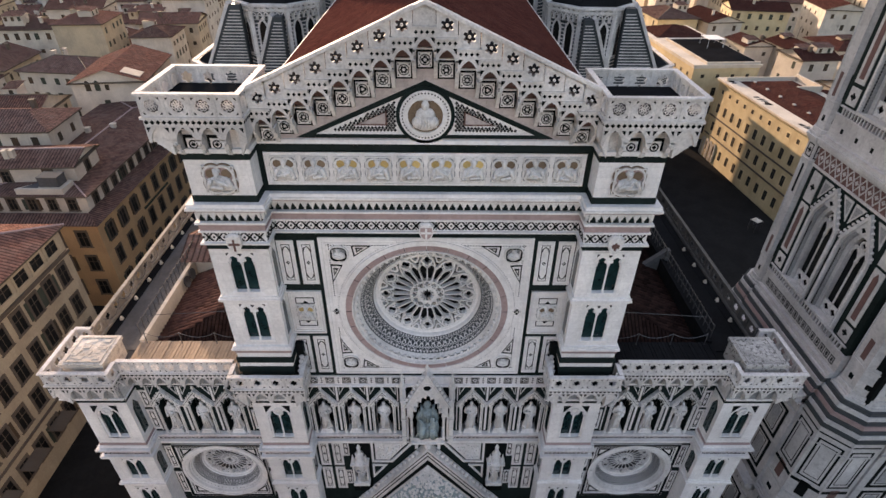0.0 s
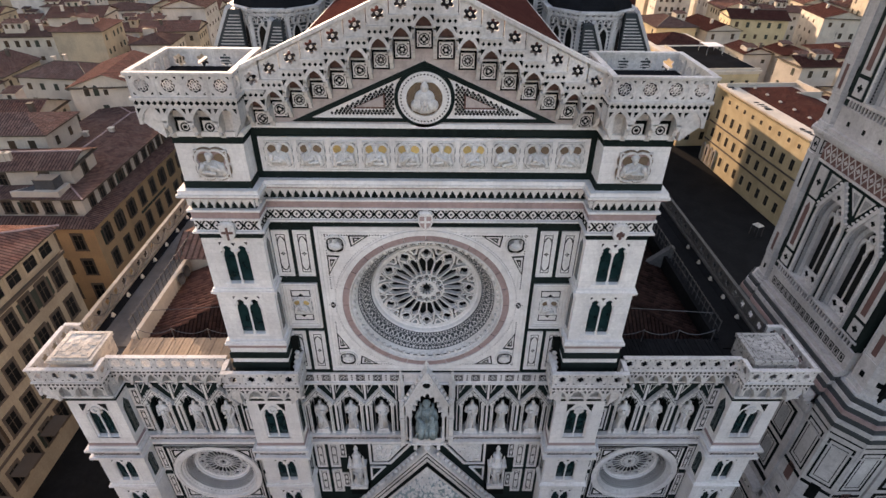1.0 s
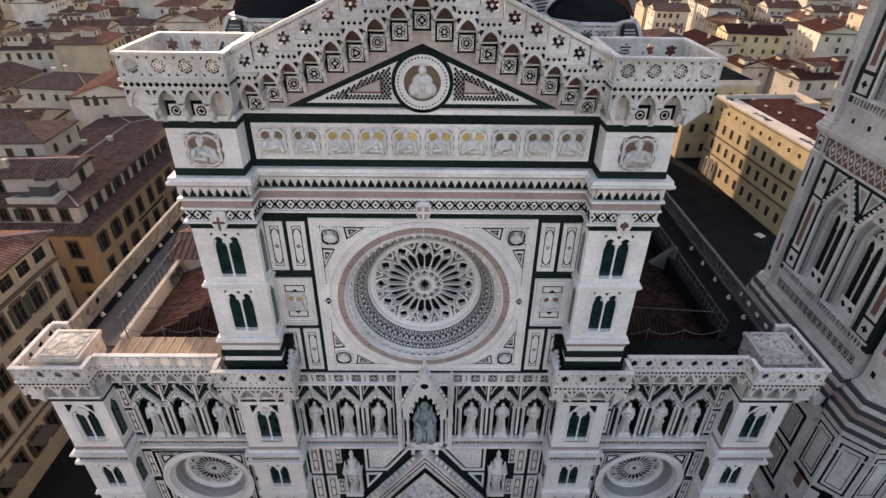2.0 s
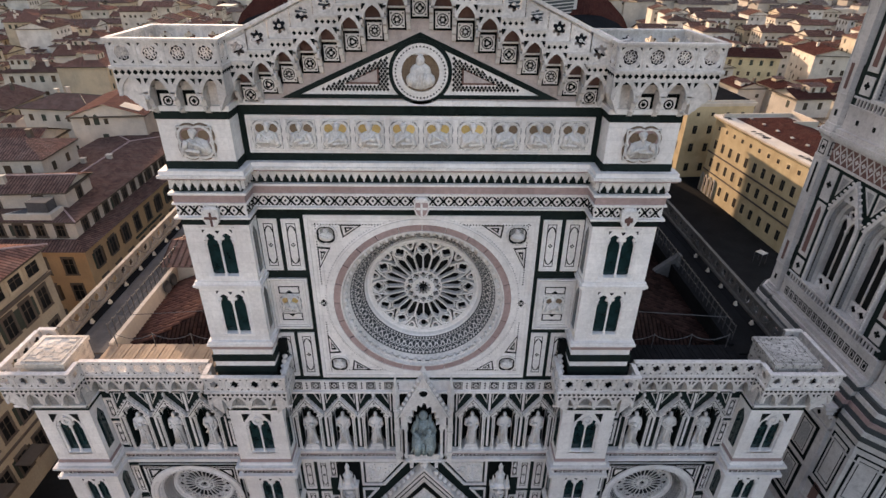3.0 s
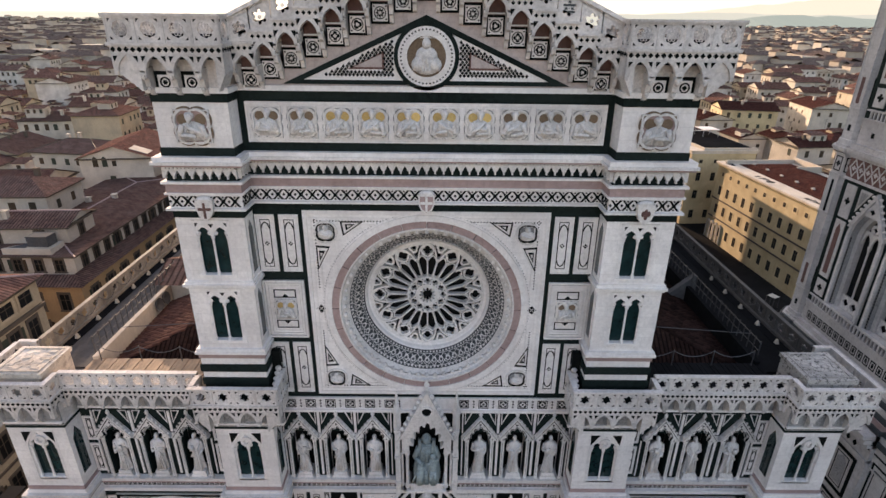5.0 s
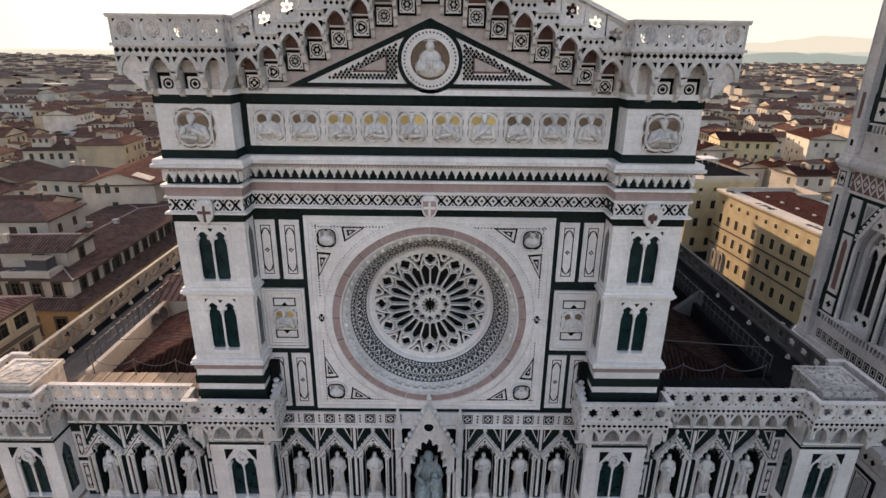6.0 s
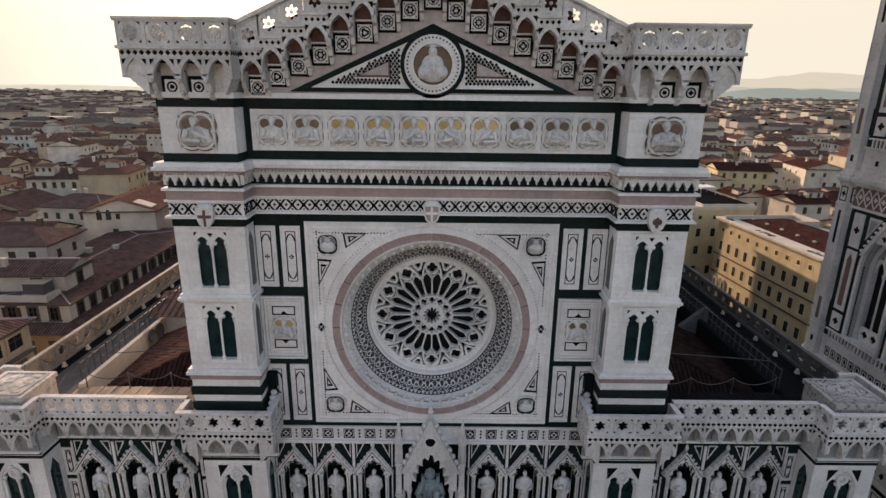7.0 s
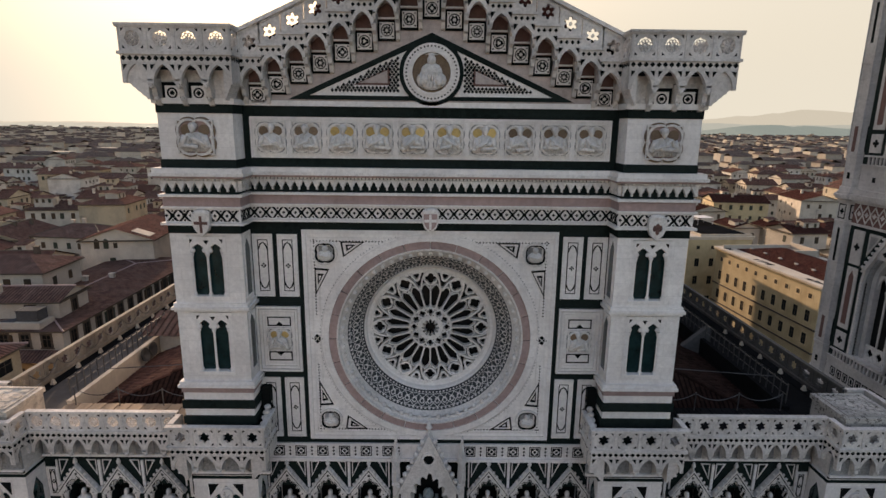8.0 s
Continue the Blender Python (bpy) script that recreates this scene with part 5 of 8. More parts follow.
def niche_cell(w):
    """One gabled niche: its canopy and columns, and the dark ground beside it. Foot at z = 0, middle x = 0."""
    can, dark, strip_ = Shape(), Shape(), Shape()
    o = 0.56
    arch = cusped(-o, o, 2.66, 3.46)
    pts = [(-0.82, 2.62), (-o, 2.62)] + arch + [(o, 2.62), (0.82, 2.62), (0.82, 2.84), (0, 3.90), (-0.82, 2.84)]
    can.prism(pts, -0.20, 0.0, back=True)
    for s_ in (-1, 1):
        can.prism([(s_ * 0.97, 2.74), (0, 4.10), (0, 3.98), (s_ * 0.89, 2.74)], -0.27, 0.0)
        can.prism([(s_ * 0.84, 2.74), (0, 3.90), (0, 3.81), (s_ * 0.77, 2.74)], -0.25, 0.0)
        for k in range(5):
            u = 0.15 + 0.16 * k
            can.ball((s_ * (0.97 * (1 - u) + 0.03), -0.2, 2.74 + 1.36 * u + 0.05), (0.06, 0.065, 0.07), 6, 4)
        for x, k in ((0.605, 1.0), (0.70, 0.7)):
            can.lathe(s_ * x, -0.11, [(0.075 * k, 0.0), (0.075 * k, 0.12), (0.048 * k, 0.18), (0.048 * k, 2.38), (0.07 * k, 2.52), (0.08 * k, 2.64)], 8)
        can.box(min(s_ * 0.53, s_ * 0.76), max(s_ * 0.53, s_ * 0.76), -0.3, 0.0, -0.03, 0.06)
    can.lathe(0, -0.14, [(0.05, 3.96), (0.04, 4.16), (0.1, 4.22), (0.09, 4.30), (0.02, 4.44)], 6)
    can.ring(circle(0, 3.66, 0.11, 16), lobed(0, 3.66, 0.075, 3, 0.4, 16), -0.225, -0.1)
    for x0, x1 in ((-w / 2, -o), (o, w / 2)):
        dark.box(x0, x1, 0.03, 0.62, -0.02, 3.0)
    dark.box(-w / 2, w / 2, 0.03, 0.3, 3.0, 4.38)
    for s_ in (-1, 1):
        for z0, z1 in ((0.14, 2.5), (2.95, 4.24)):
            strip_.box(min(s_ * w / 2, s_ * (w / 2 - 0.06)), max(s_ * w / 2, s_ * (w / 2 - 0.06)), -0.03, 0.06, z0, z1)
    for s_ in (-1, 1):
        outer_ = [(s_ * (w / 2 - 0.14), 3.45), (s_ * (w / 2 - 0.14), 4.26), (s_ * 0.4, 4.26)]
        strip_.ring(outer_, [(s_ * (w / 2 - 0.175), 3.58), (s_ * (w / 2 - 0.175), 4.225), (s_ * 0.48, 4.225)], 0.0, 0.06)
    ped = Shape().box(-0.4, 0.4, -0.14, 0.5, -0.02, 0.16).box(-0.34, 0.34, -0.1, 0.5, 0.16, 0.36)
    return can, dark, strip_, ped


def statue(seed, h=2.35):
    """A plain draped standing figure."""
    r = random.Random(seed)
    sh = Shape()
    n = 36
    prof = [(0.30, 0.0), (0.29, 0.08), (0.25, 0.25), (0.24, 0.42), (0.27, 0.55), (0.28, 0.66), (0.31, 0.76), (0.27, 0.81), (0.10, 0.845), (0.075, 0.87)]
    ph, sway = r.uniform(0, 6), r.uniform(-0.05, 0.05)
    pts = []
    for rr, z in prof:
        for i in range(n):
            t = 2 * math.pi * i / n
            fold = 1 + (0.20 * math.sin(5 * t + ph + z * 4) + 0.13 * math.sin(11 * t - 2 * ph + z * 2)) * max(0.12, 0.8 - z)
            pts.append((rr * fold * math.cos(t) + sway * math.sin(z * 3), 0.72 * rr * fold * math.sin(t), z * h))
    m_ = len(prof)
    sh.put_in(pts, [(k * n + i, k * n + (i + 1) % n, (k + 1) * n + (i + 1) % n, (k + 1) * n + i) for k in range(m_ - 1) for i in range(n)])
    x = sway * math.sin(2.7)
    sh.ball((x, -0.02, 0.93 * h), (0.115, 0.13, 0.155), 10, 8)
    sh.ball((x, -0.10, 0.895 * h), (0.08, 0.07, 0.11), 8, 6)
    a_ = r.choice((-1, 1))
    sh.rod((a_ * 0.29, 0, 0.77 * h), (a_ * 0.36, -0.06, 0.60 * h), 0.085, 8).rod((a_ * 0.36, -0.06, 0.60 * h), (a_ * 0.08, -0.26, 0.64 * h), 0.075, 8)
    sh.rod((-a_ * 0.29, 0, 0.77 * h), (-a_ * 0.35, -0.04, 0.58 * h), 0.085, 8).rod((-a_ * 0.35, -0.04, 0.58 * h), (-a_ * 0.2, -0.26, 0.5 * h + r.uniform(-0.2, 0.3)), 0.07, 8)
    for k in range(6):
        u = r.uniform(-0.2, 0.2)
        sh.rod((u * 0.8, -0.22, r.uniform(0.5, 0.66) * h), (u * 1.2 + r.uniform(-0.1, 0.1), -0.23, 0.03 * h), 0.03, 5)
    sh.rod((-a_ * 0.26, -0.14, 0.74 * h), (a_ * 0.22, -0.24, 0.42 * h), 0.06, 6)
    if r.random() < 0.5:
        sh.box(a_ * 0.1 - 0.1, a_ * 0.1 + 0.1, -0.34, -0.22, 0.6 * h, 0.73 * h)
    return sh


seed = 100
for w, cs in ((1.85, (-6.42, -4.57, -2.72, 2.72, 4.57, 6.42)), (1.95, (-15.95, -14.0, -12.05, 12.05, 14.0, 15.95))):
    can, dark, strip_, ped = niche_cell(w)
    mc, md, ms, mp = can.mesh("niche", CARVED), dark.mesh("niche_ground", GREEN), strip_.mesh("white_strip", WHITE), ped.mesh("pedestal", CARVED)
    for c in cs:
        p = place("niche", mc, church, at(c, 0, 21.22), "gabled white marble niche with columns")
        place("niche_ground", md, p, None, "dark green marble ground")
        place("white_strip", ms, p)
        place("pedestal", mp, p)
        # shade in the mouldings' grooves, drawn as dark strips, with a row of dots
        ln = Shape()
        for s_ in (-1, 1):
            ln.prism([(s_ * 0.885, 2.76), (0, 3.975), (0, 3.905), (s_ * 0.845, 2.76)], -0.258, -0.1)
            ln.prism([(s_ * 0.42, 3.12), (s_ * 0.62, 2.98), (s_ * 0.30, 3.40)], -0.208, -0.1)
        aw, ai = cusped(-0.60, 0.60, 2.68, 3.54), cusped(-0.565, 0.565, 2.68, 3.49)
        ln.prism(aw + ai[::-1], -0.205, -0.1)
        edge = cusped(-0.645, 0.645, 2.70, 3.585)
        for k in range(9):
            ex, ez = edge[(len(edge) - 1) * k // 8]
            ln.prism(circle(ex, ez, 0.032, 8), -0.206, -0.1)
        ln.prism(circle(0, 3.66, 0.075, 12), -0.204, -0.1)
        part("inlay_line", ln, INLAY, p, "thin dark lines of groove shade and dots along the gable and arch")
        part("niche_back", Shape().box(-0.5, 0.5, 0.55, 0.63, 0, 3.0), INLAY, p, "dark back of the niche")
        seed += 1
        st = part("statue", statue(seed), CARVED, None, m=at(c, 0.16, 21.22 + 0.36), smooth=True)
        tagged(st, "weathered white marble statue standing in a gabled niche", "statue", "statues in the niches")
pieces("dark_end", [(min(sx * a_, sx * b_), max(sx * a_, sx * b_), 0.03, 0.62, 21.2, 25.6) for sx in (-1, 1) for a_, b_ in ((10.2, 11.08), (16.92, 17.45), (7.34, 7.4), (1.3, 1.80))],
       GREEN, church, "dark green marble wall")
put_inlay(0.5, 1.85, [(sx * x, 0.03, 21.5, 0) for sx in (-1, 1) for x in (10.7, 17.15)], church)
put_inlay(0.5, 1.5, [(sx * x, 0.03, 23.6, 0) for sx in (-1, 1) for x in (10.7, 17.15)], church)

# -- square inlays over the central niches --
band = Shape().box(-7.3, 7.3, -0.05, 0.1, 25.72, 26.36)
bd = part("square_frieze", band, WHITE, church, "white frieze with dark square inlays")
pieces("string_course", [(-7.3, 7.3, -0.16, 0.1, 25.58, 25.72), (-7.3, 7.3, -0.1, 0.1, 26.36, 26.44)], WHITE, bd)
dk = Shape()
for sx in (-1, 1):
    for i in range(6):
        x = sx * (1.85 + i * 0.98)
        outline_frame(dk, x - 0.25, x + 0.25, 25.80, 26.30, 0.04, -0.062, 0)
        dk.box(x - 0.18, x + 0.18, -0.056, 0, 25.87, 26.23)
        for dz in (-0.17, 0.0, 0.17):
            dk.prism(diamond(x + 0.49, 26.05 + dz, 0.055, 0.07), -0.058, 0)
part("inlay_square", dk, INLAY, bd)
dk = Shape()
for sx in (-1, 1):
    for i in range(6):
        x = sx * (1.85 + i * 0.98)
        dk.ring(lobed(x, 26.05, 0.14, 4, 0.4, 24), lobed(x, 26.05, 0.08, 4, 0.4, 24), -0.066, 0)
part("inlay_mark", dk, WHITE, bd)

# -- middle tabernacle --
tb = Shape()
arch = cusped(-0.9, 0.9, 23.7, 25.3, 12, 0.15)
tb.prism([(-1.25, 23.3), (-0.9, 23.3)] + arch + [(0.9, 23.3), (1.25, 23.3), (1.25, 24.5), (0, 27.0), (-1.25, 24.5)], -0.55, 0.3, back=True)
for s_ in (-1, 1):
    tb.prism([(s_ * 1.42, 24.2), (0, 27.2), (0, 26.92), (s_ * 1.22, 24.35)], -0.66, 0.0)
    for k in range(8):
        u = 0.08 + 0.11 * k
        tb.ball((s_ * (1.42 * (1 - u) + 0.06), -0.5, 24.2 + 3.0 * u + 0.08), (0.12, 0.11, 0.13), 6, 4)
    tb.lathe(s_ * 1.0, -0.4, [(0.13, 20.9), (0.13, 21.1), (0.085, 21.2), (0.085, 22.95), (0.14, 23.15), (0.14, 23.32)], 10)
    tb.lathe(s_ * 1.26, -0.3, [(0.1, 20.9), (0.07, 21.1), (0.07, 23.0), (0.12, 23.2)], 8)
    x = s_ * 1.48
    tb.box(x - 0.13, x + 0.13, -0.45, 0.1, 20.4, 24.6).box(x - 0.17, x + 0.17, -0.5, 0.1, 24.6, 24.72)
    tb.lathe(x, -0.3, [(0.2, 24.72), (0.17, 25.6), (0.24, 25.7), (0.12, 26.2), (0.03, 27.0)], 4)
    for z0 in (21.2, 22.9):
        tb.box(x - 0.17, x + 0.17, -0.5, 0.1, z0, z0 + 0.1)
tb.lathe(0, -0.3, [(0.09, 27.0), (0.06, 27.3), (0.15, 27.4), (0.1, 27.5), (0.02, 27.72)], 8)
tb.ring(lobed(0, 25.98, 0.34, 3, 0.12, 32, -math.pi / 2), lobed(0, 25.98, 0.24, 3, 0.12, 32, -math.pi / 2), -0.62, -0.4)
tb.box(-1.05, 1.05, -0.6, 0.3, 20.62, 20.76).box(-0.85, 0.85, -0.52, 0.3, 20.76, 21.25).box(-0.95, 0.95, -0.58, 0.3, 21.16, 21.25)
for s_ in (-1, 1):
    tb.box(s_ * 0.72 - 0.1, s_ * 0.72 + 0.1, -0.55, 0.1, 20.1, 20.62)
tab = part("tabernacle", tb, CARVED, church, "gabled white marble tabernacle with crockets")
# dark disc laid on the uncut gable: the hole's shade as colour
part("trefoil_void", Shape().prism(lobed(0, 25.98, 0.24, 3, 0.12, 32, -math.pi / 2), -0.57, -0.4), INLAY, tab, "dark trefoil")
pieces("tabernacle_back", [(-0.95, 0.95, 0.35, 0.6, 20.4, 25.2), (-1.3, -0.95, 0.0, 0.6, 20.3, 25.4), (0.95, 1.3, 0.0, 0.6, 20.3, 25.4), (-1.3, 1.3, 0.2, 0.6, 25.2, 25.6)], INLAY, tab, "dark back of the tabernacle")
sh = Shape()
rr = random.Random(31)
sh.lathe(0, 0, [(0.74, 0), (0.72, 0.5), (0.66, 1.0), (0.5, 1.22), (0.4, 1.6), (0.4, 1.95), (0.3, 2.2), (0.12, 2.32)], 24, 0.62)
sh.ball((-0.02, -0.08, 2.58), (0.17, 0.19, 0.24), 12, 8).ball((-0.02, 0.02, 2.58), (0.26, 0.2, 0.33), 12, 8)
for s_ in (-1, 1):
    sh.prism_x([(0.1, 2.55), (-0.12, 2.3), (-0.2, 1.6), (0.1, 1.3)], s_ * 0.36 - 0.09, s_ * 0.36 + 0.09)
    sh.ball((s_ * 0.3, -0.36, 1.0), (0.27, 0.3, 0.26)).rod((s_ * 0.31, -0.5, 1.0), (s_ * 0.36, -0.5, 0.04), 0.2, 10)
sh.rod((-0.42, 0, 2.05), (-0.62, -0.15, 1.5), 0.14, 10).rod((-0.62, -0.15, 1.5), (-0.2, -0.5, 1.28), 0.11, 10)
sh.rod((0.42, 0, 2.05), (0.6, -0.2, 1.55), 0.14, 10).rod((0.6, -0.2, 1.55), (0.42, -0.52, 1.25), 0.11, 10)
# the child on the knee
sh.lathe(0.32, -0.46, [(0.26, 0.75), (0.24, 1.1), (0.2, 1.4), (0.19, 1.6), (0.08, 1.7)], 12, 0.8).ball((0.32, -0.5, 1.86), (0.14, 0.14, 0.17), 10, 8)
sh.rod((0.22, -0.55, 1.55), (0.02, -0.66, 1.35), 0.06, 6).rod((0.45, -0.5, 1.55), (0.6, -0.6, 1.75), 0.06, 6).rod((0.25, -0.6, 0.95), (0.2, -0.72, 0.45), 0.09, 6).rod((0.42, -0.6, 0.95), (0.46, -0.72, 0.45), 0.09, 6)
# hanging folds
for k in range(15):
    x = -0.66 + 0.092 * k
    sh.rod((x * 0.75, -0.5, rr.uniform(0.75, 1.15)), (x * 1.08 + rr.uniform(-0.05, 0.05), -0.56 + 0.2 * abs(x), 0.02), rr.uniform(0.03, 0.06), 5)
for k in range(8):
    x = -0.3 + 0.08 * k
    sh.rod((x * 0.6, -0.2, 2.25), (x + rr.uniform(-0.1, 0.1), -0.34, 1.35), rr.uniform(0.025, 0.045), 5)
st = part("seated_statue", sh, SEATED, None, m=at(0, -0.05, 21.25), smooth=True)
tagged(st, "seated greenish marble statue with a child in the tabernacle", "statue")

# -- parapets of the lower storey --
LT = 28.16
for sx in (-1, 1):
    a0 = 6.8 if sx > 0 else -10.75
    parapet(3.95, 4, at(a0, LY - 0.62, LT), over=0.08, marks=False)
    side = 1.1
    parapet(side, 1, at(10.735 if sx > 0 else -10.735, LY - 0.6 if sx > 0 else LY - 0.6 + side, LT + 0.008, 90 if sx > 0 else -90), marks=False, over=-0.16, low=False)
    haunch(sx * 10.15, sx * 10.72, LY - 0.5, -0.05, LT)
    haunch(sx * 7.45, sx * 6.83, LY - 0.5, -0.05, LT)
    parapet(1.7, 2, at(6.815 if sx > 0 else -6.815, LY - 0.6 + 1.7 if sx > 0 else LY - 0.6, LT + 0.008, -90 if sx > 0 else 90), marks=False, over=-0.16, low=False)
    a0 = 10.85 if sx > 0 else -17.4
    parapet(6.55, 8, at(a0, -0.6, LT), over=0.0, open_r=0.25, marks=False, lobes=8 if sx < 0 else 6)
    a0 = 17.42 if sx > 0 else -21.08
    parapet(3.66, 4, at(a0, -1.53, LT), over=0.08, marks=False, deep=0.38)
    parapet(0.95, 1, at(17.435 if sx > 0 else -17.435, -0.56 if sx > 0 else -1.51, LT + 0.008, -90 if sx > 0 else 90), marks=False, over=-0.12, deep=0.14)
    haunch(sx * 20.2, sx * 21.04, -1.45, 2.0, LT)
    x0, x1 = sorted((sx * 17.55, sx * 20.2))
    part("pier_head", Shape().box(x0, x1, LY + 0.02, 1.9, 25.5, 26.72), WORN, church)
    if sx > 0:
        parapet(3.55, 4, at(21.065, -1.51, LT + 0.008, 90), marks=False, over=-0.16, low=False)
        parapet(0.96, 1, at(21.08, 2.06, LT, 180), marks=False)
        parapet(57.0, 54, at(20.13, 2.1, LT + 0.008, 90), marks=False, over=-0.1, mat=SHADED_MARBLE)
    else:
        parapet(3.55, 4, at(-21.065, 2.04, LT + 0.008, -90), marks=False, over=-0.16, low=False)
        parapet(0.96, 1, at(-20.12, 2.06, LT, 180), marks=False)
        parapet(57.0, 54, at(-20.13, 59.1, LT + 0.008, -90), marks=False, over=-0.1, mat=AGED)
    # a leaning scroll at the foot of the upper buttress
    sc = Shape().prism_x([(LY - 0.3, 27.0), (0.0, 27.0), (0.0, 28.6), (-0.3, 28.3), (-0.5, 28.1), (-0.9, 27.9)], sx * 7.02 - 0.12, sx * 7.02 + 0.12)
    for k in range(5):
        sc.ball((sx * 7.02, -0.2 - 0.22 * k, 28.55 - 0.14 * k), (0.16, 0.14, 0.13), 6, 4)
    part("scroll", sc, WORN, church)
    part("dark_pier_foot", Shape().box(min(sx * 6.9, sx * 7.3), max(sx * 6.9, sx * 7.3), -0.35, 0.05, 27.0, 29.3), INLAY, church, "dark marble foot beside the buttress")
    # corner block on the terrace
    x0, x1 = sorted((sx * 17.82, sx * 20.22))
    blk = Shape().box(x0 + 0.08, x1 - 0.08, -1.0, 1.15, 26.9, 28.2).box(x0, x1, -1.08, 1.23, 28.2, 28.42)
    cb = part("corner_block", blk, FLAKED if sx > 0 else CREAMY, church, "weathered marble block on the terrace corner")
    pieces("raised_rim", [(xa, xb, ya, yb, 28.40, 28.47) for xa, xb, ya, yb in ((x0 + 0.2, x1 - 0.2, -0.9, -0.82), (x0 + 0.2, x1 - 0.2, 0.97, 1.05), (x0 + 0.2, x0 + 0.28, -0.82, 0.97), (x1 - 0.28, x1 - 0.2, -0.82, 0.97))],
           FLAKED if sx > 0 else CREAMY, cb)
    top = Shape()
    rr = random.Random(5 + sx)
    for k in range(60 if sx > 0 else 34):
        x, y = rr.uniform(x0 + 0.4, x1 - 0.4), rr.uniform(-0.7, 0.85)
        a_ = rr.uniform(0.05, 0.22)
        top.box(x - a_, x + a_, y - a_ * 0.6, y + a_ * 0.6, 28.4, 28.43 + rr.uniform(0.0, 0.03))
    part("flaking_slab", top, FLAKED if sx > 0 else CREAMY, cb, "flaked pale slabs")

# -- zone under the ledge --
g = [(-7.5, 7.5, 0.05, 0.62, GROUND, 20.35)]
for sx in (-1, 1):
    x0, x1 = sorted((sx * 10.0, sx * 17.5))
    for z0, z1 in ((GROUND, 13.95), (19.85, 20.35)):
        g.append((x0, x1, 0.03, 0.62, z0, z1))
    for a_, b_ in ((10.0, 10.95), (16.85, 17.5)):
        xa, xb = sorted((sx * a_, sx * b_))
        g.append((xa, xb, 0.03, 0.62, 13.95, 19.85))
    rose(sx * 13.9, 16.9, 0.62, church, 2.95, 2.95, WHITE)
    fr2 = Shape()
    outline_frame(fr2, sx * 13.9 - 2.93, sx * 13.9 + 2.93, 13.97, 19.83, 0.16, -0.075, 0)
    outline_frame(fr2, sx * 13.9 - 2.62, sx * 13.9 + 2.62, 14.28, 19.52, 0.05, -0.03, 0)
    fr2.ring(circle(sx * 13.9, 16.9, 2.98 * 0.99, 64), circle(sx * 13.9, 16.9, 2.90, 64), -0.032, 0)
    for dx in (-1, 1):
        for dz in (-1, 1):
            q = [(sx * 13.9 + dx * 2.5, 16.9 + dz * 2.5), (sx * 13.9 + dx * 1.65, 16.9 + dz * 2.5), (sx * 13.9 + dx * 2.5, 16.9 + dz * 1.65)]
            g2 = (sum(v_[0] for v_ in q) / 3, sum(v_[1] for v_ in q) / 3)
            fr2.ring(q, [(g2[0] + (x - g2[0]) * 0.6, g2[1] + (z - g2[1]) * 0.6) for x, z in q], -0.033, 0)
    part("spandrel_inlay", fr2, INLAY, church, "dark frames and triangles round the small rose")
    put_inlay(0.48, 2.4, [(sx * x, 0.03, z, 0) for x in (10.65, 17.12) for z in (17.3, 14.4)], church)
    part("dark_splay", Shape().ring(circle(sx * 13.9, 16.9, 2.62, 48), circle(sx * 13.9, 16.9, 2.4, 48), 0.3, 0.6), INLAY, church)
pieces("lower_ground", g, GREEN, church, "dark green marble wall")
put_inlay(0.66, 2.5, [(sx * x, 0.05, z, 0) for sx in (-1, 1) for x in (6.9, 6.02) for z in (17.55, 14.8)], church)
put_inlay(0.5, 1.5, [(sx * 5.45, 0.05, z, 0) for sx in (-1, 1) for z in (18.6, 15.4)], church)
gb, pl = Shape(), Shape()
for s_ in (-1, 1):
    gb.prism([(s_ * 5.4, 13.0), (0, 20.2), (0, 19.35), (s_ * 4.76, 13.0)], -0.7, 0.1, back=True)
    for k in range(18):
        u = 0.04 + 0.05 * k
        gb.ball((s_ * (5.4 * (1 - u) + 0.12), -0.4, 13.0 + 7.2 * u + 0.1), (0.17, 0.16, 0.17), 6, 4)
gb.lathe(0, -0.45, [(0.2, 19.9), (0.12, 20.15), (0.26, 20.3), (0.2, 20.42), (0.05, 20.5)], 8)
for s_ in (-1, 1):
    for a_, b_ in ((20.0, 19.9), (19.62, 19.5)):
        pl.prism([(s_ * (5.4 - (20.2 - a_) * 0.75), 13.0), (0, a_), (0, b_), (s_ * (5.4 - (20.2 - b_) * 0.75), 13.0)], -0.715, -0.6)
gp = part("portal_gable", gb, WORN, church, "steep crocketed marble gable over the portal")
part("raking_inlay", pl, INLAY, gp, "dark raking lines")
part("portal_field", Shape().prism([(-4.8, 13.0), (4.8, 13.0), (0, 19.4)], -0.45, 0.1), WORN, gp)
part("portal_border", Shape().ring([(-4.2, 13.1), (4.2, 13.1), (0, 18.75)], [(-3.75, 13.35), (3.75, 13.35), (0, 18.25)], -0.47, 0.1), INLAY, gp, "dark border")
part("portal_ground", Shape().prism([(-3.4, 13.4), (3.4, 13.4), (0, 17.9)], -0.47, 0.1), SEATED, gp)
rl = Shape()
rr = random.Random(9)
for k in range(460):
    z = rr.uniform(13.5, 17.9)
    w = (18.0 - z) * 0.7
    rl.ball((rr.uniform(-w, w), -0.46, z), (rr.uniform(0.04, 0.13), 0.14, rr.uniform(0.04, 0.15)), 6, 4)
part("portal_relief", rl, CARVED, gp, "carved relief of foliage and figures")
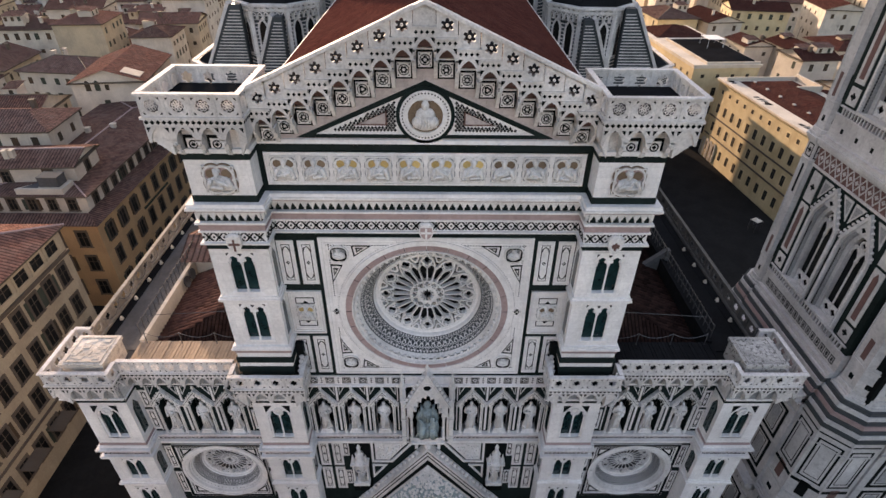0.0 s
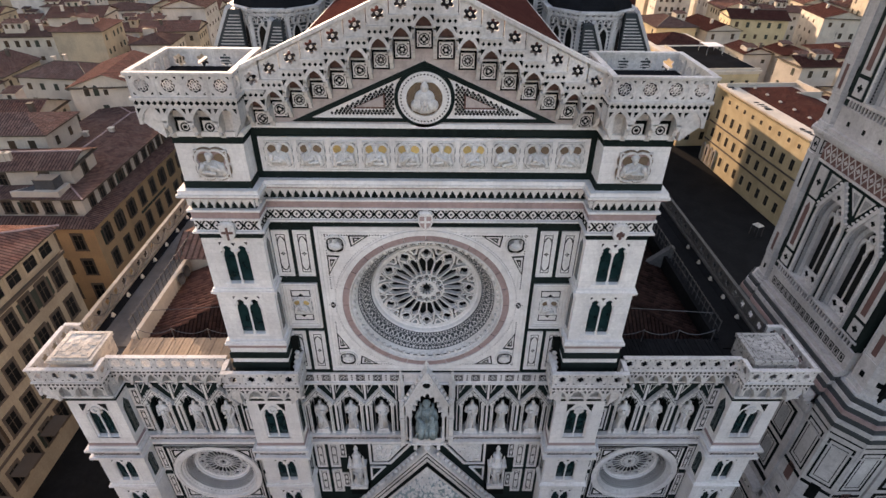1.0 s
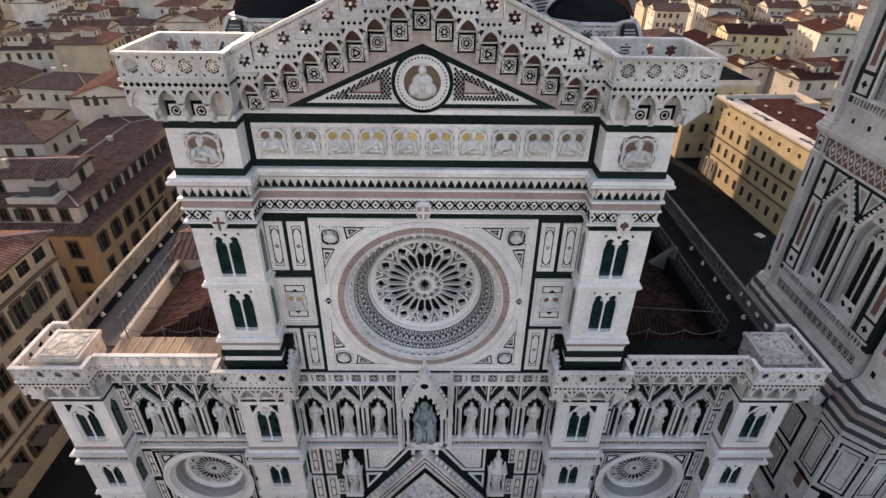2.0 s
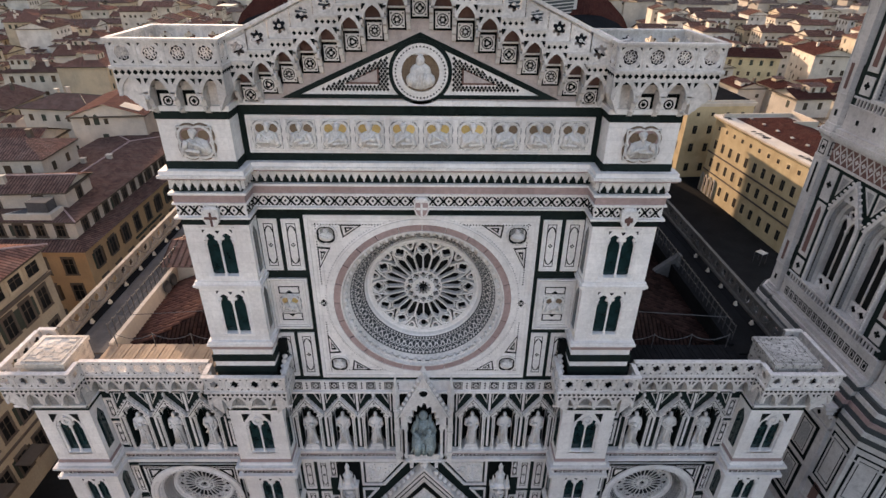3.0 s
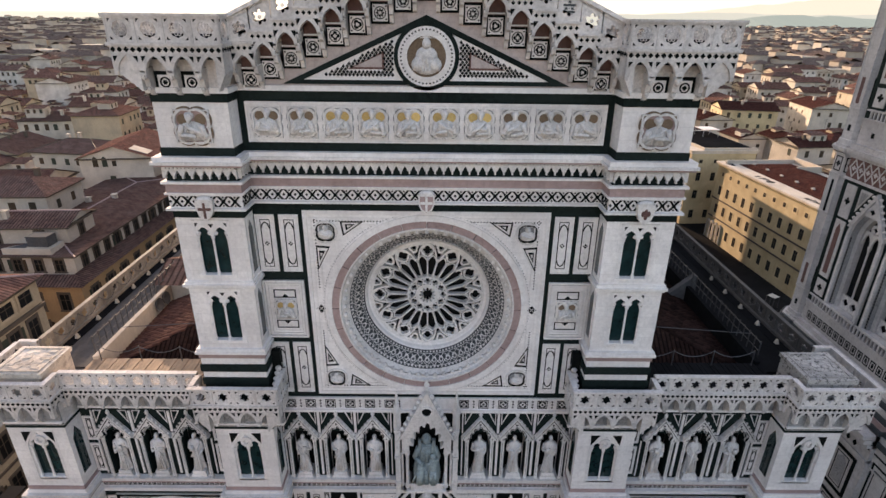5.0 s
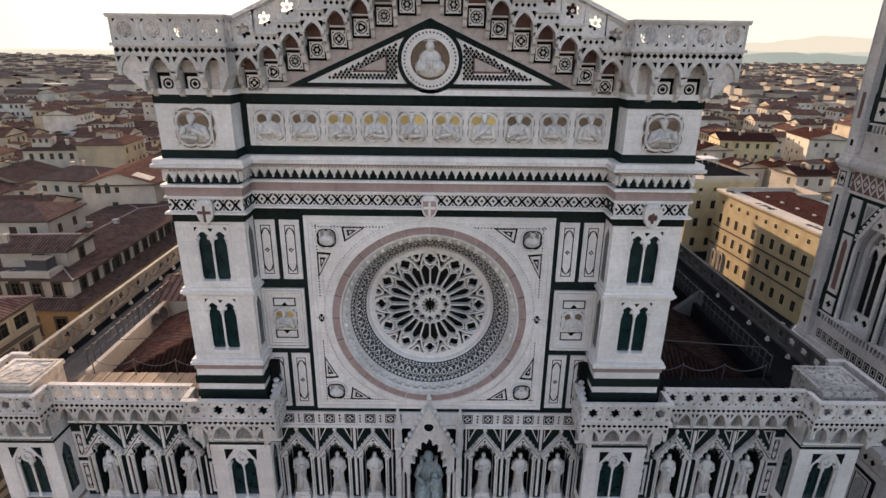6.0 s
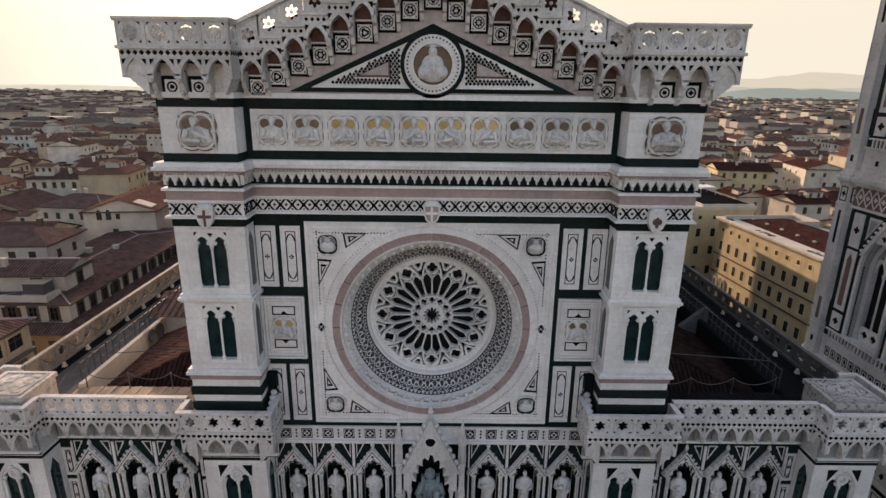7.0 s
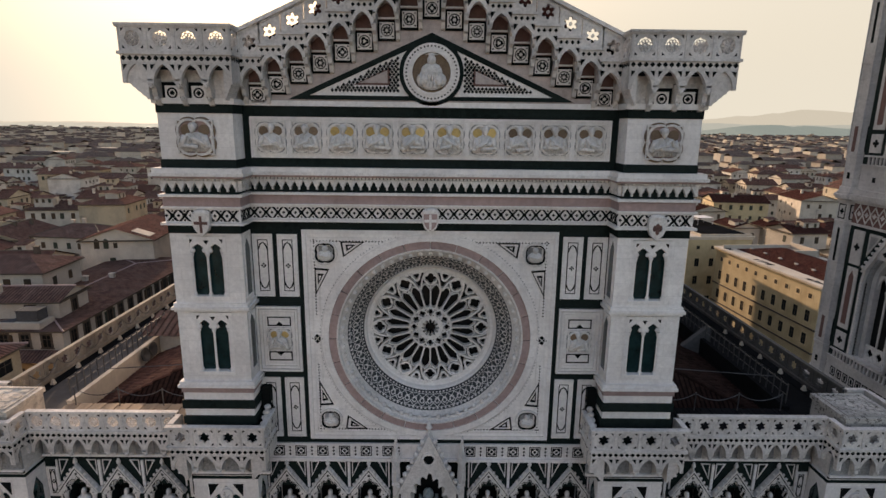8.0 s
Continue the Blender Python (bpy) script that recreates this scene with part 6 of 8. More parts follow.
for sx in (-1, 1):
    pts = [(sx * 3.78, 20.15), (sx * 0.85, 20.15), (sx * 2.4, 17.9), (sx * 3.78, 17.9)]
    ps = part("spandrel_panel", Shape().ring(pts, [(sx * 3.64, 20.02), (sx * 1.12, 20.02), (sx * 2.5, 18.04), (sx * 3.64, 18.04)], -0.05, 0.1), WHITE, church, "four-sided carved panel beside the portal gable")
    rl = Shape().prism([(sx * 3.52, 19.9), (sx * 1.4, 19.9), (sx * 2.58, 18.16), (sx * 3.52, 18.16)], 0.0, 0.1)
    for k in range(46):
        z = rr.uniform(18.3, 19.75)
        rl.ball((sx * rr.uniform(1.5 + (19.9 - z) * 0.68, 3.4), 0.0, z), (rr.uniform(0.06, 0.14), 0.12, rr.uniform(0.06, 0.16)), 6, 4)
    part("spandrel_triangle", Shape().ring([(sx * 3.78, 17.6), (sx * 2.75, 17.6), (sx * 3.78, 16.1)], [(sx * 3.66, 17.48), (sx * 2.98, 17.48), (sx * 3.66, 16.45)], -0.05, 0.1), WHITE, ps)
    part("panel_relief", rl, CARVED, ps)
    # small canopied figure
    x = sx * 4.55
    part("canopy_back", Shape().box(x - 0.68, x + 0.68, -0.03, 0.1, 14.5, 20.2), INLAY, church, "dark back of a small niche")
    cn = Shape().box(x - 0.52, x - 0.4, -0.5, 0.1, 16.4, 18.3).box(x + 0.4, x + 0.52, -0.5, 0.1, 16.4, 18.3).box(x - 0.6, x + 0.6, -0.6, 0.1, 18.25, 18.4)
    cn.lathe(x, -0.25, [(0.5, 18.4), (0.4, 18.55), (0.3, 18.6), (0.26, 19.1), (0.32, 19.15), (0.14, 19.3), (0.1, 19.75), (0.16, 19.8), (0.03, 20.15)], 6)
    for dx in (-0.42, 0.42):
        cn.lathe(x + dx, -0.4, [(0.1, 18.4), (0.08, 18.9), (0.02, 19.3)], 4)
    cn.box(x - 0.55, x + 0.55, -0.55, 0.1, 15.9, 16.2)
    part("canopy", cn, CARVED, church, "pointed canopy over a small niche")
    st = part("statue", statue(300 + sx, 1.9), CARVED, None, m=at(x, -0.22, 16.2), smooth=True)
    tagged(st, "small weathered marble statue under a pointed canopy", "statue", "statues in the niches")

# -- nave, aisles and terraces behind the front --
pieces("nave_wall", [(min(sx * 8.6, sx * 9.3), max(sx * 8.6, sx * 9.3), 2.4, 64, 20, 40.1) for sx in (-1, 1)], WHITE, church)
pieces("aisle_wall", [(min(sx * 19.7, sx * 20.08), max(sx * 19.7, sx * 20.08), 2.45, 62, GROUND, 27.1) for sx in (-1, 1)], WHITE, church)
rf = Shape()
for sx in (-1, 1):
    slope_face(rf, [(sx * 9.9, 0.9, 39.95), (sx * 9.9, 64, 39.95), (0, 64, 44.75), (0, 0.9, 44.75)], (0, 1, 0))

rf = part("nave_roof", rf, NAVE_ROOF, church, "red-brown tiled nave roof")
pieces("nave_eave", [(-10.0, -9.3, 2.1, 64, 39.7, 39.93), (9.3, 10.0, 2.1, 64, 39.7, 39.93)], WORN, church)
for sx in (-1, 1):
    a_ = Shape()
    slope_face(a_, [(sx * 17.45, 2.2, 26.0), (sx * 17.45, 62, 26.0), (sx * 9.3, 62, 29.4), (sx * 9.3, 5.95, 29.4)], (0, 1, 0))
    slope_face(a_, [(sx * 17.45, 2.2, 26.0), (sx * 9.3, 5.95, 29.4), (sx * 9.3, 2.2, 26.6)], (1, 0, 0))
    part("aisle_roof", a_, ROOF_SHADED, church, "old terracotta tiled aisle roof")
    x0, x1 = sorted((sx * 17.45, sx * 20.1))
    # right side takes near-black LEAD, left paler stuff: its shade put into colour
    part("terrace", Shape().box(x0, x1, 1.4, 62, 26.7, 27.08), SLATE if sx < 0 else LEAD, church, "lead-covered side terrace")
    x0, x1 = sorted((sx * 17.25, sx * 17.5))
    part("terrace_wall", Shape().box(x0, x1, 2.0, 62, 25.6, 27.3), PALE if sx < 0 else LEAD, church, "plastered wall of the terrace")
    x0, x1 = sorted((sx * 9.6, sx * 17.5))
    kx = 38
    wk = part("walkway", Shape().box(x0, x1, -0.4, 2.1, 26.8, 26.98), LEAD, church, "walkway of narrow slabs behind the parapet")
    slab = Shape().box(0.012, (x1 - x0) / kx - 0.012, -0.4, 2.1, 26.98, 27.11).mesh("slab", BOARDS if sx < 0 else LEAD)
    for i in range(kx):
        place("slab", slab, wk, at(x0 + (x1 - x0) * i / kx, 0, 0.012 * (i % 3)))
    x0, x1 = sorted((sx * 17.5, sx * 20.98))
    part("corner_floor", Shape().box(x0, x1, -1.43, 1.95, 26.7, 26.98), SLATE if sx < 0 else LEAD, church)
    # cross walls on the aisle roof, with tiled copings
    for y in (31.0, 49.0):
        cw = Shape().prism([(sx * 9.3, 29.0), (sx * 17.3, 25.8), (sx * 17.3, 27.4), (sx * 9.3, 31.6)], y, y + 1.2, back=True)
        c = part("cross_wall", cw, PALE if sx < 0 else WHITE, church, "pale sloping cross wall on the aisle roof")
        cp = Shape()
        slope_face(cp, [(sx * 17.5, y - 0.3, 27.45), (sx * 17.5, y + 0.6, 27.85), (sx * 9.3, y + 0.6, 32.2), (sx * 9.3, y - 0.3, 31.75)], (1, 0, -0.5))
        slope_face(cp, [(sx * 17.5, y + 1.5, 27.45), (sx * 17.5, y + 0.6, 27.85), (sx * 9.3, y + 0.6, 32.2), (sx * 9.3, y + 1.5, 31.75)], (1, 0, -0.5))
        part("tile_coping", cp, ROOF_OLD, c)
    # a small tiled hut on the roof, and a fin against the terrace wall
    if sx < 0:
        hut = part("stair_hut", Shape().box(-17.2, -13.2, 10.2, 14.0, 26.0, 27.5), PALE, church, "small pale stair hut with a tiled roof")
        hr, *_ = roof_shape(-17.6, -13.0, 10.2, 14.0, 27.5, 0.35, "gable", 0.5)
        part("hut_roof", hr, ROOF_OLD, hut, "tiled roof")
    else:
        # pale fin drawn in SLATE: the shade it stands in is its colour
        part("roof_fin", Shape().prism([(15.6, 26.2), (17.9, 25.9), (17.9, 28.0), (17.7, 28.05)], 10.7, 11.1, back=True), SLATE, church, "pale triangular wall on the aisle roof, greyed for its shade")
    # barrel tiles: the nearest one by one
    half = [(math.cos(math.pi * k / 5) * 0.125, math.sin(math.pi * k / 5) * 0.14) for k in range(6)]
    ang = math.atan2(3.4, 8.15)
    tile = Shape()
    n_ = len(half)
    tile.put_in([(0.0, a_, b_ + 0.03) for a_, b_ in half] + [(0.48, a_ * 0.8, b_ * 0.8 + 0.005) for a_, b_ in half] + [(0.0, a_ * 0.8, b_ * 0.75 + 0.03) for a_, b_ in half],
                [(k, k + 1, k + 1 + n_, k + n_) for k in range(n_ - 1)] + [(k + 1, k, k + 2 * n_, k + 1 + 2 * n_) for k in range(n_ - 1)])
    tm = tile.mesh("tile", TILE if sx < 0 else TILE_SHADED)
    roof_ob = [o for o in church.children if o.name.startswith("aisle_roof")][-1]
    rest = Shape()
    rr = random.Random(40 + sx)
    for j in range(58):
        y = 2.4 + 0.335 * j
        if 10.0 < y < 14.4 and sx < 0:
            continue
        for i in range(20):
            d = i * 0.43
            if y < 2.3 + d * math.cos(ang) * 0.46:
                continue
            m = Matrix.Translation((sx * (17.42 - d * math.cos(ang)), y + rr.uniform(-0.015, 0.015), 26.03 + d * math.sin(ang) + rr.uniform(0, 0.015)))
            m = m @ Matrix.Rotation(0 if sx < 0 else math.pi, 4, "Z") @ Matrix.Rotation(-ang, 4, "Y") @ Matrix.Rotation(rr.uniform(-0.04, 0.04), 4, "Z")
            if j < 15:
                place("tile", tm, roof_ob, m)
            else:
                rest.join(tile, m)
    me_ = bpy.data.meshes.new("tile_rest")
    me_.from_pydata(rest.v, [], rest.f)
    me_.materials.append(TILE if sx < 0 else TILE_SHADED)
    tagged(place("tile_rest", me_, roof_ob), "barrel tiles farther along", kind="stuff")
    # terrace railing of iron rods with a rope of small lamps
    rail = Shape()
    for i in range(60):
        y = 2.4 + i * 0.55
        rail.rod((sx * 17.55, y, 27.25), (sx * 17.55, y, 28.3), 0.032, 5)
    rail.rod((sx * 17.55, 2.4, 28.2), (sx * 17.55, 35, 28.2), 0.03, 5).rod((sx * 17.55, 2.4, 27.7), (sx * 17.55, 35, 27.7), 0.018, 5)
    for i in range(16):
        y = 3 + i * 2.0
        prev = None
        for k in range(9):
            u = k / 8
            p = (sx * 19.9, y + 2.0 * u, 28.1 - 0.62 * (1 - (2 * u - 1) ** 2))
            if prev:
                rail.rod(prev, p, 0.022, 4)
            prev = p
    rl_ = part("railing", rail, IRON, church, "thin iron terrace railing with hanging cable")
    lamp = Shape().put_in([(-0.1, -0.12, 0), (0.1, -0.12, 0), (0.1, 0.12, 0), (-0.1, 0.12, 0), (-0.04, -0.05, 0.28), (0.04, -0.05, 0.28), (0.04, 0.05, 0.28), (-0.04, 0.05, 0.28)],
                          [(0, 1, 5, 4), (1, 2, 6, 5), (2, 3, 7, 6), (3, 0, 4, 7), (4, 5, 6, 7), (3, 2, 1, 0)]).mesh("floodlight", PALE)
    for i in range(14 if sx < 0 else 5):
        place("floodlight", lamp, rl_, at(sx * 19.57, 4.05 + i * 2.0, 27.1), "small white floodlight")
    # rope on posts along the front walkway
    rope = Shape()
    for i in range(4):
        x = sx * (10.7 + i * 2.1)
        rope.rod((x, 1.9, 27.1), (x, 1.9, 28.05), 0.03, 5)
        prev = None
        for k in range(9):
            u = k / 8
            p = (x + sx * 2.1 * u, 1.9, 28.0 - 0.35 * (1 - (2 * u - 1) ** 2))
            if prev and i < 3:
                rope.rod(prev, p, 0.02, 4)
            prev = p
    rope.rod((sx * 10.3, 3.0, 28.9), (sx * 17.3, 3.0, 28.4), 0.02, 4)
    part("rope_barrier", rope, IRON, church, "thin posts with slack ropes")
dish = Shape().lathe(0, 0, [(0.02, 0), (0.22, 0.03), (0.36, 0.1), (0.42, 0.2), (0.38, 0.18), (0.02, 0.05)], 16)
for y in (8.2, 9.1):
    part("wall_lamp", dish, IRON, church, "round dish on the terrace wall", Matrix.Translation((-17.2, y, 26.9)) @ pose(0, 0, 0, 0, 80, 0))

# -- crossing with its side chapels, far behind --
def chapel(cx, cy, r, z_eave, z_top, lbl, roof_mat=None, zw=None):
    sh = Shape()
    n = 8
    pts = [(cx + r * math.cos(math.pi / 8 + 2 * math.pi * i / n), cy + r * math.sin(math.pi / 8 + 2 * math.pi * i / n)) for i in range(n)]
    sh.prism_z(pts, GROUND, z_eave)
    b = part("chapel", sh, STRIPED, church, lbl)
    zw = zw or z_eave
    dk, wh = Shape(), Shape()
    for i in range(n):
        p, q = Vector(pts[i]), Vector(pts[(i + 1) % n])
        d = (q - p)
        ln = d.length
        nrm = Vector((d.y, -d.x)).normalized()
        turn = math.atan2(d.y, d.x)
        m = Matrix.Translation((p.x, p.y, 0)) @ Matrix.Rotation(turn, 4, "Z")
        loc = Shape()
        for k in range(int(z_eave // 0.6)):
            loc.box(0.3, ln - 0.3, -0.04, 0.1, k * 0.6, k * 0.6 + 0.17)
        dk.join(loc, m)
        loc = Shape()
        for f in (0.28, 0.72):
            x = ln * f
            w = ln * 0.16
            loc.ring([(x - w, zw - 8)] + pointed(x - w, x + w, zw - 4, zw - 2, 6) + [(x + w, zw - 8)],
                     [(x - w * 0.7, zw - 7.8)] + pointed(x - w * 0.7, x + w * 0.7, zw - 4, zw - 2.5, 6) + [(x + w * 0.7, zw - 7.8)], -0.25, 0.1)
        loc.box(-0.3, ln + 0.3, -0.5, 0.2, z_eave - 1.0, z_eave - 0.6).box(-0.3, ln + 0.3, -0.7, 0.2, z_eave - 0.3, z_eave + 0.1)
        nb = max(1, int(ln / 0.9))
        for k in range(nb):
            xa, xb = ln * k / nb, ln * (k + 1) / nb
            loc.box(xa + 0.25, xb - 0.25, -0.55, 0.1, z_eave - 0.6, z_eave - 0.3)
            loc.ring([(xa + 0.05, z_eave - 2.3)] + pointed(xa + 0.05, xb - 0.05, z_eave - 1.7, z_eave - 1.05, 4) + [(xb - 0.05, z_eave - 2.3)],
                     [(xa + 0.2, z_eave - 2.3)] + pointed(xa + 0.2, xb - 0.2, z_eave - 1.7, z_eave - 1.25, 4) + [(xb - 0.2, z_eave - 2.3)], -0.45, 0.05)
        loc.box(-0.3, 0.3, -0.35, 0.3, GROUND, z_eave)
        wh.join(loc, m)
        loc = Shape()
        for f in (0.28, 0.72):
            x = ln * f
            w = ln * 0.11
            part("chapel_window", Shape().prism([(x - w, zw - 7.8), (x + w, zw - 7.8)] + pointed(x - w, x + w, zw - 4, zw - 2.5, 6)[::-1], -0.08, 0.1), VOID, b, m=m)
    part("marble_stripe", dk, WORN, b, "thin white marble stripes")
    tagged(part("arcade", wh, WORN, b, "white blind arcade and cornice"), kind="stuff")
    dm = Shape()
    prof = [(1.0, 0.0), (0.96, 0.25), (0.85, 0.5), (0.66, 0.74), (0.4, 0.92), (0.06, 1.0)]
    for k in range(len(prof) - 1):
        for i in range(n):
            t0, t1 = math.pi / 8 + 2 * math.pi * i / n, math.pi / 8 + 2 * math.pi * (i + 1) / n
            (r0, h0), (r1, h1) = prof[k], prof[k + 1]
            q = [(cx + r * 0.97 * rr_ * math.cos(t), cy + r * 0.97 * rr_ * math.sin(t), z_eave + (z_top - z_eave) * hh_) for rr_, hh_, t in ((r0, h0, t0), (r0, h0, t1), (r1, h1, t1), (r1, h1, t0))]
            slope_face(dm, q, (-math.sin((t0 + t1) / 2), math.cos((t0 + t1) / 2), 0))
    part("chapel_roof", dm, roof_mat or NAVE_ROOF, b, "domed roof")


chapel(0, 107, 30.5, 50, 92, "octagonal marble drum with the tiled dome", zw=37)
for sx in (-1, 1):
    # low ring added out of sight, sized to shade the palace and street
    chapel(sx * 27, 106, 26, 17.5, 20.5, "low ring of striped marble chapels added to shade the street", LEAD)
    chapel(sx * 27, 106, 17, 28, 40, "striped marble side chapel with a tiled half dome")
    chapel(sx * 27, 80, 7.6, 33, 36.5, "striped marble chapel beside the crossing", LEAD)
    for x0, x1, x2, zt, y in ((31.5, 33.2, 38.6, 33, 72.6), (24.6, 26.0, 29.6, 31.5, 71.0)):
        bt = part("sloping_buttress", Shape().prism([(sx * x0, 8), (sx * x2, 8), (sx * x2, 22.5), (sx * x1, zt), (sx * x0, zt)], y, y + 1.6, back=True), STRIPED, church, "striped sloping buttress")
        st_ = Shape()
        for k in range(38):
            z = 14 + k * 0.5
            xr = x2 - 0.3 if z < 22 else x1 + (x2 - x1) * (zt - z) / (zt - 22.5) - 0.5
            if z < zt - 0.6:
                st_.box(min(sx * (x0 + 0.1), sx * xr), max(sx * (x0 + 0.1), sx * xr), y - 0.05, y + 0.1, z, z + 0.16)
        part("marble_stripe", st_, WORN, bt)
        part("sloping_coping", Shape().prism([(sx * x2, 22.5), (sx * (x2 + 0.5), 22.5), (sx * (x1 + 0.3), zt + 0.5), (sx * x1, zt)], y - 0.3, y + 1.9, back=True), WORN, bt)
chapel(0, 137, 17.5, 28, 40, "striped marble end chapel")

# ---- the bell tower ----
tower = thing("bell_tower", "square bell tower of white, pink and green marble beside the cathedral", "bell tower")
TX, TY0, TY1 = 26.3, -1.6, 14.4          # its near face, and its width along y
TW = TY1 - TY0
TXB = TX + TW - 2.6
core = Shape().box(TX + 0.7, TXB + 1.3, TY0 + 1.3, TY1 - 1.3, GROUND, 62)
part("tower_core", core, INLAY, tower)
CORNERS = [(TX + 1.62, TY0 + 2.7, 1.55), (TX + 1.05, TY1 - 1.9, 1.12), (TXB + 0.55, TY0 + 2.7, 1.55), (TXB + 0.55, TY1 - 1.9, 1.12)]


def octagon(cx, cy, r):
    return [(cx + r * math.cos(math.pi / 8 + i * math.pi / 4), cy + r * math.sin(math.pi / 8 + i * math.pi / 4)) for i in range(8)]


STOREYS = [(GROUND, 12.0), (12.0, 24.0), (24.0, 36.4), (36.4, 50.0), (50.0, 62.0)]
FOOT = 0.95        # by how much the lower storeys stand out
for cx, cy, RB in CORNERS:
    bt = Shape().prism_z(octagon(cx, cy, RB), 22, 62).prism_z(octagon(cx, cy, RB + FOOT), GROUND, 22)
    b = part("corner_buttress", bt, TOWER, tower, "eight-sided corner buttress of white marble")
    ribs, slots, pinks = Shape(), Shape(), Shape()
    for z0, z1 in STOREYS:
        R_ = RB + (FOOT if z0 < 24 else 0.0)
        for dz, o, h in ((-1.75, 0.07, 0.12), (-0.42, 0.12, 0.12), (-0.22, 0.26, 0.16), (-0.06, 0.36, 0.14), (0.08, 0.2, 0.16), (0.24, 0.1, 0.3), (2.35, 0.06, 0.12), (8.0, 0.06, 0.12)):
            part("string_ring", Shape().prism_z(octagon(cx, cy, (R_ if z1 + dz < 22 else RB) + o), z1 + dz, z1 + dz + h), TOWER, b)
        for i in range(8):
            t = math.pi / 8 + i * math.pi / 4
            ribs.rod((cx + R_ * math.cos(t), cy + R_ * math.sin(t), z0 + 2.5), (cx + R_ * math.cos(t), cy + R_ * math.sin(t), z1 - 1.75), 0.055, 6)
            t = i * math.pi / 4
            m = Matrix.Translation((cx, cy, 0)) @ Matrix.Rotation(t + math.pi / 2, 4, "Z") @ Matrix.Translation((0, -R_ * math.cos(math.pi / 8), 0))
            k_ = R_ / 1.55
            slots.join(Shape().box(-0.16 * k_, 0.16 * k_, -0.012, 0.1, z0 + 1.05, z0 + 1.45), m)
            (slots if i % 2 else pinks).join(Shape().box(-0.19 * k_, 0.19 * k_, -0.012, 0.1, z0 + 2.75, z0 + 4.3), m)
            if z0 != 12.0:
                (pinks if i % 2 else slots).join(Shape().box(-0.1, 0.1, -0.012, 0.1, z1 - 4.4, z1 - 2.1), m)
            lz = Shape()
            if z0 == 12.0:
                h_ = R_ * math.sin(math.pi / 8)
                outline_frame(lz, -h_ * 0.78, h_ * 0.78, 16.6, 20.6, 0.13, -0.012, 0.05)
                outline_frame(lz, -h_ * 0.5, h_ * 0.5, 17.0, 20.2, 0.05, -0.012, 0.05)
                lz.box(-h_, h_, -0.012, 0.05, 21.0, 21.12).box(-h_, h_, -0.012, 0.05, 15.9, 16.2)
            else:
                outline_frame(lz, -0.3, 0.3, z1 - 1.5, z1 - 0.55, 0.07, -0.012, 0.05)
                lz.prism(lobed(0, z1 - 1.02, 0.19, 4, 0.5, 16), -0.012, 0.05)
            slots.join(lz, m)
    tagged(part("edge_rib", ribs, TOWER, b), kind="stuff")
    part("slot_inlay", slots, INLAY, b, "dark inlaid slots")
    part("pink_strip", pinks, ROSE_DARK, b)

FACE = (TY0 + 4.0, TY1 - 3.3)    # the flat of the face between the buttresses
FW = FACE[1] - FACE[0]


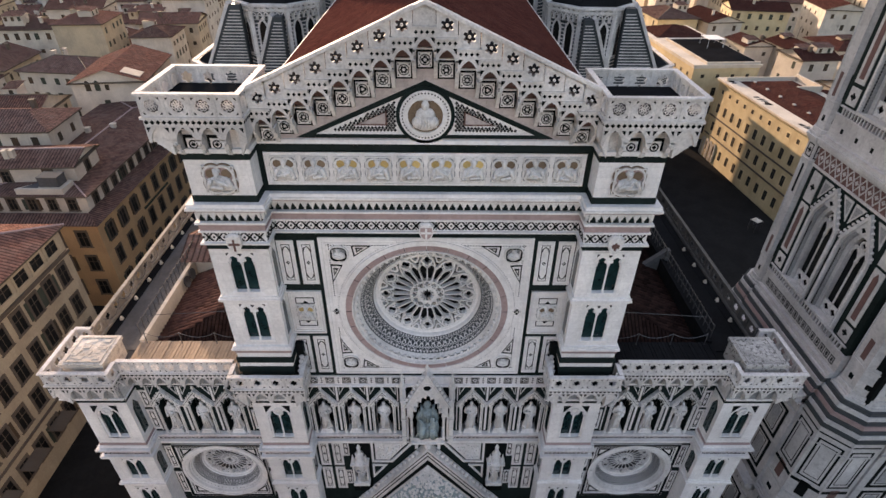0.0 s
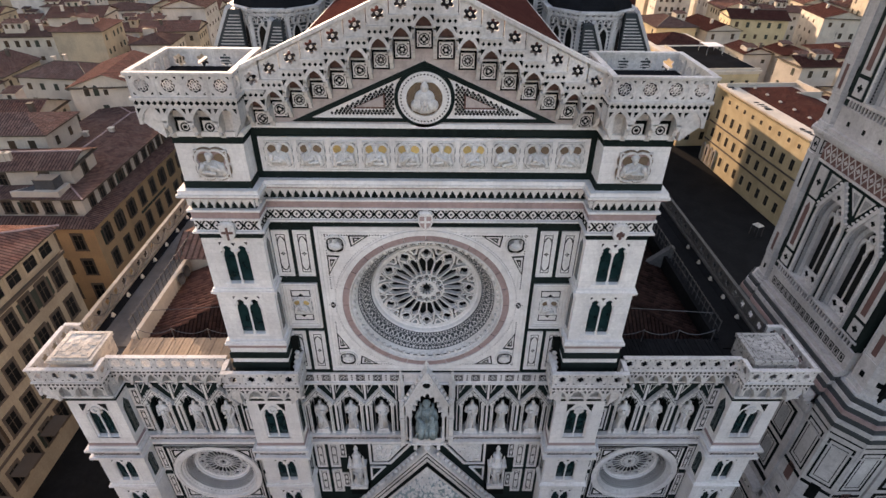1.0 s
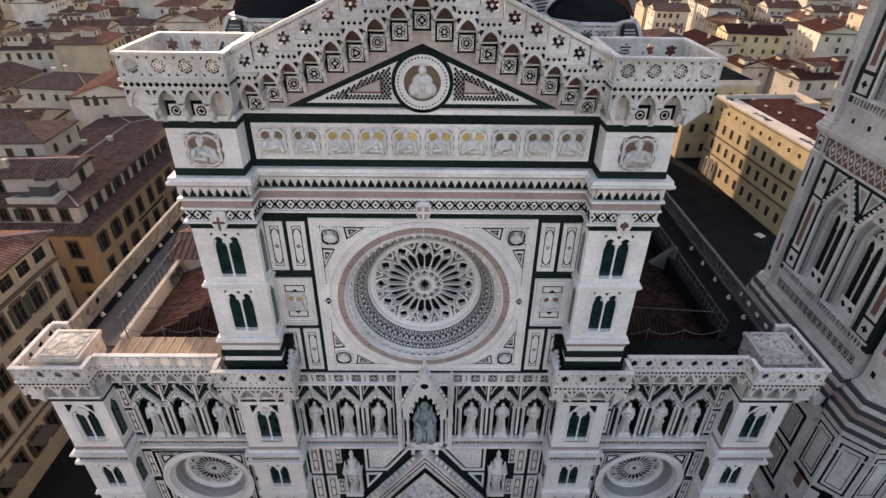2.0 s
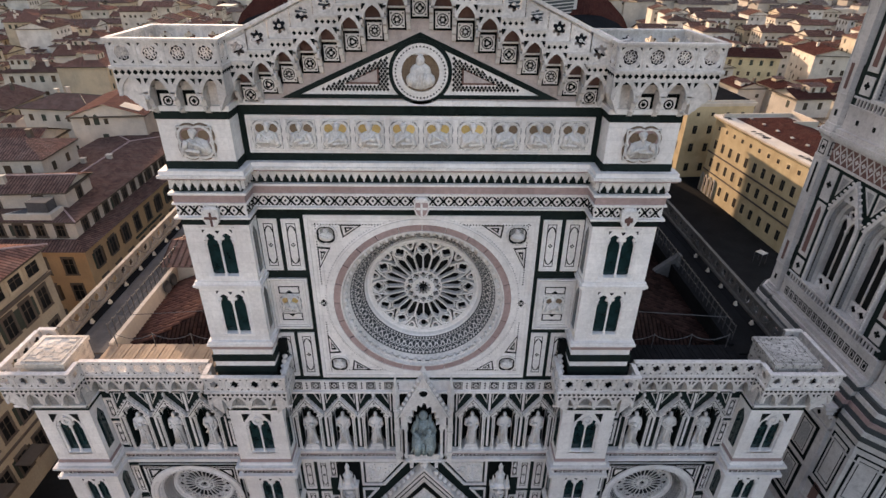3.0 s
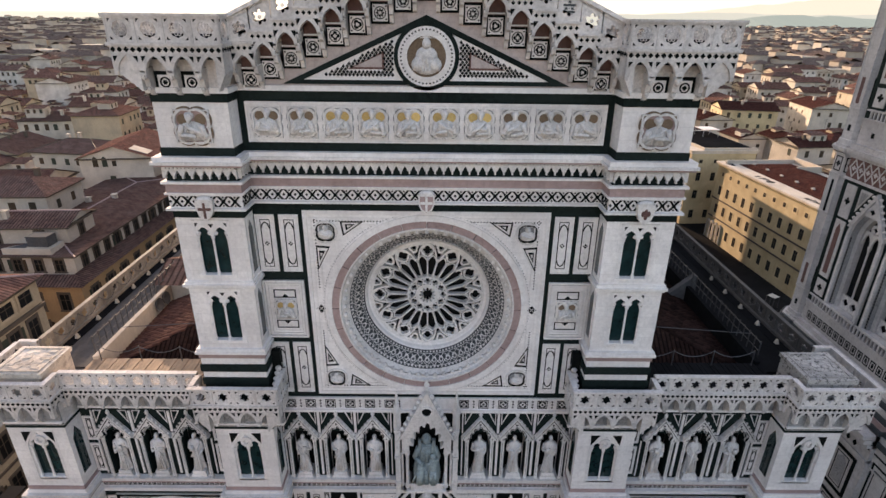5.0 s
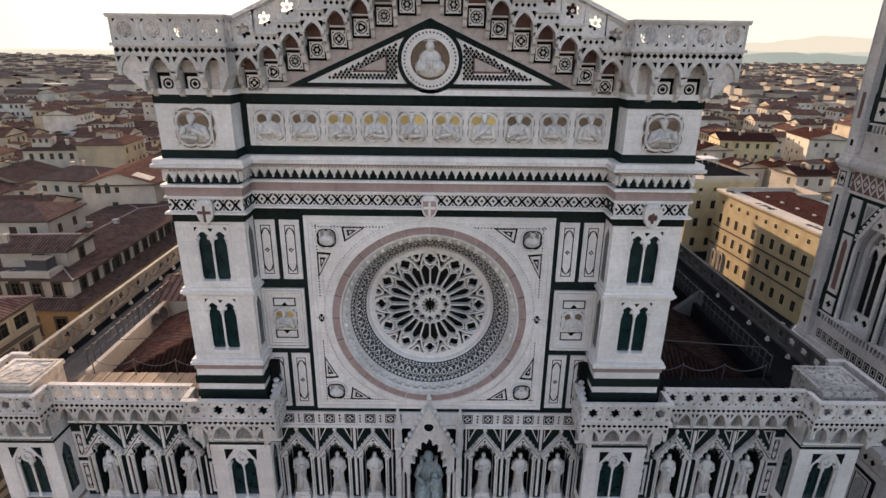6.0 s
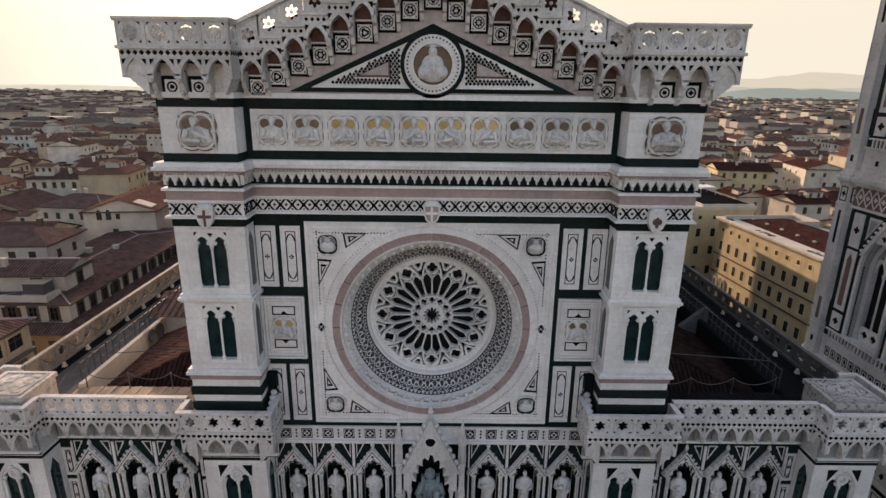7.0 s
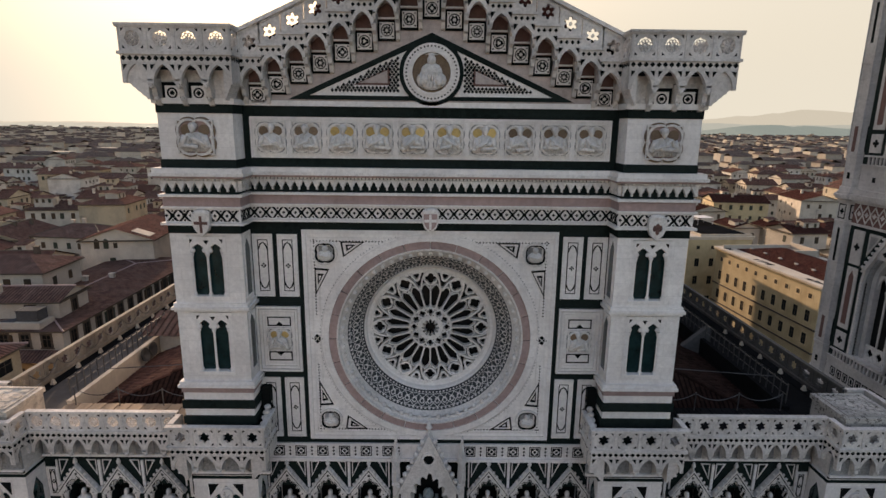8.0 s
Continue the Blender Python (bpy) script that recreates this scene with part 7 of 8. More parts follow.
def tower_face(m, z0, z1):
    """One storey of one face with two windows. x runs along the face, its front is y = 0."""
    mid = FW / 2
    zs, za, zf = z0 + 7.3, z0 + 9.0, z0 + 2.7
    hi, ho, hg = 0.72, 1.45, 1.3
    mids = (mid - 1.62, mid + 1.62)
    face = part("face", Shape().box(-0.4, FW + 0.4, -0.02, 0.8, z0 + 0.5, z0 + 2.0), TOWER, tower, "marble face with two tall twin windows", m)
    bands_ = [(-0.45, z0, z0 + 0.2), (-0.3, z0 + 0.2, z0 + 0.5), (-0.14, z0 + 1.95, z0 + 2.05), (-0.2, z1 - 0.34, z1 - 0.14), (-0.42, z1 - 0.14, z1), (-0.14, z1 - 1.72, z1 - 1.58)]
    pieces("string_course", [(-0.4, FW + 0.4, y, 0.8, a_, b_) for y, a_, b_ in bands_], TOWER, face)
    part("rose_band", Shape().box(-0.4, FW + 0.4, -0.03, 0.8, z1 - 1.58, z1 - 0.34), ROSE_DARK, face, "red-brown marble band")
    net = Shape()
    k = 15
    p = (FW + 0.4) / k
    for i in range(k):
        x = -0.2 + i * p
        net.ring(diamond(x + p / 2, z1 - 0.96, p * 0.62, 0.6), diamond(x + p / 2, z1 - 0.96, p * 0.48, 0.46), -0.06, 0)
        net.prism(lobed(x + p / 2, z1 - 0.96, 0.16, 4, 0.5, 16), -0.058, 0)
    part("lattice_inlay", net, TOWER, face, "white marble lattice")
    ground_ = [(-0.4, mids[0] - hg, 0.0, 0.7, z0 + 2.05, zs), (mids[0] + hg, mids[1] - hg, 0.0, 0.7, z0 + 2.05, zs), (mids[1] + hg, FW + 0.4, 0.0, 0.7, z0 + 2.05, zs)]
    pieces("face_slab", ground_, GREEN, face, "dark green marble ground")
    part("face_slab", Shape().prism(arch_head(-0.4, FW + 0.4, z1 - 1.7, [(x - hg, x + hg, zs, za + (hg - hi) * 1.15) for x in mids]), 0.0, 0.7), GREEN, face)
    dk, pk, wh, carved, gy = Shape(), Shape(), Shape(), Shape(), Shape()
    if z0 < 30:
        for i in range(16):
            x = (i + 0.5) * FW / 16
            dk.box(x - 0.21, x + 0.21, -0.03, 0, z0 + 0.75, z0 + 1.35)
            outline_frame(wh, x - 0.14, x + 0.14, z0 + 0.84, z0 + 1.26, 0.05, -0.034, 0)
    else:
        for i in range(6):
            x = (i + 0.5) * FW / 6
            dk.box(x - 0.12, x + 0.12, -0.03, 0, z0 + 1.0, z0 + 1.3)
    for i in range(30):
        x = (i + 0.5) * FW / 30
        wh.box(x - 0.05, x + 0.05, -0.1, 0, z0 + 2.05, z0 + 2.5)
    wh.box(-0.2, FW + 0.2, -0.13, 0.1, z0 + 2.5, z0 + 2.6)
    # white side panels with a long pink field
    for x in (0.42, FW - 0.42):
        for a_, b_ in ((z0 + 2.75, z0 + 3.85), (z0 + 4.1, z1 - 4.3), (z1 - 4.1, z1 - 1.95)):
            wh.box(x - 0.43, x + 0.43, -0.05, 0.0, a_, b_)
        pk.prism([(x - 0.2, z0 + 4.4), (x + 0.2, z0 + 4.4), (x + 0.2, z1 - 4.9), (x, z1 - 4.5), (x - 0.2, z1 - 4.9)], -0.064, 0)
        for zz in (z0 + 3.3, z1 - 3.0):
            dk.prism(lobed(x, zz, 0.24, 4, 0.5, 24), -0.06, 0)
    for xm in mids:
        # jambs, stepped splay and arch
        for h0, h1, y0, y1 in ((ho, 1.25, -0.16, 0.1), (1.25, 1.02, 0.02, 0.3), (1.02, hi, 0.24, 0.6)):
            outer = [(xm - h0, zf)] + pointed(xm - h0, xm + h0, zs, za + (h0 - hi) * 1.15, 8) + [(xm + h0, zf)]
            inn_ = [(xm - h1, zf)] + pointed(xm - h1, xm + h1, zs, za + (h1 - hi) * 1.15, 8) + [(xm + h1, zf)]
            (gy if h0 == 1.25 else wh).ring(outer, inn_, y0, y1)
        for k in range(24):
            z = zf + 0.15 + k * 0.195
            for s_ in (-1, 1):
                carved.ball((xm + s_ * 1.3, -0.15, z), (0.085, 0.085, 0.11), 6, 4)
                dk.prism(diamond(xm + s_ * 1.13, z, 0.075, 0.09), 0.005, 0.05)
        wh.box(xm - ho, xm + ho, -0.2, 0.6, z0 + 2.55, zf + 0.02)
        carved.lathe(xm, 0.42, [(0.12, zf), (0.1, zf + 0.2), (0.06, zf + 0.3), (0.06, zs - 0.4), (0.12, zs - 0.2), (0.12, zs - 0.1)], 8)
        carved.prism(arch_head(xm - hi, xm + hi, zs + 0.75, [(xm - hi + 0.04, xm - 0.06, zs - 0.15, zs + 0.6), (xm + 0.06, xm + hi - 0.04, zs - 0.15, zs + 0.6)]), 0.38, 0.5)
        carved.ring(circle(xm, zs + 0.98, 0.3, 20), lobed(xm, zs + 0.98, 0.2, 4, 0.5, 20), 0.38, 0.5)
        for s_ in (-1, 1):
            carved.join(pierced(0.35, 0.46, 0.27, 4, 0.5, 0.36, 0.46, 20), Matrix.Translation((xm + s_ * 0.36, 0, zf + 0.5)))
            # steep gable with crockets, and the spandrel's triangles
            wh.prism([(xm + s_ * 1.5, zs + 0.75), (xm, z1 - 1.85), (xm, z1 - 2.25), (xm + s_ * 1.22, zs + 0.75)], -0.22, 0.05)
            for k in range(7):
                u = 0.08 + 0.13 * k
                carved.ball((xm + s_ * (1.5 * (1 - u) + 0.1), -0.14, zs + 0.85 + (z1 - 1.85 - zs - 0.75) * u), (0.1, 0.1, 0.1), 6, 4)
            tri_ = [(xm + s_ * 1.52, z1 - 1.95), (xm + s_ * 0.5, z1 - 1.95), (xm + s_ * 1.52, z1 - 3.5)]
            c_ = (sum(q[0] for q in tri_) / 3, sum(q[1] for q in tri_) / 3)
            shrink = lambda f_: [(c_[0] + (x - c_[0]) * f_, c_[1] + (z - c_[1]) * f_) for x, z in tri_]
            wh.ring(shrink(0.92), shrink(0.62), -0.05, 0)
            gy.prism(shrink(0.6), -0.03, 0)
        wh.prism([(xm - 1.0, zs + 1.75), (xm + 1.0, zs + 1.75), (xm, z1 - 2.2)], -0.12, 0.02)
        dk.prism(lobed(xm, zs + 2.15, 0.2, 4, 0.5, 24), -0.14, 0)
        part("window_void", Shape().box(xm - hg, xm + hg, 0.62, 0.68, z0 + 2.1, za + 0.6), VOID, face, "dark window opening")
    part("dark_inlay", dk, INLAY, face, "dark green inlaid frames")
    part("pink_inlay", pk, ROSE_DARK, face, "pink marble panels")
    part("white_panel", wh, TOWER, face, "white marble panels and gables")
    part("carved_splay", gy, GREY, face, "grey carved splays")
    part("carving", carved, CARVED, face, "carved columns, tracery and crockets")


def tower_low(m, z0, z1):
    """A storey of plain panels."""
    ob = Shape().box(-0.4, FW + 0.4, 0.0, 0.8, z0, z1)
    face = part("face", ob, TOWER, tower, "white marble face with framed panels", m)
    pieces("string_course", [(-0.4, FW + 0.4, -o, 0.8, z1 + dz, z1 + dz + h) for dz, o, h in ((-0.9, 0.35, 0.25), (-0.6, 0.6, 0.3), (-0.25, 0.75, 0.25), (-2.0, 0.12, 0.2))], TOWER, face)
    dk, gy = Shape(), Shape()
    for i in range(4):
        x = (i + 0.5) * FW / 4
        for a_, b_ in ((z1 - 5.4, z1 - 2.3), (z1 - 9.0, z1 - 5.8)):
            outline_frame(dk, x - 0.95, x + 0.95, a_, b_, 0.24, -0.02, 0)
            outline_frame(dk, x - 0.5, x + 0.5, a_ + 0.4, b_ - 0.4, 0.05, -0.02, 0)
            gy.prism([(x - 0.38, a_ + 0.55), (x + 0.38, a_ + 0.55), (x + 0.38, b_ - 0.8), (x, b_ - 0.5), (x - 0.38, b_ - 0.8)], -0.02, 0)
    for i in range(int(FW / 0.55)):
        x = (i + 0.5) * 0.55
        dk.prism(diamond(x, z1 - 1.45, 0.16, 0.22), -0.02, 0)
    dk.box(-0.3, FW + 0.3, -0.015, 0.1, z1 - 1.12, z1 - 0.98).box(-0.3, FW + 0.3, -0.1, 0.1, z1 - 9.6, z1 - 9.3)
    part("dark_inlay", dk, INLAY, face, "dark green inlaid frames")
    # white panels drawn in GREY: deep shade beside the cathedral, as colour
    part("grey_panel", gy, GREY, face)


# flaring courses of white, pink and dark marble under the first window storey
FLARE = [(21.6 + 0.34 * k, 21.6 + 0.34 * (k + 1), FOOT + 0.12 - 0.09 * k, (STRIPED, TOWER, STRIPED, PINK)[k % 4]) for k in range(7)]
for cx, cy, RB in CORNERS:
    for z0, z1, o, mt in FLARE:
        part("flared_course", Shape().prism_z(octagon(cx, cy, RB + o), z0, z1), mt, tower)
SIDES = [Matrix.Translation((TX, FACE[1], 0)) @ Matrix.Rotation(radians(-90), 4, "Z"),
         Matrix.Translation((TX + 3.15, TY0 + 1.25, 0))]
for m in SIDES:
    for z0, z1 in STOREYS:
        if z0 >= 24:
            tower_face(m, z0, z1)
        else:
            tower_low(m @ Matrix.Translation((0, -FOOT, 0)), z0, min(z1, 22.3))
    for z0, z1, o, mt in FLARE:
        part("flared_course", Shape().box(-0.4, FW + 0.4, -o, 0.8, z0, z1), mt, tower, "", m)

# ---- the town ----
def window_meshes(w, h, surround=True, stone=None):
    fr_ = Shape()
    e, f_, g_ = w / 2, w / 2 + 0.24, w / 2 + 0.34
    top = h + (0.34 if surround else 0.24)
    outer = [(-g_, -0.22), (g_, -0.22), (g_, -0.08), (f_, -0.08), (f_, top), (-f_, top), (-f_, -0.08), (-g_, -0.08)]
    fr_.ring(outer, [(-e, 0), (e, 0), (e, 0.02), (e, 0.04), (e, h), (-e, h), (-e, 0.04), (-e, 0.02)], -0.03 if stone is YELLOW else -0.1, 0.05)
    pane = Shape().box(-w / 2, w / 2, -0.01, 0.03, 0, h)
    c_, z0, z1 = 0.035, h * 0.62, h * 0.62 + 0.06
    bars = Shape().prism([(-c_, 0), (c_, 0), (c_, z0), (e, z0), (e, z1), (c_, z1), (c_, h), (-c_, h), (-c_, z1), (-e, z1), (-e, z0), (-c_, z0)], -0.03, 0.0)
    saw = [(0.0, 0.0)]
    for k in range(10):
        saw += [(-0.055, h * k / 10), (-0.03, h * (k + 1) / 10)]
    sh_ = Shape().prism_x(saw + [(0.0, h)], 0, w / 2 - 0.02)
    return fr_.mesh("window", stone or TRIM), pane.mesh("pane", HOUSE_GLASS), bars.mesh("glazing_bar", TRIM), sh_.mesh("shutter", SHUTTER)


WIN = {"palace": window_meshes(1.05, 1.95, False, YELLOW), "attic": window_meshes(0.8, 0.8, False, YELLOW), "loggia": window_meshes(1.7, 1.35, False, CREAM), "tall": window_meshes(1.25, 2.25), "small": window_meshes(0.95, 1.0, False), "mid": window_meshes(1.0, 1.6, False)}


def far_window(w, h, mat):
    sh = Shape().box(-w / 2, w / 2, -0.03, 0.02, 0, h)
    me = sh.mesh("window", SHUTTER)
    return me


FAR_WIN = [far_window(1.0, 1.6, 0), far_window(0.9, 1.3, 0), far_window(0.95, 1.0, 0)]


DORMER_WIN = Shape().box(-0.35, 0.35, -0.03, 0.02, 0, 1.0).mesh("window", SHUTTER)


def roof_clutter(root, r, x0, x1, y0, y1, h, pitch):
    """Dormers, roof rooms, skylights and aerials on a town roof."""
    half = min(x1 - x0, y1 - y0) / 2
    for k in range(r.choice((0, 1, 1, 2))):
        px, py = r.uniform(x0 * 0.55, x1 * 0.55), r.uniform(y0 * 0.55, y1 * 0.55)
        a_, b_ = r.uniform(0.9, 2.4), r.uniform(0.9, 1.8)
        z1 = h + half * pitch + r.uniform(-0.2, 1.4)
        dm = place("dormer", Shape().box(px - a_, px + a_, py - b_, py + b_, h, z1).mesh("dormer", r.choice((PALE, PALE, PLASTER, CREAM))), root, None, "plastered roof room")
        rs_ = Shape()
        e = 0.3
        slope_face(rs_, [(px - a_ - e, py - b_ - e, z1 + 0.02), (px + a_ + e, py - b_ - e, z1 + 0.02), (px + a_ + e, py + b_ + e, z1 + 0.5), (px - a_ - e, py + b_ + e, z1 + 0.5)], (1, 0, 0))
        place("dormer_roof", rs_.mesh("dormer_roof", ROOF_OLD), dm)
        for i in range(max(1, int(a_ * 1.3))):
            xw = px - a_ + 2 * a_ * (i + 0.5) / max(1, int(a_ * 1.3))
            place("window", DORMER_WIN, dm, at(xw, py - b_, z1 - 1.25))
    if r.random() < 0.6:
        px, py = r.uniform(x0 * 0.4, x1 * 0.4), r.uniform(y0 * 0.4, y1 * 0.4)
        z0, z1 = h + 0.4, h + half * pitch + r.uniform(1.6, 3.2)
        an = Shape().rod((px, py, z0), (px, py, z1), 0.045, 4)
        for k in range(3):
            an.rod((px - 0.55 + 0.1 * k, py, z1 - 0.2 - 0.28 * k), (px + 0.55 - 0.1 * k, py, z1 - 0.2 - 0.28 * k), 0.03, 4)
        place("aerial", an.mesh("aerial", IRON), root, None, "thin roof aerial")


def house(cx, cy, w, d, eave, turn=0, kind="hip", wall_mat=None, roof_mat=None, pitch=0.36, sides="s", near=False, floors=None,
          label="plastered town house with a terracotta tiled roof", seed=0, skip_roof=False, ground=None, rows=None, step=2.7, clutter=False):
    """A house: walls, eave, tiled roof, ridge, chimneys, and windows on the named sides (s, w, e)."""
    r = random.Random(seed)
    g = GROUND if ground is None else ground
    root = thing("house", label, "house", "houses of the town", m=at(cx, cy, g, turn))
    h = eave - g
    wm, rm = wall_mat or PLASTER, roof_mat or r.choice((ROOF, ROOF_OLD, ROOF))
    x0, x1, y0, y1 = -w / 2, w / 2, -d / 2, d / 2
    body = Shape().box(x0, x1, y0, y1, 0, h)
    if not skip_roof:
        sh, rz, ra, rb, along_x = roof_shape(x0, x1, y0, y1, h - 0.02, pitch, kind)
        if kind == "gable":
            half = min(w, d) / 2
            if along_x:
                for x in (x0, x1):
                    body.prism_x([(y0, h), (y1, h), (0, h + half * pitch)], x - 0.01, x + 0.01)
            else:
                for y in (y0, y1):
                    body.prism([(x0, h), (x1, h), (0, h + half * pitch)], y - 0.01, y + 0.01, back=True)
        roof = place("roof", sh.mesh("roof", rm), root, None, "terracotta tiled roof")
        rd_ = Shape().rod(ra, rb, 0.14, 6)
        if kind == "hip":
            for e, cs in ((ra, ((x0, y0), (x0, y1)) if along_x else ((x0, y0), (x1, y0))), (rb, ((x1, y0), (x1, y1)) if along_x else ((x0, y1), (x1, y1)))):
                for c in cs:
                    k = 0.55
                    rd_.rod(e, (c[0] + math.copysign(k, c[0]), c[1] + math.copysign(k, c[1]), h), 0.12, 5)
        if near or r.random() < 0.5:
            place("ridge", rd_.mesh("ridge", TRIM if not near else PINK), roof)
        place("eave", Shape().box(x0 - 0.5, x1 + 0.5, y0 - 0.5, y1 + 0.5, h - 0.24, h - 0.06).mesh("eave", TRIM), root)
        for k in range(r.choice((0, 1, 1, 2)) if not near else 2):
            px, py = r.uniform(x0 * 0.6, x1 * 0.6), r.uniform(y0 * 0.6, y1 * 0.6)
            ch = Shape().box(px - 0.35, px + 0.35, py - 0.3, py + 0.3, h, rz + 0.5).box(px - 0.45, px + 0.45, py - 0.4, py + 0.4, rz + 0.5, rz + 0.62)
            place("chimney", ch.mesh("chimney", PALE if r.random() < 0.6 else TRIM), root)
    place("wall", body.mesh("wall", wm), root)
    if clutter:
        roof_clutter(root, r, x0, x1, y0, y1, h, pitch)
    rows = rows or [("mid", h - 2.6 - 3.3 * k) for k in range(min(3 if not near else 6, int((h - 1) / 3.3)))]
    for s_ in sides:
        ln = w if s_ in "sn" else d
        m = {"s": at(0, y0, 0), "e": at(x1, 0, 0, 90), "w": at(x0, 0, 0, -90), "n": at(0, y1, 0, 180)}[s_]
        cols = max(1, int((ln - 1.2) / step))
        for kind_, z, *own in rows:
            if own:
                cols = max(1, int((ln - 1.2) / own[0]))
            pick = r.randrange(3)
            for i in range(cols):
                x = (i - (cols - 1) / 2) * ((ln - 1.4) / cols)
                if near:
                    fm, pm, bm_, sm = WIN[kind_]
                    win = place("window", fm, root, m @ at(x, 0, z))
                    place("pane", pm, win)
                    place("glazing_bar", bm_, win)
                    if kind_ in ("tall", "mid") and r.random() < 0.45:
                        for s2 in (0.64, -1.24):
                            place("shutter", sm, win, at(s2, -0.02, 0, 0))
                elif r.random() < 0.85:
                    place("window", FAR_WIN[pick], root, m @ at(x + r.uniform(-0.2, 0.2), 0, z))
    return root


# -- houses on the near side of the left square --
ROW5 = [("loggia", 19.25, 2.45), ("tall", 15.3), ("tall", 11.2), ("tall", 7.2), ("tall", 2.6)]
a1 = house(-51, 7.5, 22, 39, 19.4, 0, "hip", CREAM, ROOF, 0.33, "e", True, seed=1, rows=ROW5, label="tall cream house with five rows of framed windows", step=2.9)
bands = Shape().box(10.9, 11.25, -19.6, 19.6, 18.2, 18.55).box(10.9, 11.15, -19.55, 19.55, 6.0, 6.25)
place("string_course", bands.mesh("string_course", TRIM), a1)
aw = Shape().prism_x([(0, 4.4), (2.6, 4.4), (2.6, 4.5), (0, 4.5)], 11.0, 12.6).mesh("awning", TRIM)
for i in range(7):
    place("awning", aw, a1, at(0, -12 + i * 4.6, 0), "brown cloth awning over a shop")

a2 = house(-52.2, 59, 15.4, 40, 12.4, 0, "hip", OCHRE, ROOF_OLD, 0.30, "es", True, seed=2, rows=[("tall", 10.6), ("tall", 6.6), ("tall", 2.4)], skip_roof=True,
           label="ochre house with shuttered windows and a set-back top floor", step=3.5)
sk = Shape()
slope_face(sk, [(8.3, -20.7, 14.2), (8.3, 20.7, 14.2), (6.2, 20.0, 15.0), (6.2, -18.6, 15.0)], (0, 1, 0))
slope_face(sk, [(-8, -20.7, 14.2), (8.3, -20.7, 14.2), (6.2, -18.6, 15.0), (-8, -18.6, 15.0)], (1, 0, 0))
place("roof", sk.mesh("roof", ROOF_OLD), a2, None, "narrow tiled skirt roof")
sg = Shape()
for k in range(14):
    y = -8.5 + 0.62 * k
    sg.box(7.7, 7.78, y, y + 0.42, 9.55, 9.95)
    if k != 5:
        sg.box(7.7, 7.78, y + 0.46, y + 0.52, 9.55, 9.8)
place("sign_mark", sg.mesh("sign_mark", SHUTTER), a2, None, "row of dark lettering marks")
house(-53.4, 60, 14.6, 37.5, 15.3, 0, "hip", PALE, ROOF_OLD, 0.09, "es", True, seed=3, ground=11.9, rows=[("mid", 1.1)], label="pale set-back top floor under a brown tiled hip roof", step=2.5)
hx = house(-55, 47.5, 12.5, 6.5, 17.9, 4, "gable", PALE, ROOF_OLD, 0.3, "se", True, seed=4, ground=14.0, rows=[("mid", 1.6)], label="white rooftop room with a low brown roof", step=4.0)
unit = thing("rooftop_unit", "grey metal ventilation unit on a flat roof terrace", "ventilation unit", m=at(-50.5, 42.6, 15.9))
place("body", Shape().box(-1.3, 1.3, -0.9, 0.9, 0.3, 1.6).mesh("body", SLATE), unit)
place("curb", Shape().prism_z([(-4.4, -1.4), (1.8, -1.4), (1.8, 1.3), (-1.2, 1.3)], -1.0, 0.25).mesh("curb", PALE), unit)
place("deck", Shape().prism_z([(-3.6, -1.15), (-1.5, -1.15), (-1.5, 1.0), (-1.7, 1.0)], 0.25, 0.29).mesh("deck", SLATE), unit, None, "grey sunken roof deck")
place("lid", Shape().box(-1.35, 1.35, -0.95, 0.95, 1.6, 1.68).mesh("lid", IRON), unit)

house(-64, 57, 15, 9, 19.4, 3, "hip", PALE, ROOF_OLD, 0.34, "se", False, seed=5, clutter=True)
oratory = house(-60, 84, 12.4, 17, 19.3, 8, "gable", PALE, ROOF, 0.33, "", False, seed=6, rows=[("mid", 12.6)], label="plain pale gabled building with two pointed windows")
lancet = Shape().prism([(-0.45, 0), (0.45, 0)] + pointed(-0.45, 0.45, 1.2, 1.95)[::-1], -0.04, 0.05).mesh("window", SHUTTER)
for x in (-3.5, -1.9):
    place("window", lancet, oratory, at(x, -8.5, 19.7))
place("window", DORMER_WIN, oratory, at(-0.3, -8.5, 19.8))
place("window", FAR_WIN[0], oratory, at(-1.0, -8.5, 16.4))
place("window", FAR_WIN[0], oratory, at(3.6, -8.5, 15.6))
sheet = Shape().put_in([(2.3, -7.6, 22.75), (5.4, -7.6, 21.72), (5.4, -4.8, 21.72), (2.3, -4.8, 22.75), (2.3, -7.6, 22.83), (5.4, -7.6, 21.8), (5.4, -4.8, 21.8), (2.3, -4.8, 22.83)],
                       [(0, 1, 5, 4), (1, 2, 6, 5), (2, 3, 7, 6), (3, 0, 4, 7), (4, 5, 6, 7), (3, 2, 1, 0)])
place("roof_sheet", sheet.mesh("roof_sheet", PALE), oratory, None, "white sheet laid on the roof")
house(-50.5, 84, 7, 9, 13.2, 8, "hip", PALE, ROOF_OLD, 0.3, "se", False, seed=7, clutter=True)
house(-76, 93, 15, 10, 17.2, -6, "hip", PALE, ROOF_OLD, 0.34, "se", False, seed=8, clutter=True)
house(-75, 72, 13, 13, 15.6, 5, "gable", PLASTER, ROOF, 0.34, "se", False, seed=9, clutter=True)
house(-84, 56, 15, 16, 16.8, 2, "hip", PLASTER, ROOF, 0.34, "se", False, seed=10, clutter=True)
house(-74, 34, 18, 16, 17.5, 1, "hip", PLASTER, ROOF, 0.34, "e", False, seed=11, clutter=True)

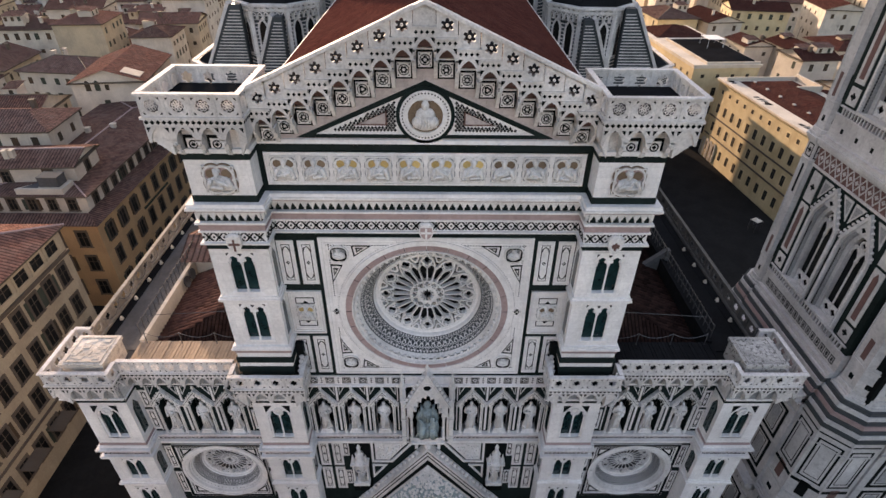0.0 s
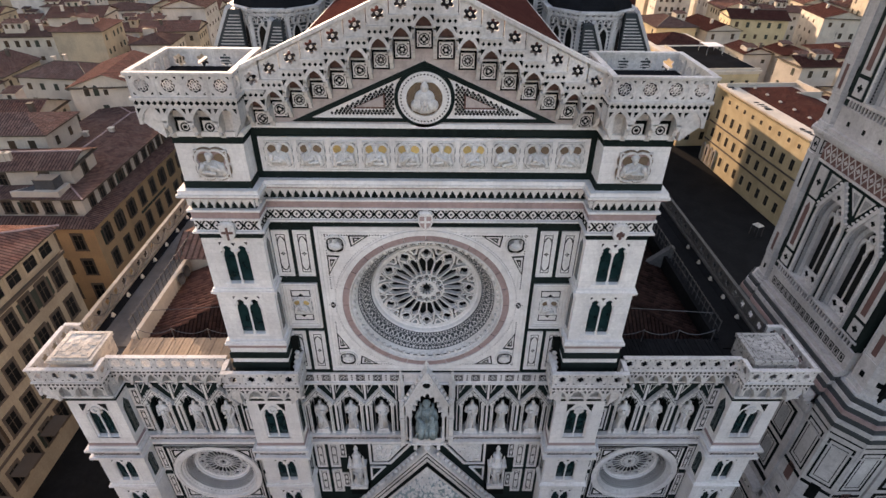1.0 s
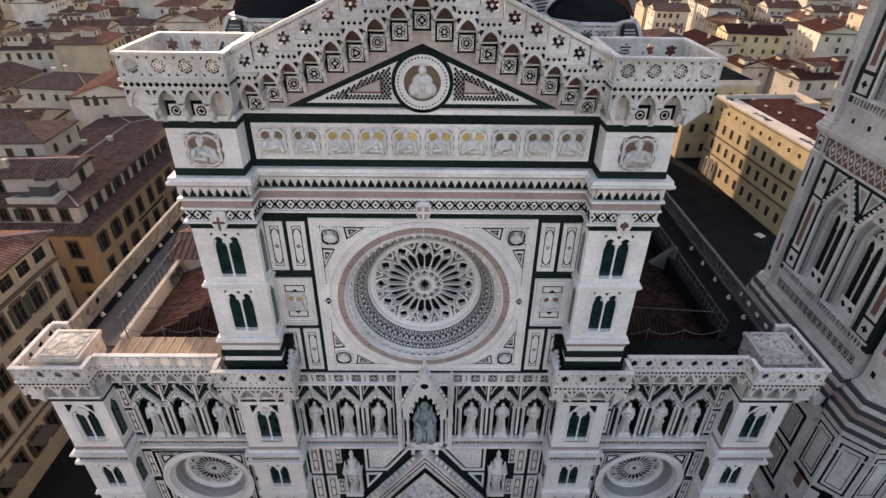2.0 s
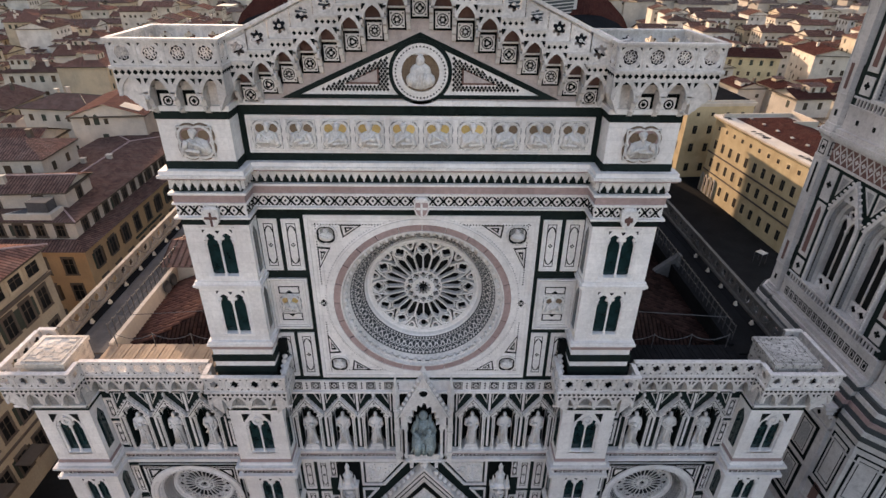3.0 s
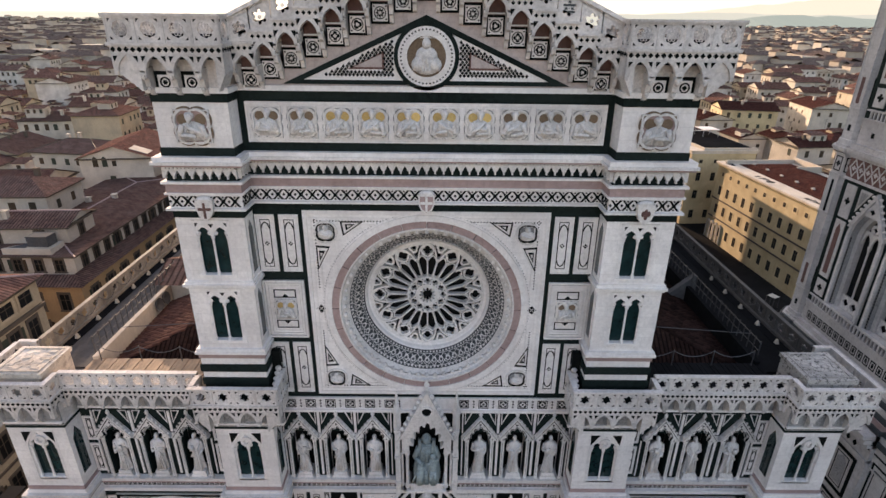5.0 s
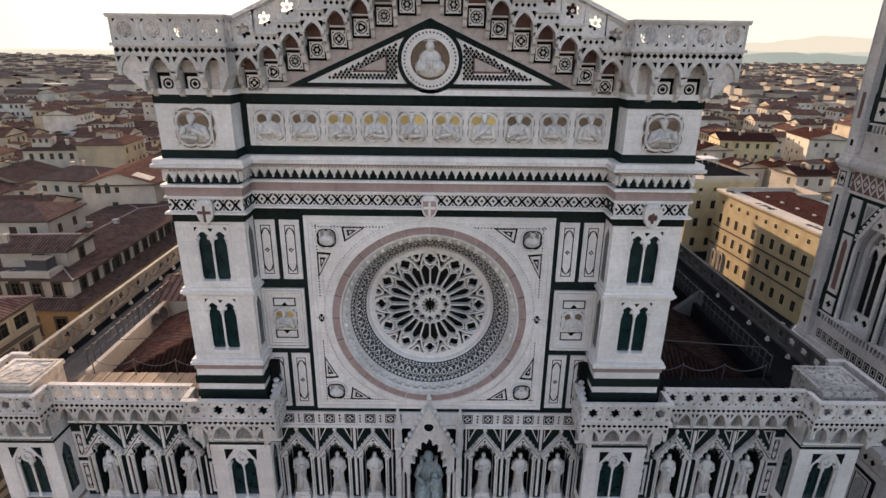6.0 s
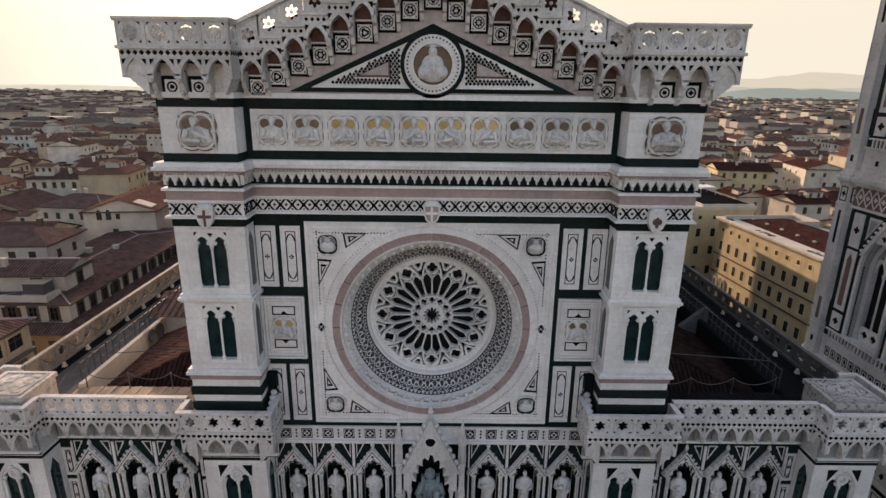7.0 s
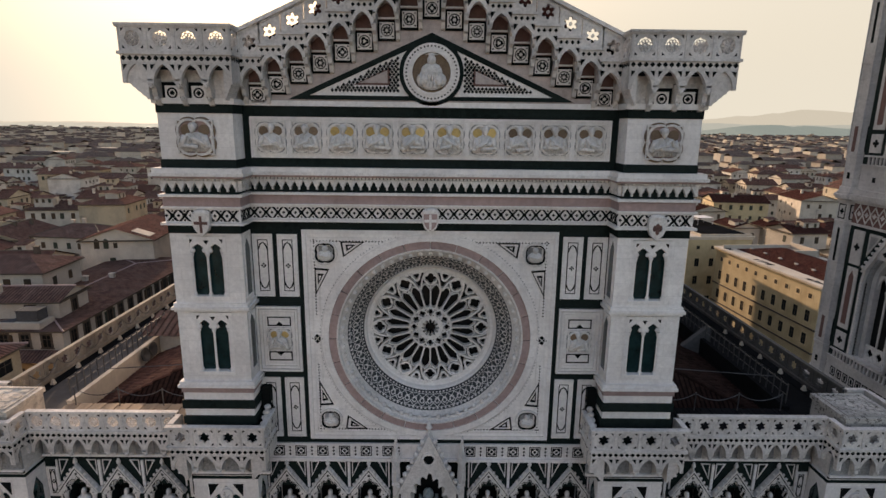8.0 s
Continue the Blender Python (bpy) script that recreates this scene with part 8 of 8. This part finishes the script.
# -- the yellow palaces on the right --
rowsY = [("attic", 14.6), ("palace", 10.5), ("palace", 6.4), ("palace", 1.8)]
TURNY = 4.0
y1_ = house(70.5, 79.2, 15.6, 30.4, 15.0, TURNY, "hip", YELLOW, ROOF, 0.24, "ws", True, seed=12, rows=rowsY, skip_roof=True, label="long yellow palace with four rows of windows", step=2.9)
cornice = Shape().box(-8.3, 8.3, -15.8, 15.8, 17.0, 17.35).box(-8.0, 8.0, -15.5, 15.5, 16.6, 17.0)
place("cornice", cornice.mesh("cornice", PALE), y1_, None, "pale projecting cornice")
dent = Shape()
for i in range(60):
    dent.box(-8.2, -7.8, -15.3 + i * 0.515, -15.08 + i * 0.515, 16.65, 16.98)
place("dentil_band", dent.mesh("dentil_band", YELLOW), y1_)
rs, rz_, ra_, rb_, ax_ = roof_shape(-4.9, 6.6, -14.3, 12.6, 17.35, 0.26, "hip", 0.2)
place("roof", rs.mesh("roof", ROOF_UNLIT), y1_, None, "dark red tiled hip roof")
place("string_course", Shape().box(-7.95, 7.95, -15.35, 15.35, 9.3, 9.6).box(-7.95, 7.95, -15.35, 15.35, 5.2, 5.5).mesh("string_course", TRIM), y1_)
gut = Shape()
rr = random.Random(21)
for k in range(34):
    y = rr.choice((rr.uniform(11, 15), rr.uniform(-1.5, 3), rr.uniform(-15, -11)))
    gut.box(-7.6 + rr.uniform(0, 0.9), -6.6 + rr.uniform(0, 0.6), y, y + rr.uniform(0.2, 0.6), 17.35, 17.37 + 0.02 * rr.random())
place("roof_stain", gut.mesh("roof_stain", LEAD), y1_, None, "dark lichen patches on the pale cornice top")
for k in range(6):
    y = -12 + 4.4 * k
    dm = place("skylight", Shape().prism_x([(y, 17.9), (y + 0.5, 17.9), (y + 0.5, 18.15), (y, 18.05)], -3.5, -3.0).mesh("skylight", PALE), y1_, None, "small pale roof light")
wall_ = Shape().box(-7.6, 7.9, 13.2, 13.5, 17.3, 18.1).box(2.5, 7.9, 5.2, 5.5, 17.3, 18.6).box(7.6, 7.9, 5.2, 13.5, 17.3, 18.6)
place("roof_wall", wall_.mesh("roof_wall", PALE), y1_, None, "low pale wall round a roof terrace")
arch_ = Shape()
for k in range(4):
    x = -14.6 + 1.5 * k
    arch_.ring([(x - 0.62, 0.2)] + pointed(x - 0.62, x + 0.62, 3.4, 4.5) + [(x + 0.62, 0.2)], [(x - 0.42, 0.2)] + pointed(x - 0.42, x + 0.42, 3.4, 4.2) + [(x + 0.42, 0.2)], -0.25, 0.05)
place("shop_arcade", arch_.mesh("shop_arcade", PALE), y1_, at(-7.8, 0, 0, -90), "pale carved arcade of a shop front")
y2_ = house(65.2, 120.8, 15.6, 38, 15.6, TURNY, "hip", YELLOW, ROOF, 0.24, "ws", True, seed=13, rows=[("attic", 15.0), ("palace", 10.8), ("palace", 6.5), ("palace", 1.6)], skip_roof=True,
            label="yellow palace with a flat dark roof terrace farther along the street", step=3.3)
place("cornice", Shape().box(-8.1, 8.1, -19.3, 19.3, 17.6, 18.0).box(-7.9, 7.9, -19.1, 19.1, 17.2, 17.6).mesh("cornice", PALE), y2_, None, "pale projecting cornice")
place("terrace_floor", Shape().box(-4.7, 7.7, -18.6, 3.5, 18.0, 18.12).mesh("terrace_floor", LEAD), y2_, None, "dark flat roof terrace")
place("terrace_edge", Shape().box(-5.0, -4.7, -18.9, 3.8, 18.0, 18.5).box(-4.7, 7.7, -18.9, -18.6, 18.0, 18.5).mesh("terrace_edge", PALE), y2_)
rs, *_ = roof_shape(-6.2, 7.2, 5.5, 18.2, 18.0, 0.3, "hip", 0.2)
place("roof", rs.mesh("roof", ROOF_UNLIT), y2_, None, "dark red tiled hip roof")
aw_ = Shape().box(1.8, 6.0, -5.2, -0.8, 20.0, 20.1)
for x, y in ((1.9, -5.1), (5.9, -5.1), (1.9, -0.9), (5.9, -0.9)):
    aw_.rod((x, y, 18.1), (x, y, 20.0), 0.05, 5)
place("roof_awning", aw_.mesh("roof_awning", WHITE), y2_, None, "white awning over the roof terrace")
TOWN_R = "pale plastered house with a dark red tiled roof"
for cx_, cy_, w_, d_, eave_, turn_, kind_, wm_, rm_, sd_ in (
        (88.5, 108.5, 9.0, 9.0, 16.6, 6, "gable", PALE, ROOF_UNLIT, 14), (81.0, 88.5, 6.5, 6.0, 13.6, 4, "hip", PALE, ROOF_UNLIT, 15),
        (94, 93, 14, 13, 13.4, 4, "gable", PALE, ROOF_UNLIT, 16), (88.0, 134.5, 8.0, 10.0, 13.2, 4, "gable", PALE, ROOF_UNLIT, 17),
        (98.0, 131, 9.0, 10.0, 13.5, 4, "gable", PLASTER, ROOF_UNLIT, 19), (104, 166, 17.5, 12, 16.4, -9, "gable", YELLOW, ROOF_UNLIT, 18),
        (127, 162, 12, 17, 18.0, -9, "gable", PALE, ROOF_UNLIT, 22), (112, 131, 13, 14, 13.8, 4, "hip", PALE, ROOF_UNLIT, 23),
        (88.5, 162, 11, 17, 14.2, 6, "gable", PALE, ROOF_UNLIT, 24), (75, 165, 13, 17, 14.5, 5, "hip", YELLOW, ROOF_OLD, 25), (106, 108, 12, 13, 14.4, 4, "gable", PLASTER, ROOF_UNLIT, 26)):
    house(cx_, cy_, w_, d_, eave_, turn_, kind_, wm_, rm_, 0.3, "sw", False, seed=sd_, clutter=True, label=TOWN_R, step=3.2)
stall = thing("street_canopy", "small square white canopy standing in the shaded street", "canopy", m=at(58.3, 60.5, GROUND, 25))
place("canopy_cloth", Shape().put_in([(-0.75, -0.75, 2.1), (0.75, -0.75, 2.1), (0.75, 0.75, 2.1), (-0.75, 0.75, 2.1), (0, 0, 2.45)], [(0, 1, 4), (1, 2, 4), (2, 3, 4), (3, 0, 4), (3, 2, 1, 0)]).mesh("canopy_cloth", PALE), stall)
for x in (-0.7, 0.7):
    for y in (-0.7, 0.7):
        place("post", Shape().rod((x, y, 0), (x, y, 2.12), 0.04, 6).mesh("post", IRON), stall)

# -- unseen plain buildings that close the square behind, added to cut low sky light --
bap = thing("unseen_sky_block", "unseen eight-sided block that keeps low sky light off the front", "church", m=at(0, -48, GROUND))
eight = [(22 * math.cos(math.pi / 8 + i * math.pi / 4), 22 * math.sin(math.pi / 8 + i * math.pi / 4)) for i in range(8)]
part("wall", Shape().prism_z(eight, 0, 33), TOWER, bap)
pyr = Shape().put_in([(x * 1.03, y * 1.03, 33) for x, y in eight] + [(0, 0, 44)], [(i, (i + 1) % 8, 8) for i in range(8)] + [tuple(range(8))[::-1]])
part("roof", pyr, WORN, bap, "pale stone pyramid roof")
for i in range(7):
    house(-72 + 24 * i, -92, 23.8, 12, 22 + (i % 3), 0, "hip", PLASTER, ROOF_OLD, 0.33, "", False, seed=60 + i, rows=[("mid", 3)])
for sx in (-1, 1):
    for i in range(3):
        house(sx * (48 if sx < 0 else 52), -28 - 23 * i, 14, 22.5, 21 + (i % 2), 0, "hip", PLASTER, ROOF_OLD, 0.33, "", False, seed=80 + i + sx, rows=[("mid", 3)])

# -- the rest of the town, house by house, in turned blocks --
rt = random.Random(77)
made = 0
KEEP_OUT = [(-62, -22, -40, 145), (-92, -40, -40, 103), (-50, 58, -60, 148), (22, 92, -60, 137), (58, 80, 90, 176), (78, 120, 70, 140), (66, 136, 140, 178)]


def free(x, y, r_):
    return not any(a_ - r_ < x < b_ + r_ and c_ - r_ < y < d_ + r_ for a_, b_, c_, d_ in KEEP_OUT)


for i in range(-26, 27):
    for j in range(0, 24):
        side = -1 if i < 0 else 1
        ang = radians(6 if side < 0 else -5)
        gx, gy = i * 15.5 + 4 * (i // 3), 40 + j * 13.5 + 5 * (j // 2)
        x = gx * math.cos(ang) - (gy - 100) * math.sin(ang) + rt.uniform(-1, 1)
        y = 100 + gx * math.sin(ang) + (gy - 100) * math.cos(ang) + rt.uniform(-1, 1)
        if not free(x, y, 7) or y < 30:
            continue
        if abs(x) > 0.86 * (y + 22) + 10 or (abs(x) < 0.36 * (y + 22) and y > 60):
            continue
        if y > 320 or abs(x) > 260:
            continue
        w, d = rt.uniform(10.5, 15.6), rt.uniform(8.5, 13.5)
        h = rt.choice((9.5, 11, 12.5, 14, 15.5, 17, 19)) + rt.uniform(-0.6, 0.6)
        rows = [("mid", h - GROUND - 2.6 - 3.3 * k) for k in range(3 if y < 200 else 2)]
        house(x, y, w, d, h, math.degrees(ang) + rt.choice((0, 0, 0, 90)) + rt.uniform(-2, 2), rt.choice(("hip", "gable", "gable")), None, None, rt.uniform(0.26, 0.36),
              "se" if side < 0 else "sw", False, seed=1000 + made, rows=rows, step=rt.choice((2.3, 2.6)), clutter=y < 230)
        made += 1

# -- far town, too many to count --
far_w, far_r = Shape(), Shape()
rt = random.Random(5)
for k in range(9000):
    y = 300 + 2300 * rt.random() ** 1.6
    x = rt.uniform(-0.92, 0.92) * (y + 25)
    if abs(x) < 0.3 * y:
        continue
    if y < 330 and abs(x) < 265:
        continue
    w, d, h = rt.uniform(8, 18), rt.uniform(7, 14), rt.uniform(7, 19) + (6 if rt.random() < 0.06 else 0)
    if y > 1200:
        w, d = w * 1.4, d * 1.4
    far_w.box(x - w / 2, x + w / 2, y - d / 2, y + d / 2, GROUND, h)
    if rt.random() < 0.94:
        sh, *_ = roof_shape(x - w / 2, x + w / 2, y - d / 2, y + d / 2, h, 0.36, rt.choice(("hip", "gable")))
        n = len(far_r.v)
        far_r.v += sh.v
        far_r.f += [tuple(q + n for q in fc) for fc in sh.f]
        far_r.uv += sh.uv
me = bpy.data.meshes.new("far_walls")
me.from_pydata(far_w.v, [], far_w.f)
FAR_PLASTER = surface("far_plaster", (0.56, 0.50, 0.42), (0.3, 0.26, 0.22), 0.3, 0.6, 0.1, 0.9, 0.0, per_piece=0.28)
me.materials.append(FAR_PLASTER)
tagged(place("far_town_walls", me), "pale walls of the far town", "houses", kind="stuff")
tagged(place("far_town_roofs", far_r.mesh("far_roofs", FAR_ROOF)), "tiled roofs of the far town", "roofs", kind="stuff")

# -- groves of trees among the far roofs --
GROVE = surface("far_foliage", (0.045, 0.065, 0.04), (0.075, 0.10, 0.06), 0.3, 0.05, 0.9, 0.2, 0.0)
rg = random.Random(77)
groves = Shape()
for _ in range(34):
    gx, gy = rg.uniform(-2300, 2300), rg.uniform(1250, 2350)
    for _t in range(rg.randint(9, 24)):
        tx, ty, tz = gx + rg.gauss(0, 55), gy + rg.gauss(0, 16), rg.uniform(11, 19)
        for _c in range(4):
            cx, cy, cz, r = tx + rg.gauss(0, 2.6), ty + rg.gauss(0, 2.6), tz + rg.gauss(0, 2.2), rg.uniform(2.2, 4.6)
            ring_ = [(cx + r * rg.uniform(0.7, 1.2) * math.cos(q * math.pi / 3), cy + r * rg.uniform(0.7, 1.2) * math.sin(q * math.pi / 3), cz + rg.uniform(-0.3, 0.3) * r) for q in range(6)]
            groves.put_in(ring_ + [(cx, cy, cz + r * rg.uniform(0.7, 1.1)), (cx, cy, cz - 1.2 * r)],
                          [(q, (q + 1) % 6, 6) for q in range(6)] + [((q + 1) % 6, q, 7) for q in range(6)])
        groves.put_in([(tx - 0.4, ty, GROUND), (tx + 0.4, ty, GROUND), (tx, ty + 0.6, GROUND), (tx, ty + 0.2, tz)], [(0, 1, 3), (1, 2, 3), (2, 0, 3)])
tagged(part("trees", groves, GROVE), "dark green groves among the far roofs", "trees", kind="stuff")

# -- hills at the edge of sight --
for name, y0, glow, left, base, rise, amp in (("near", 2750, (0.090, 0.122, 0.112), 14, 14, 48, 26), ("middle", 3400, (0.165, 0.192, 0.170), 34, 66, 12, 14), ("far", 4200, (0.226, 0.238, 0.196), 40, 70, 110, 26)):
    # thick air between is put into the emission: each range paler than the one before it
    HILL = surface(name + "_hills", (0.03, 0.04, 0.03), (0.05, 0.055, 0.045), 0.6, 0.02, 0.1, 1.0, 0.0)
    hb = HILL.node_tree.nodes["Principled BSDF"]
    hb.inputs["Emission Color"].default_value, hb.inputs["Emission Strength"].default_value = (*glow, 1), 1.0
    hl = Shape()
    n = 160
    pts = []
    for i in range(n + 1):
        x = -4300 + 8600 * i / n
        k = min(1, max(0, (x * 2750 / y0 - 900) / 1000))
        k = k * k * (3 - 2 * k)
        side = min(1, max(0, (x + 800) / 1600))
        z = left + (base - left) * side + rise * k + amp * (noise.noise(Vector((x * 0.0016, y0, 0))) + 0.4 * noise.noise(Vector((x * 0.006, y0, 1))) + 0.2 * noise.noise(Vector((x * 0.02, y0, 2)))) * (0.4 + 0.6 * side)
        pts.append((x, max(z, 3)))
    for i in range(n):
        (xa, za), (xb, zb) = pts[i], pts[i + 1]
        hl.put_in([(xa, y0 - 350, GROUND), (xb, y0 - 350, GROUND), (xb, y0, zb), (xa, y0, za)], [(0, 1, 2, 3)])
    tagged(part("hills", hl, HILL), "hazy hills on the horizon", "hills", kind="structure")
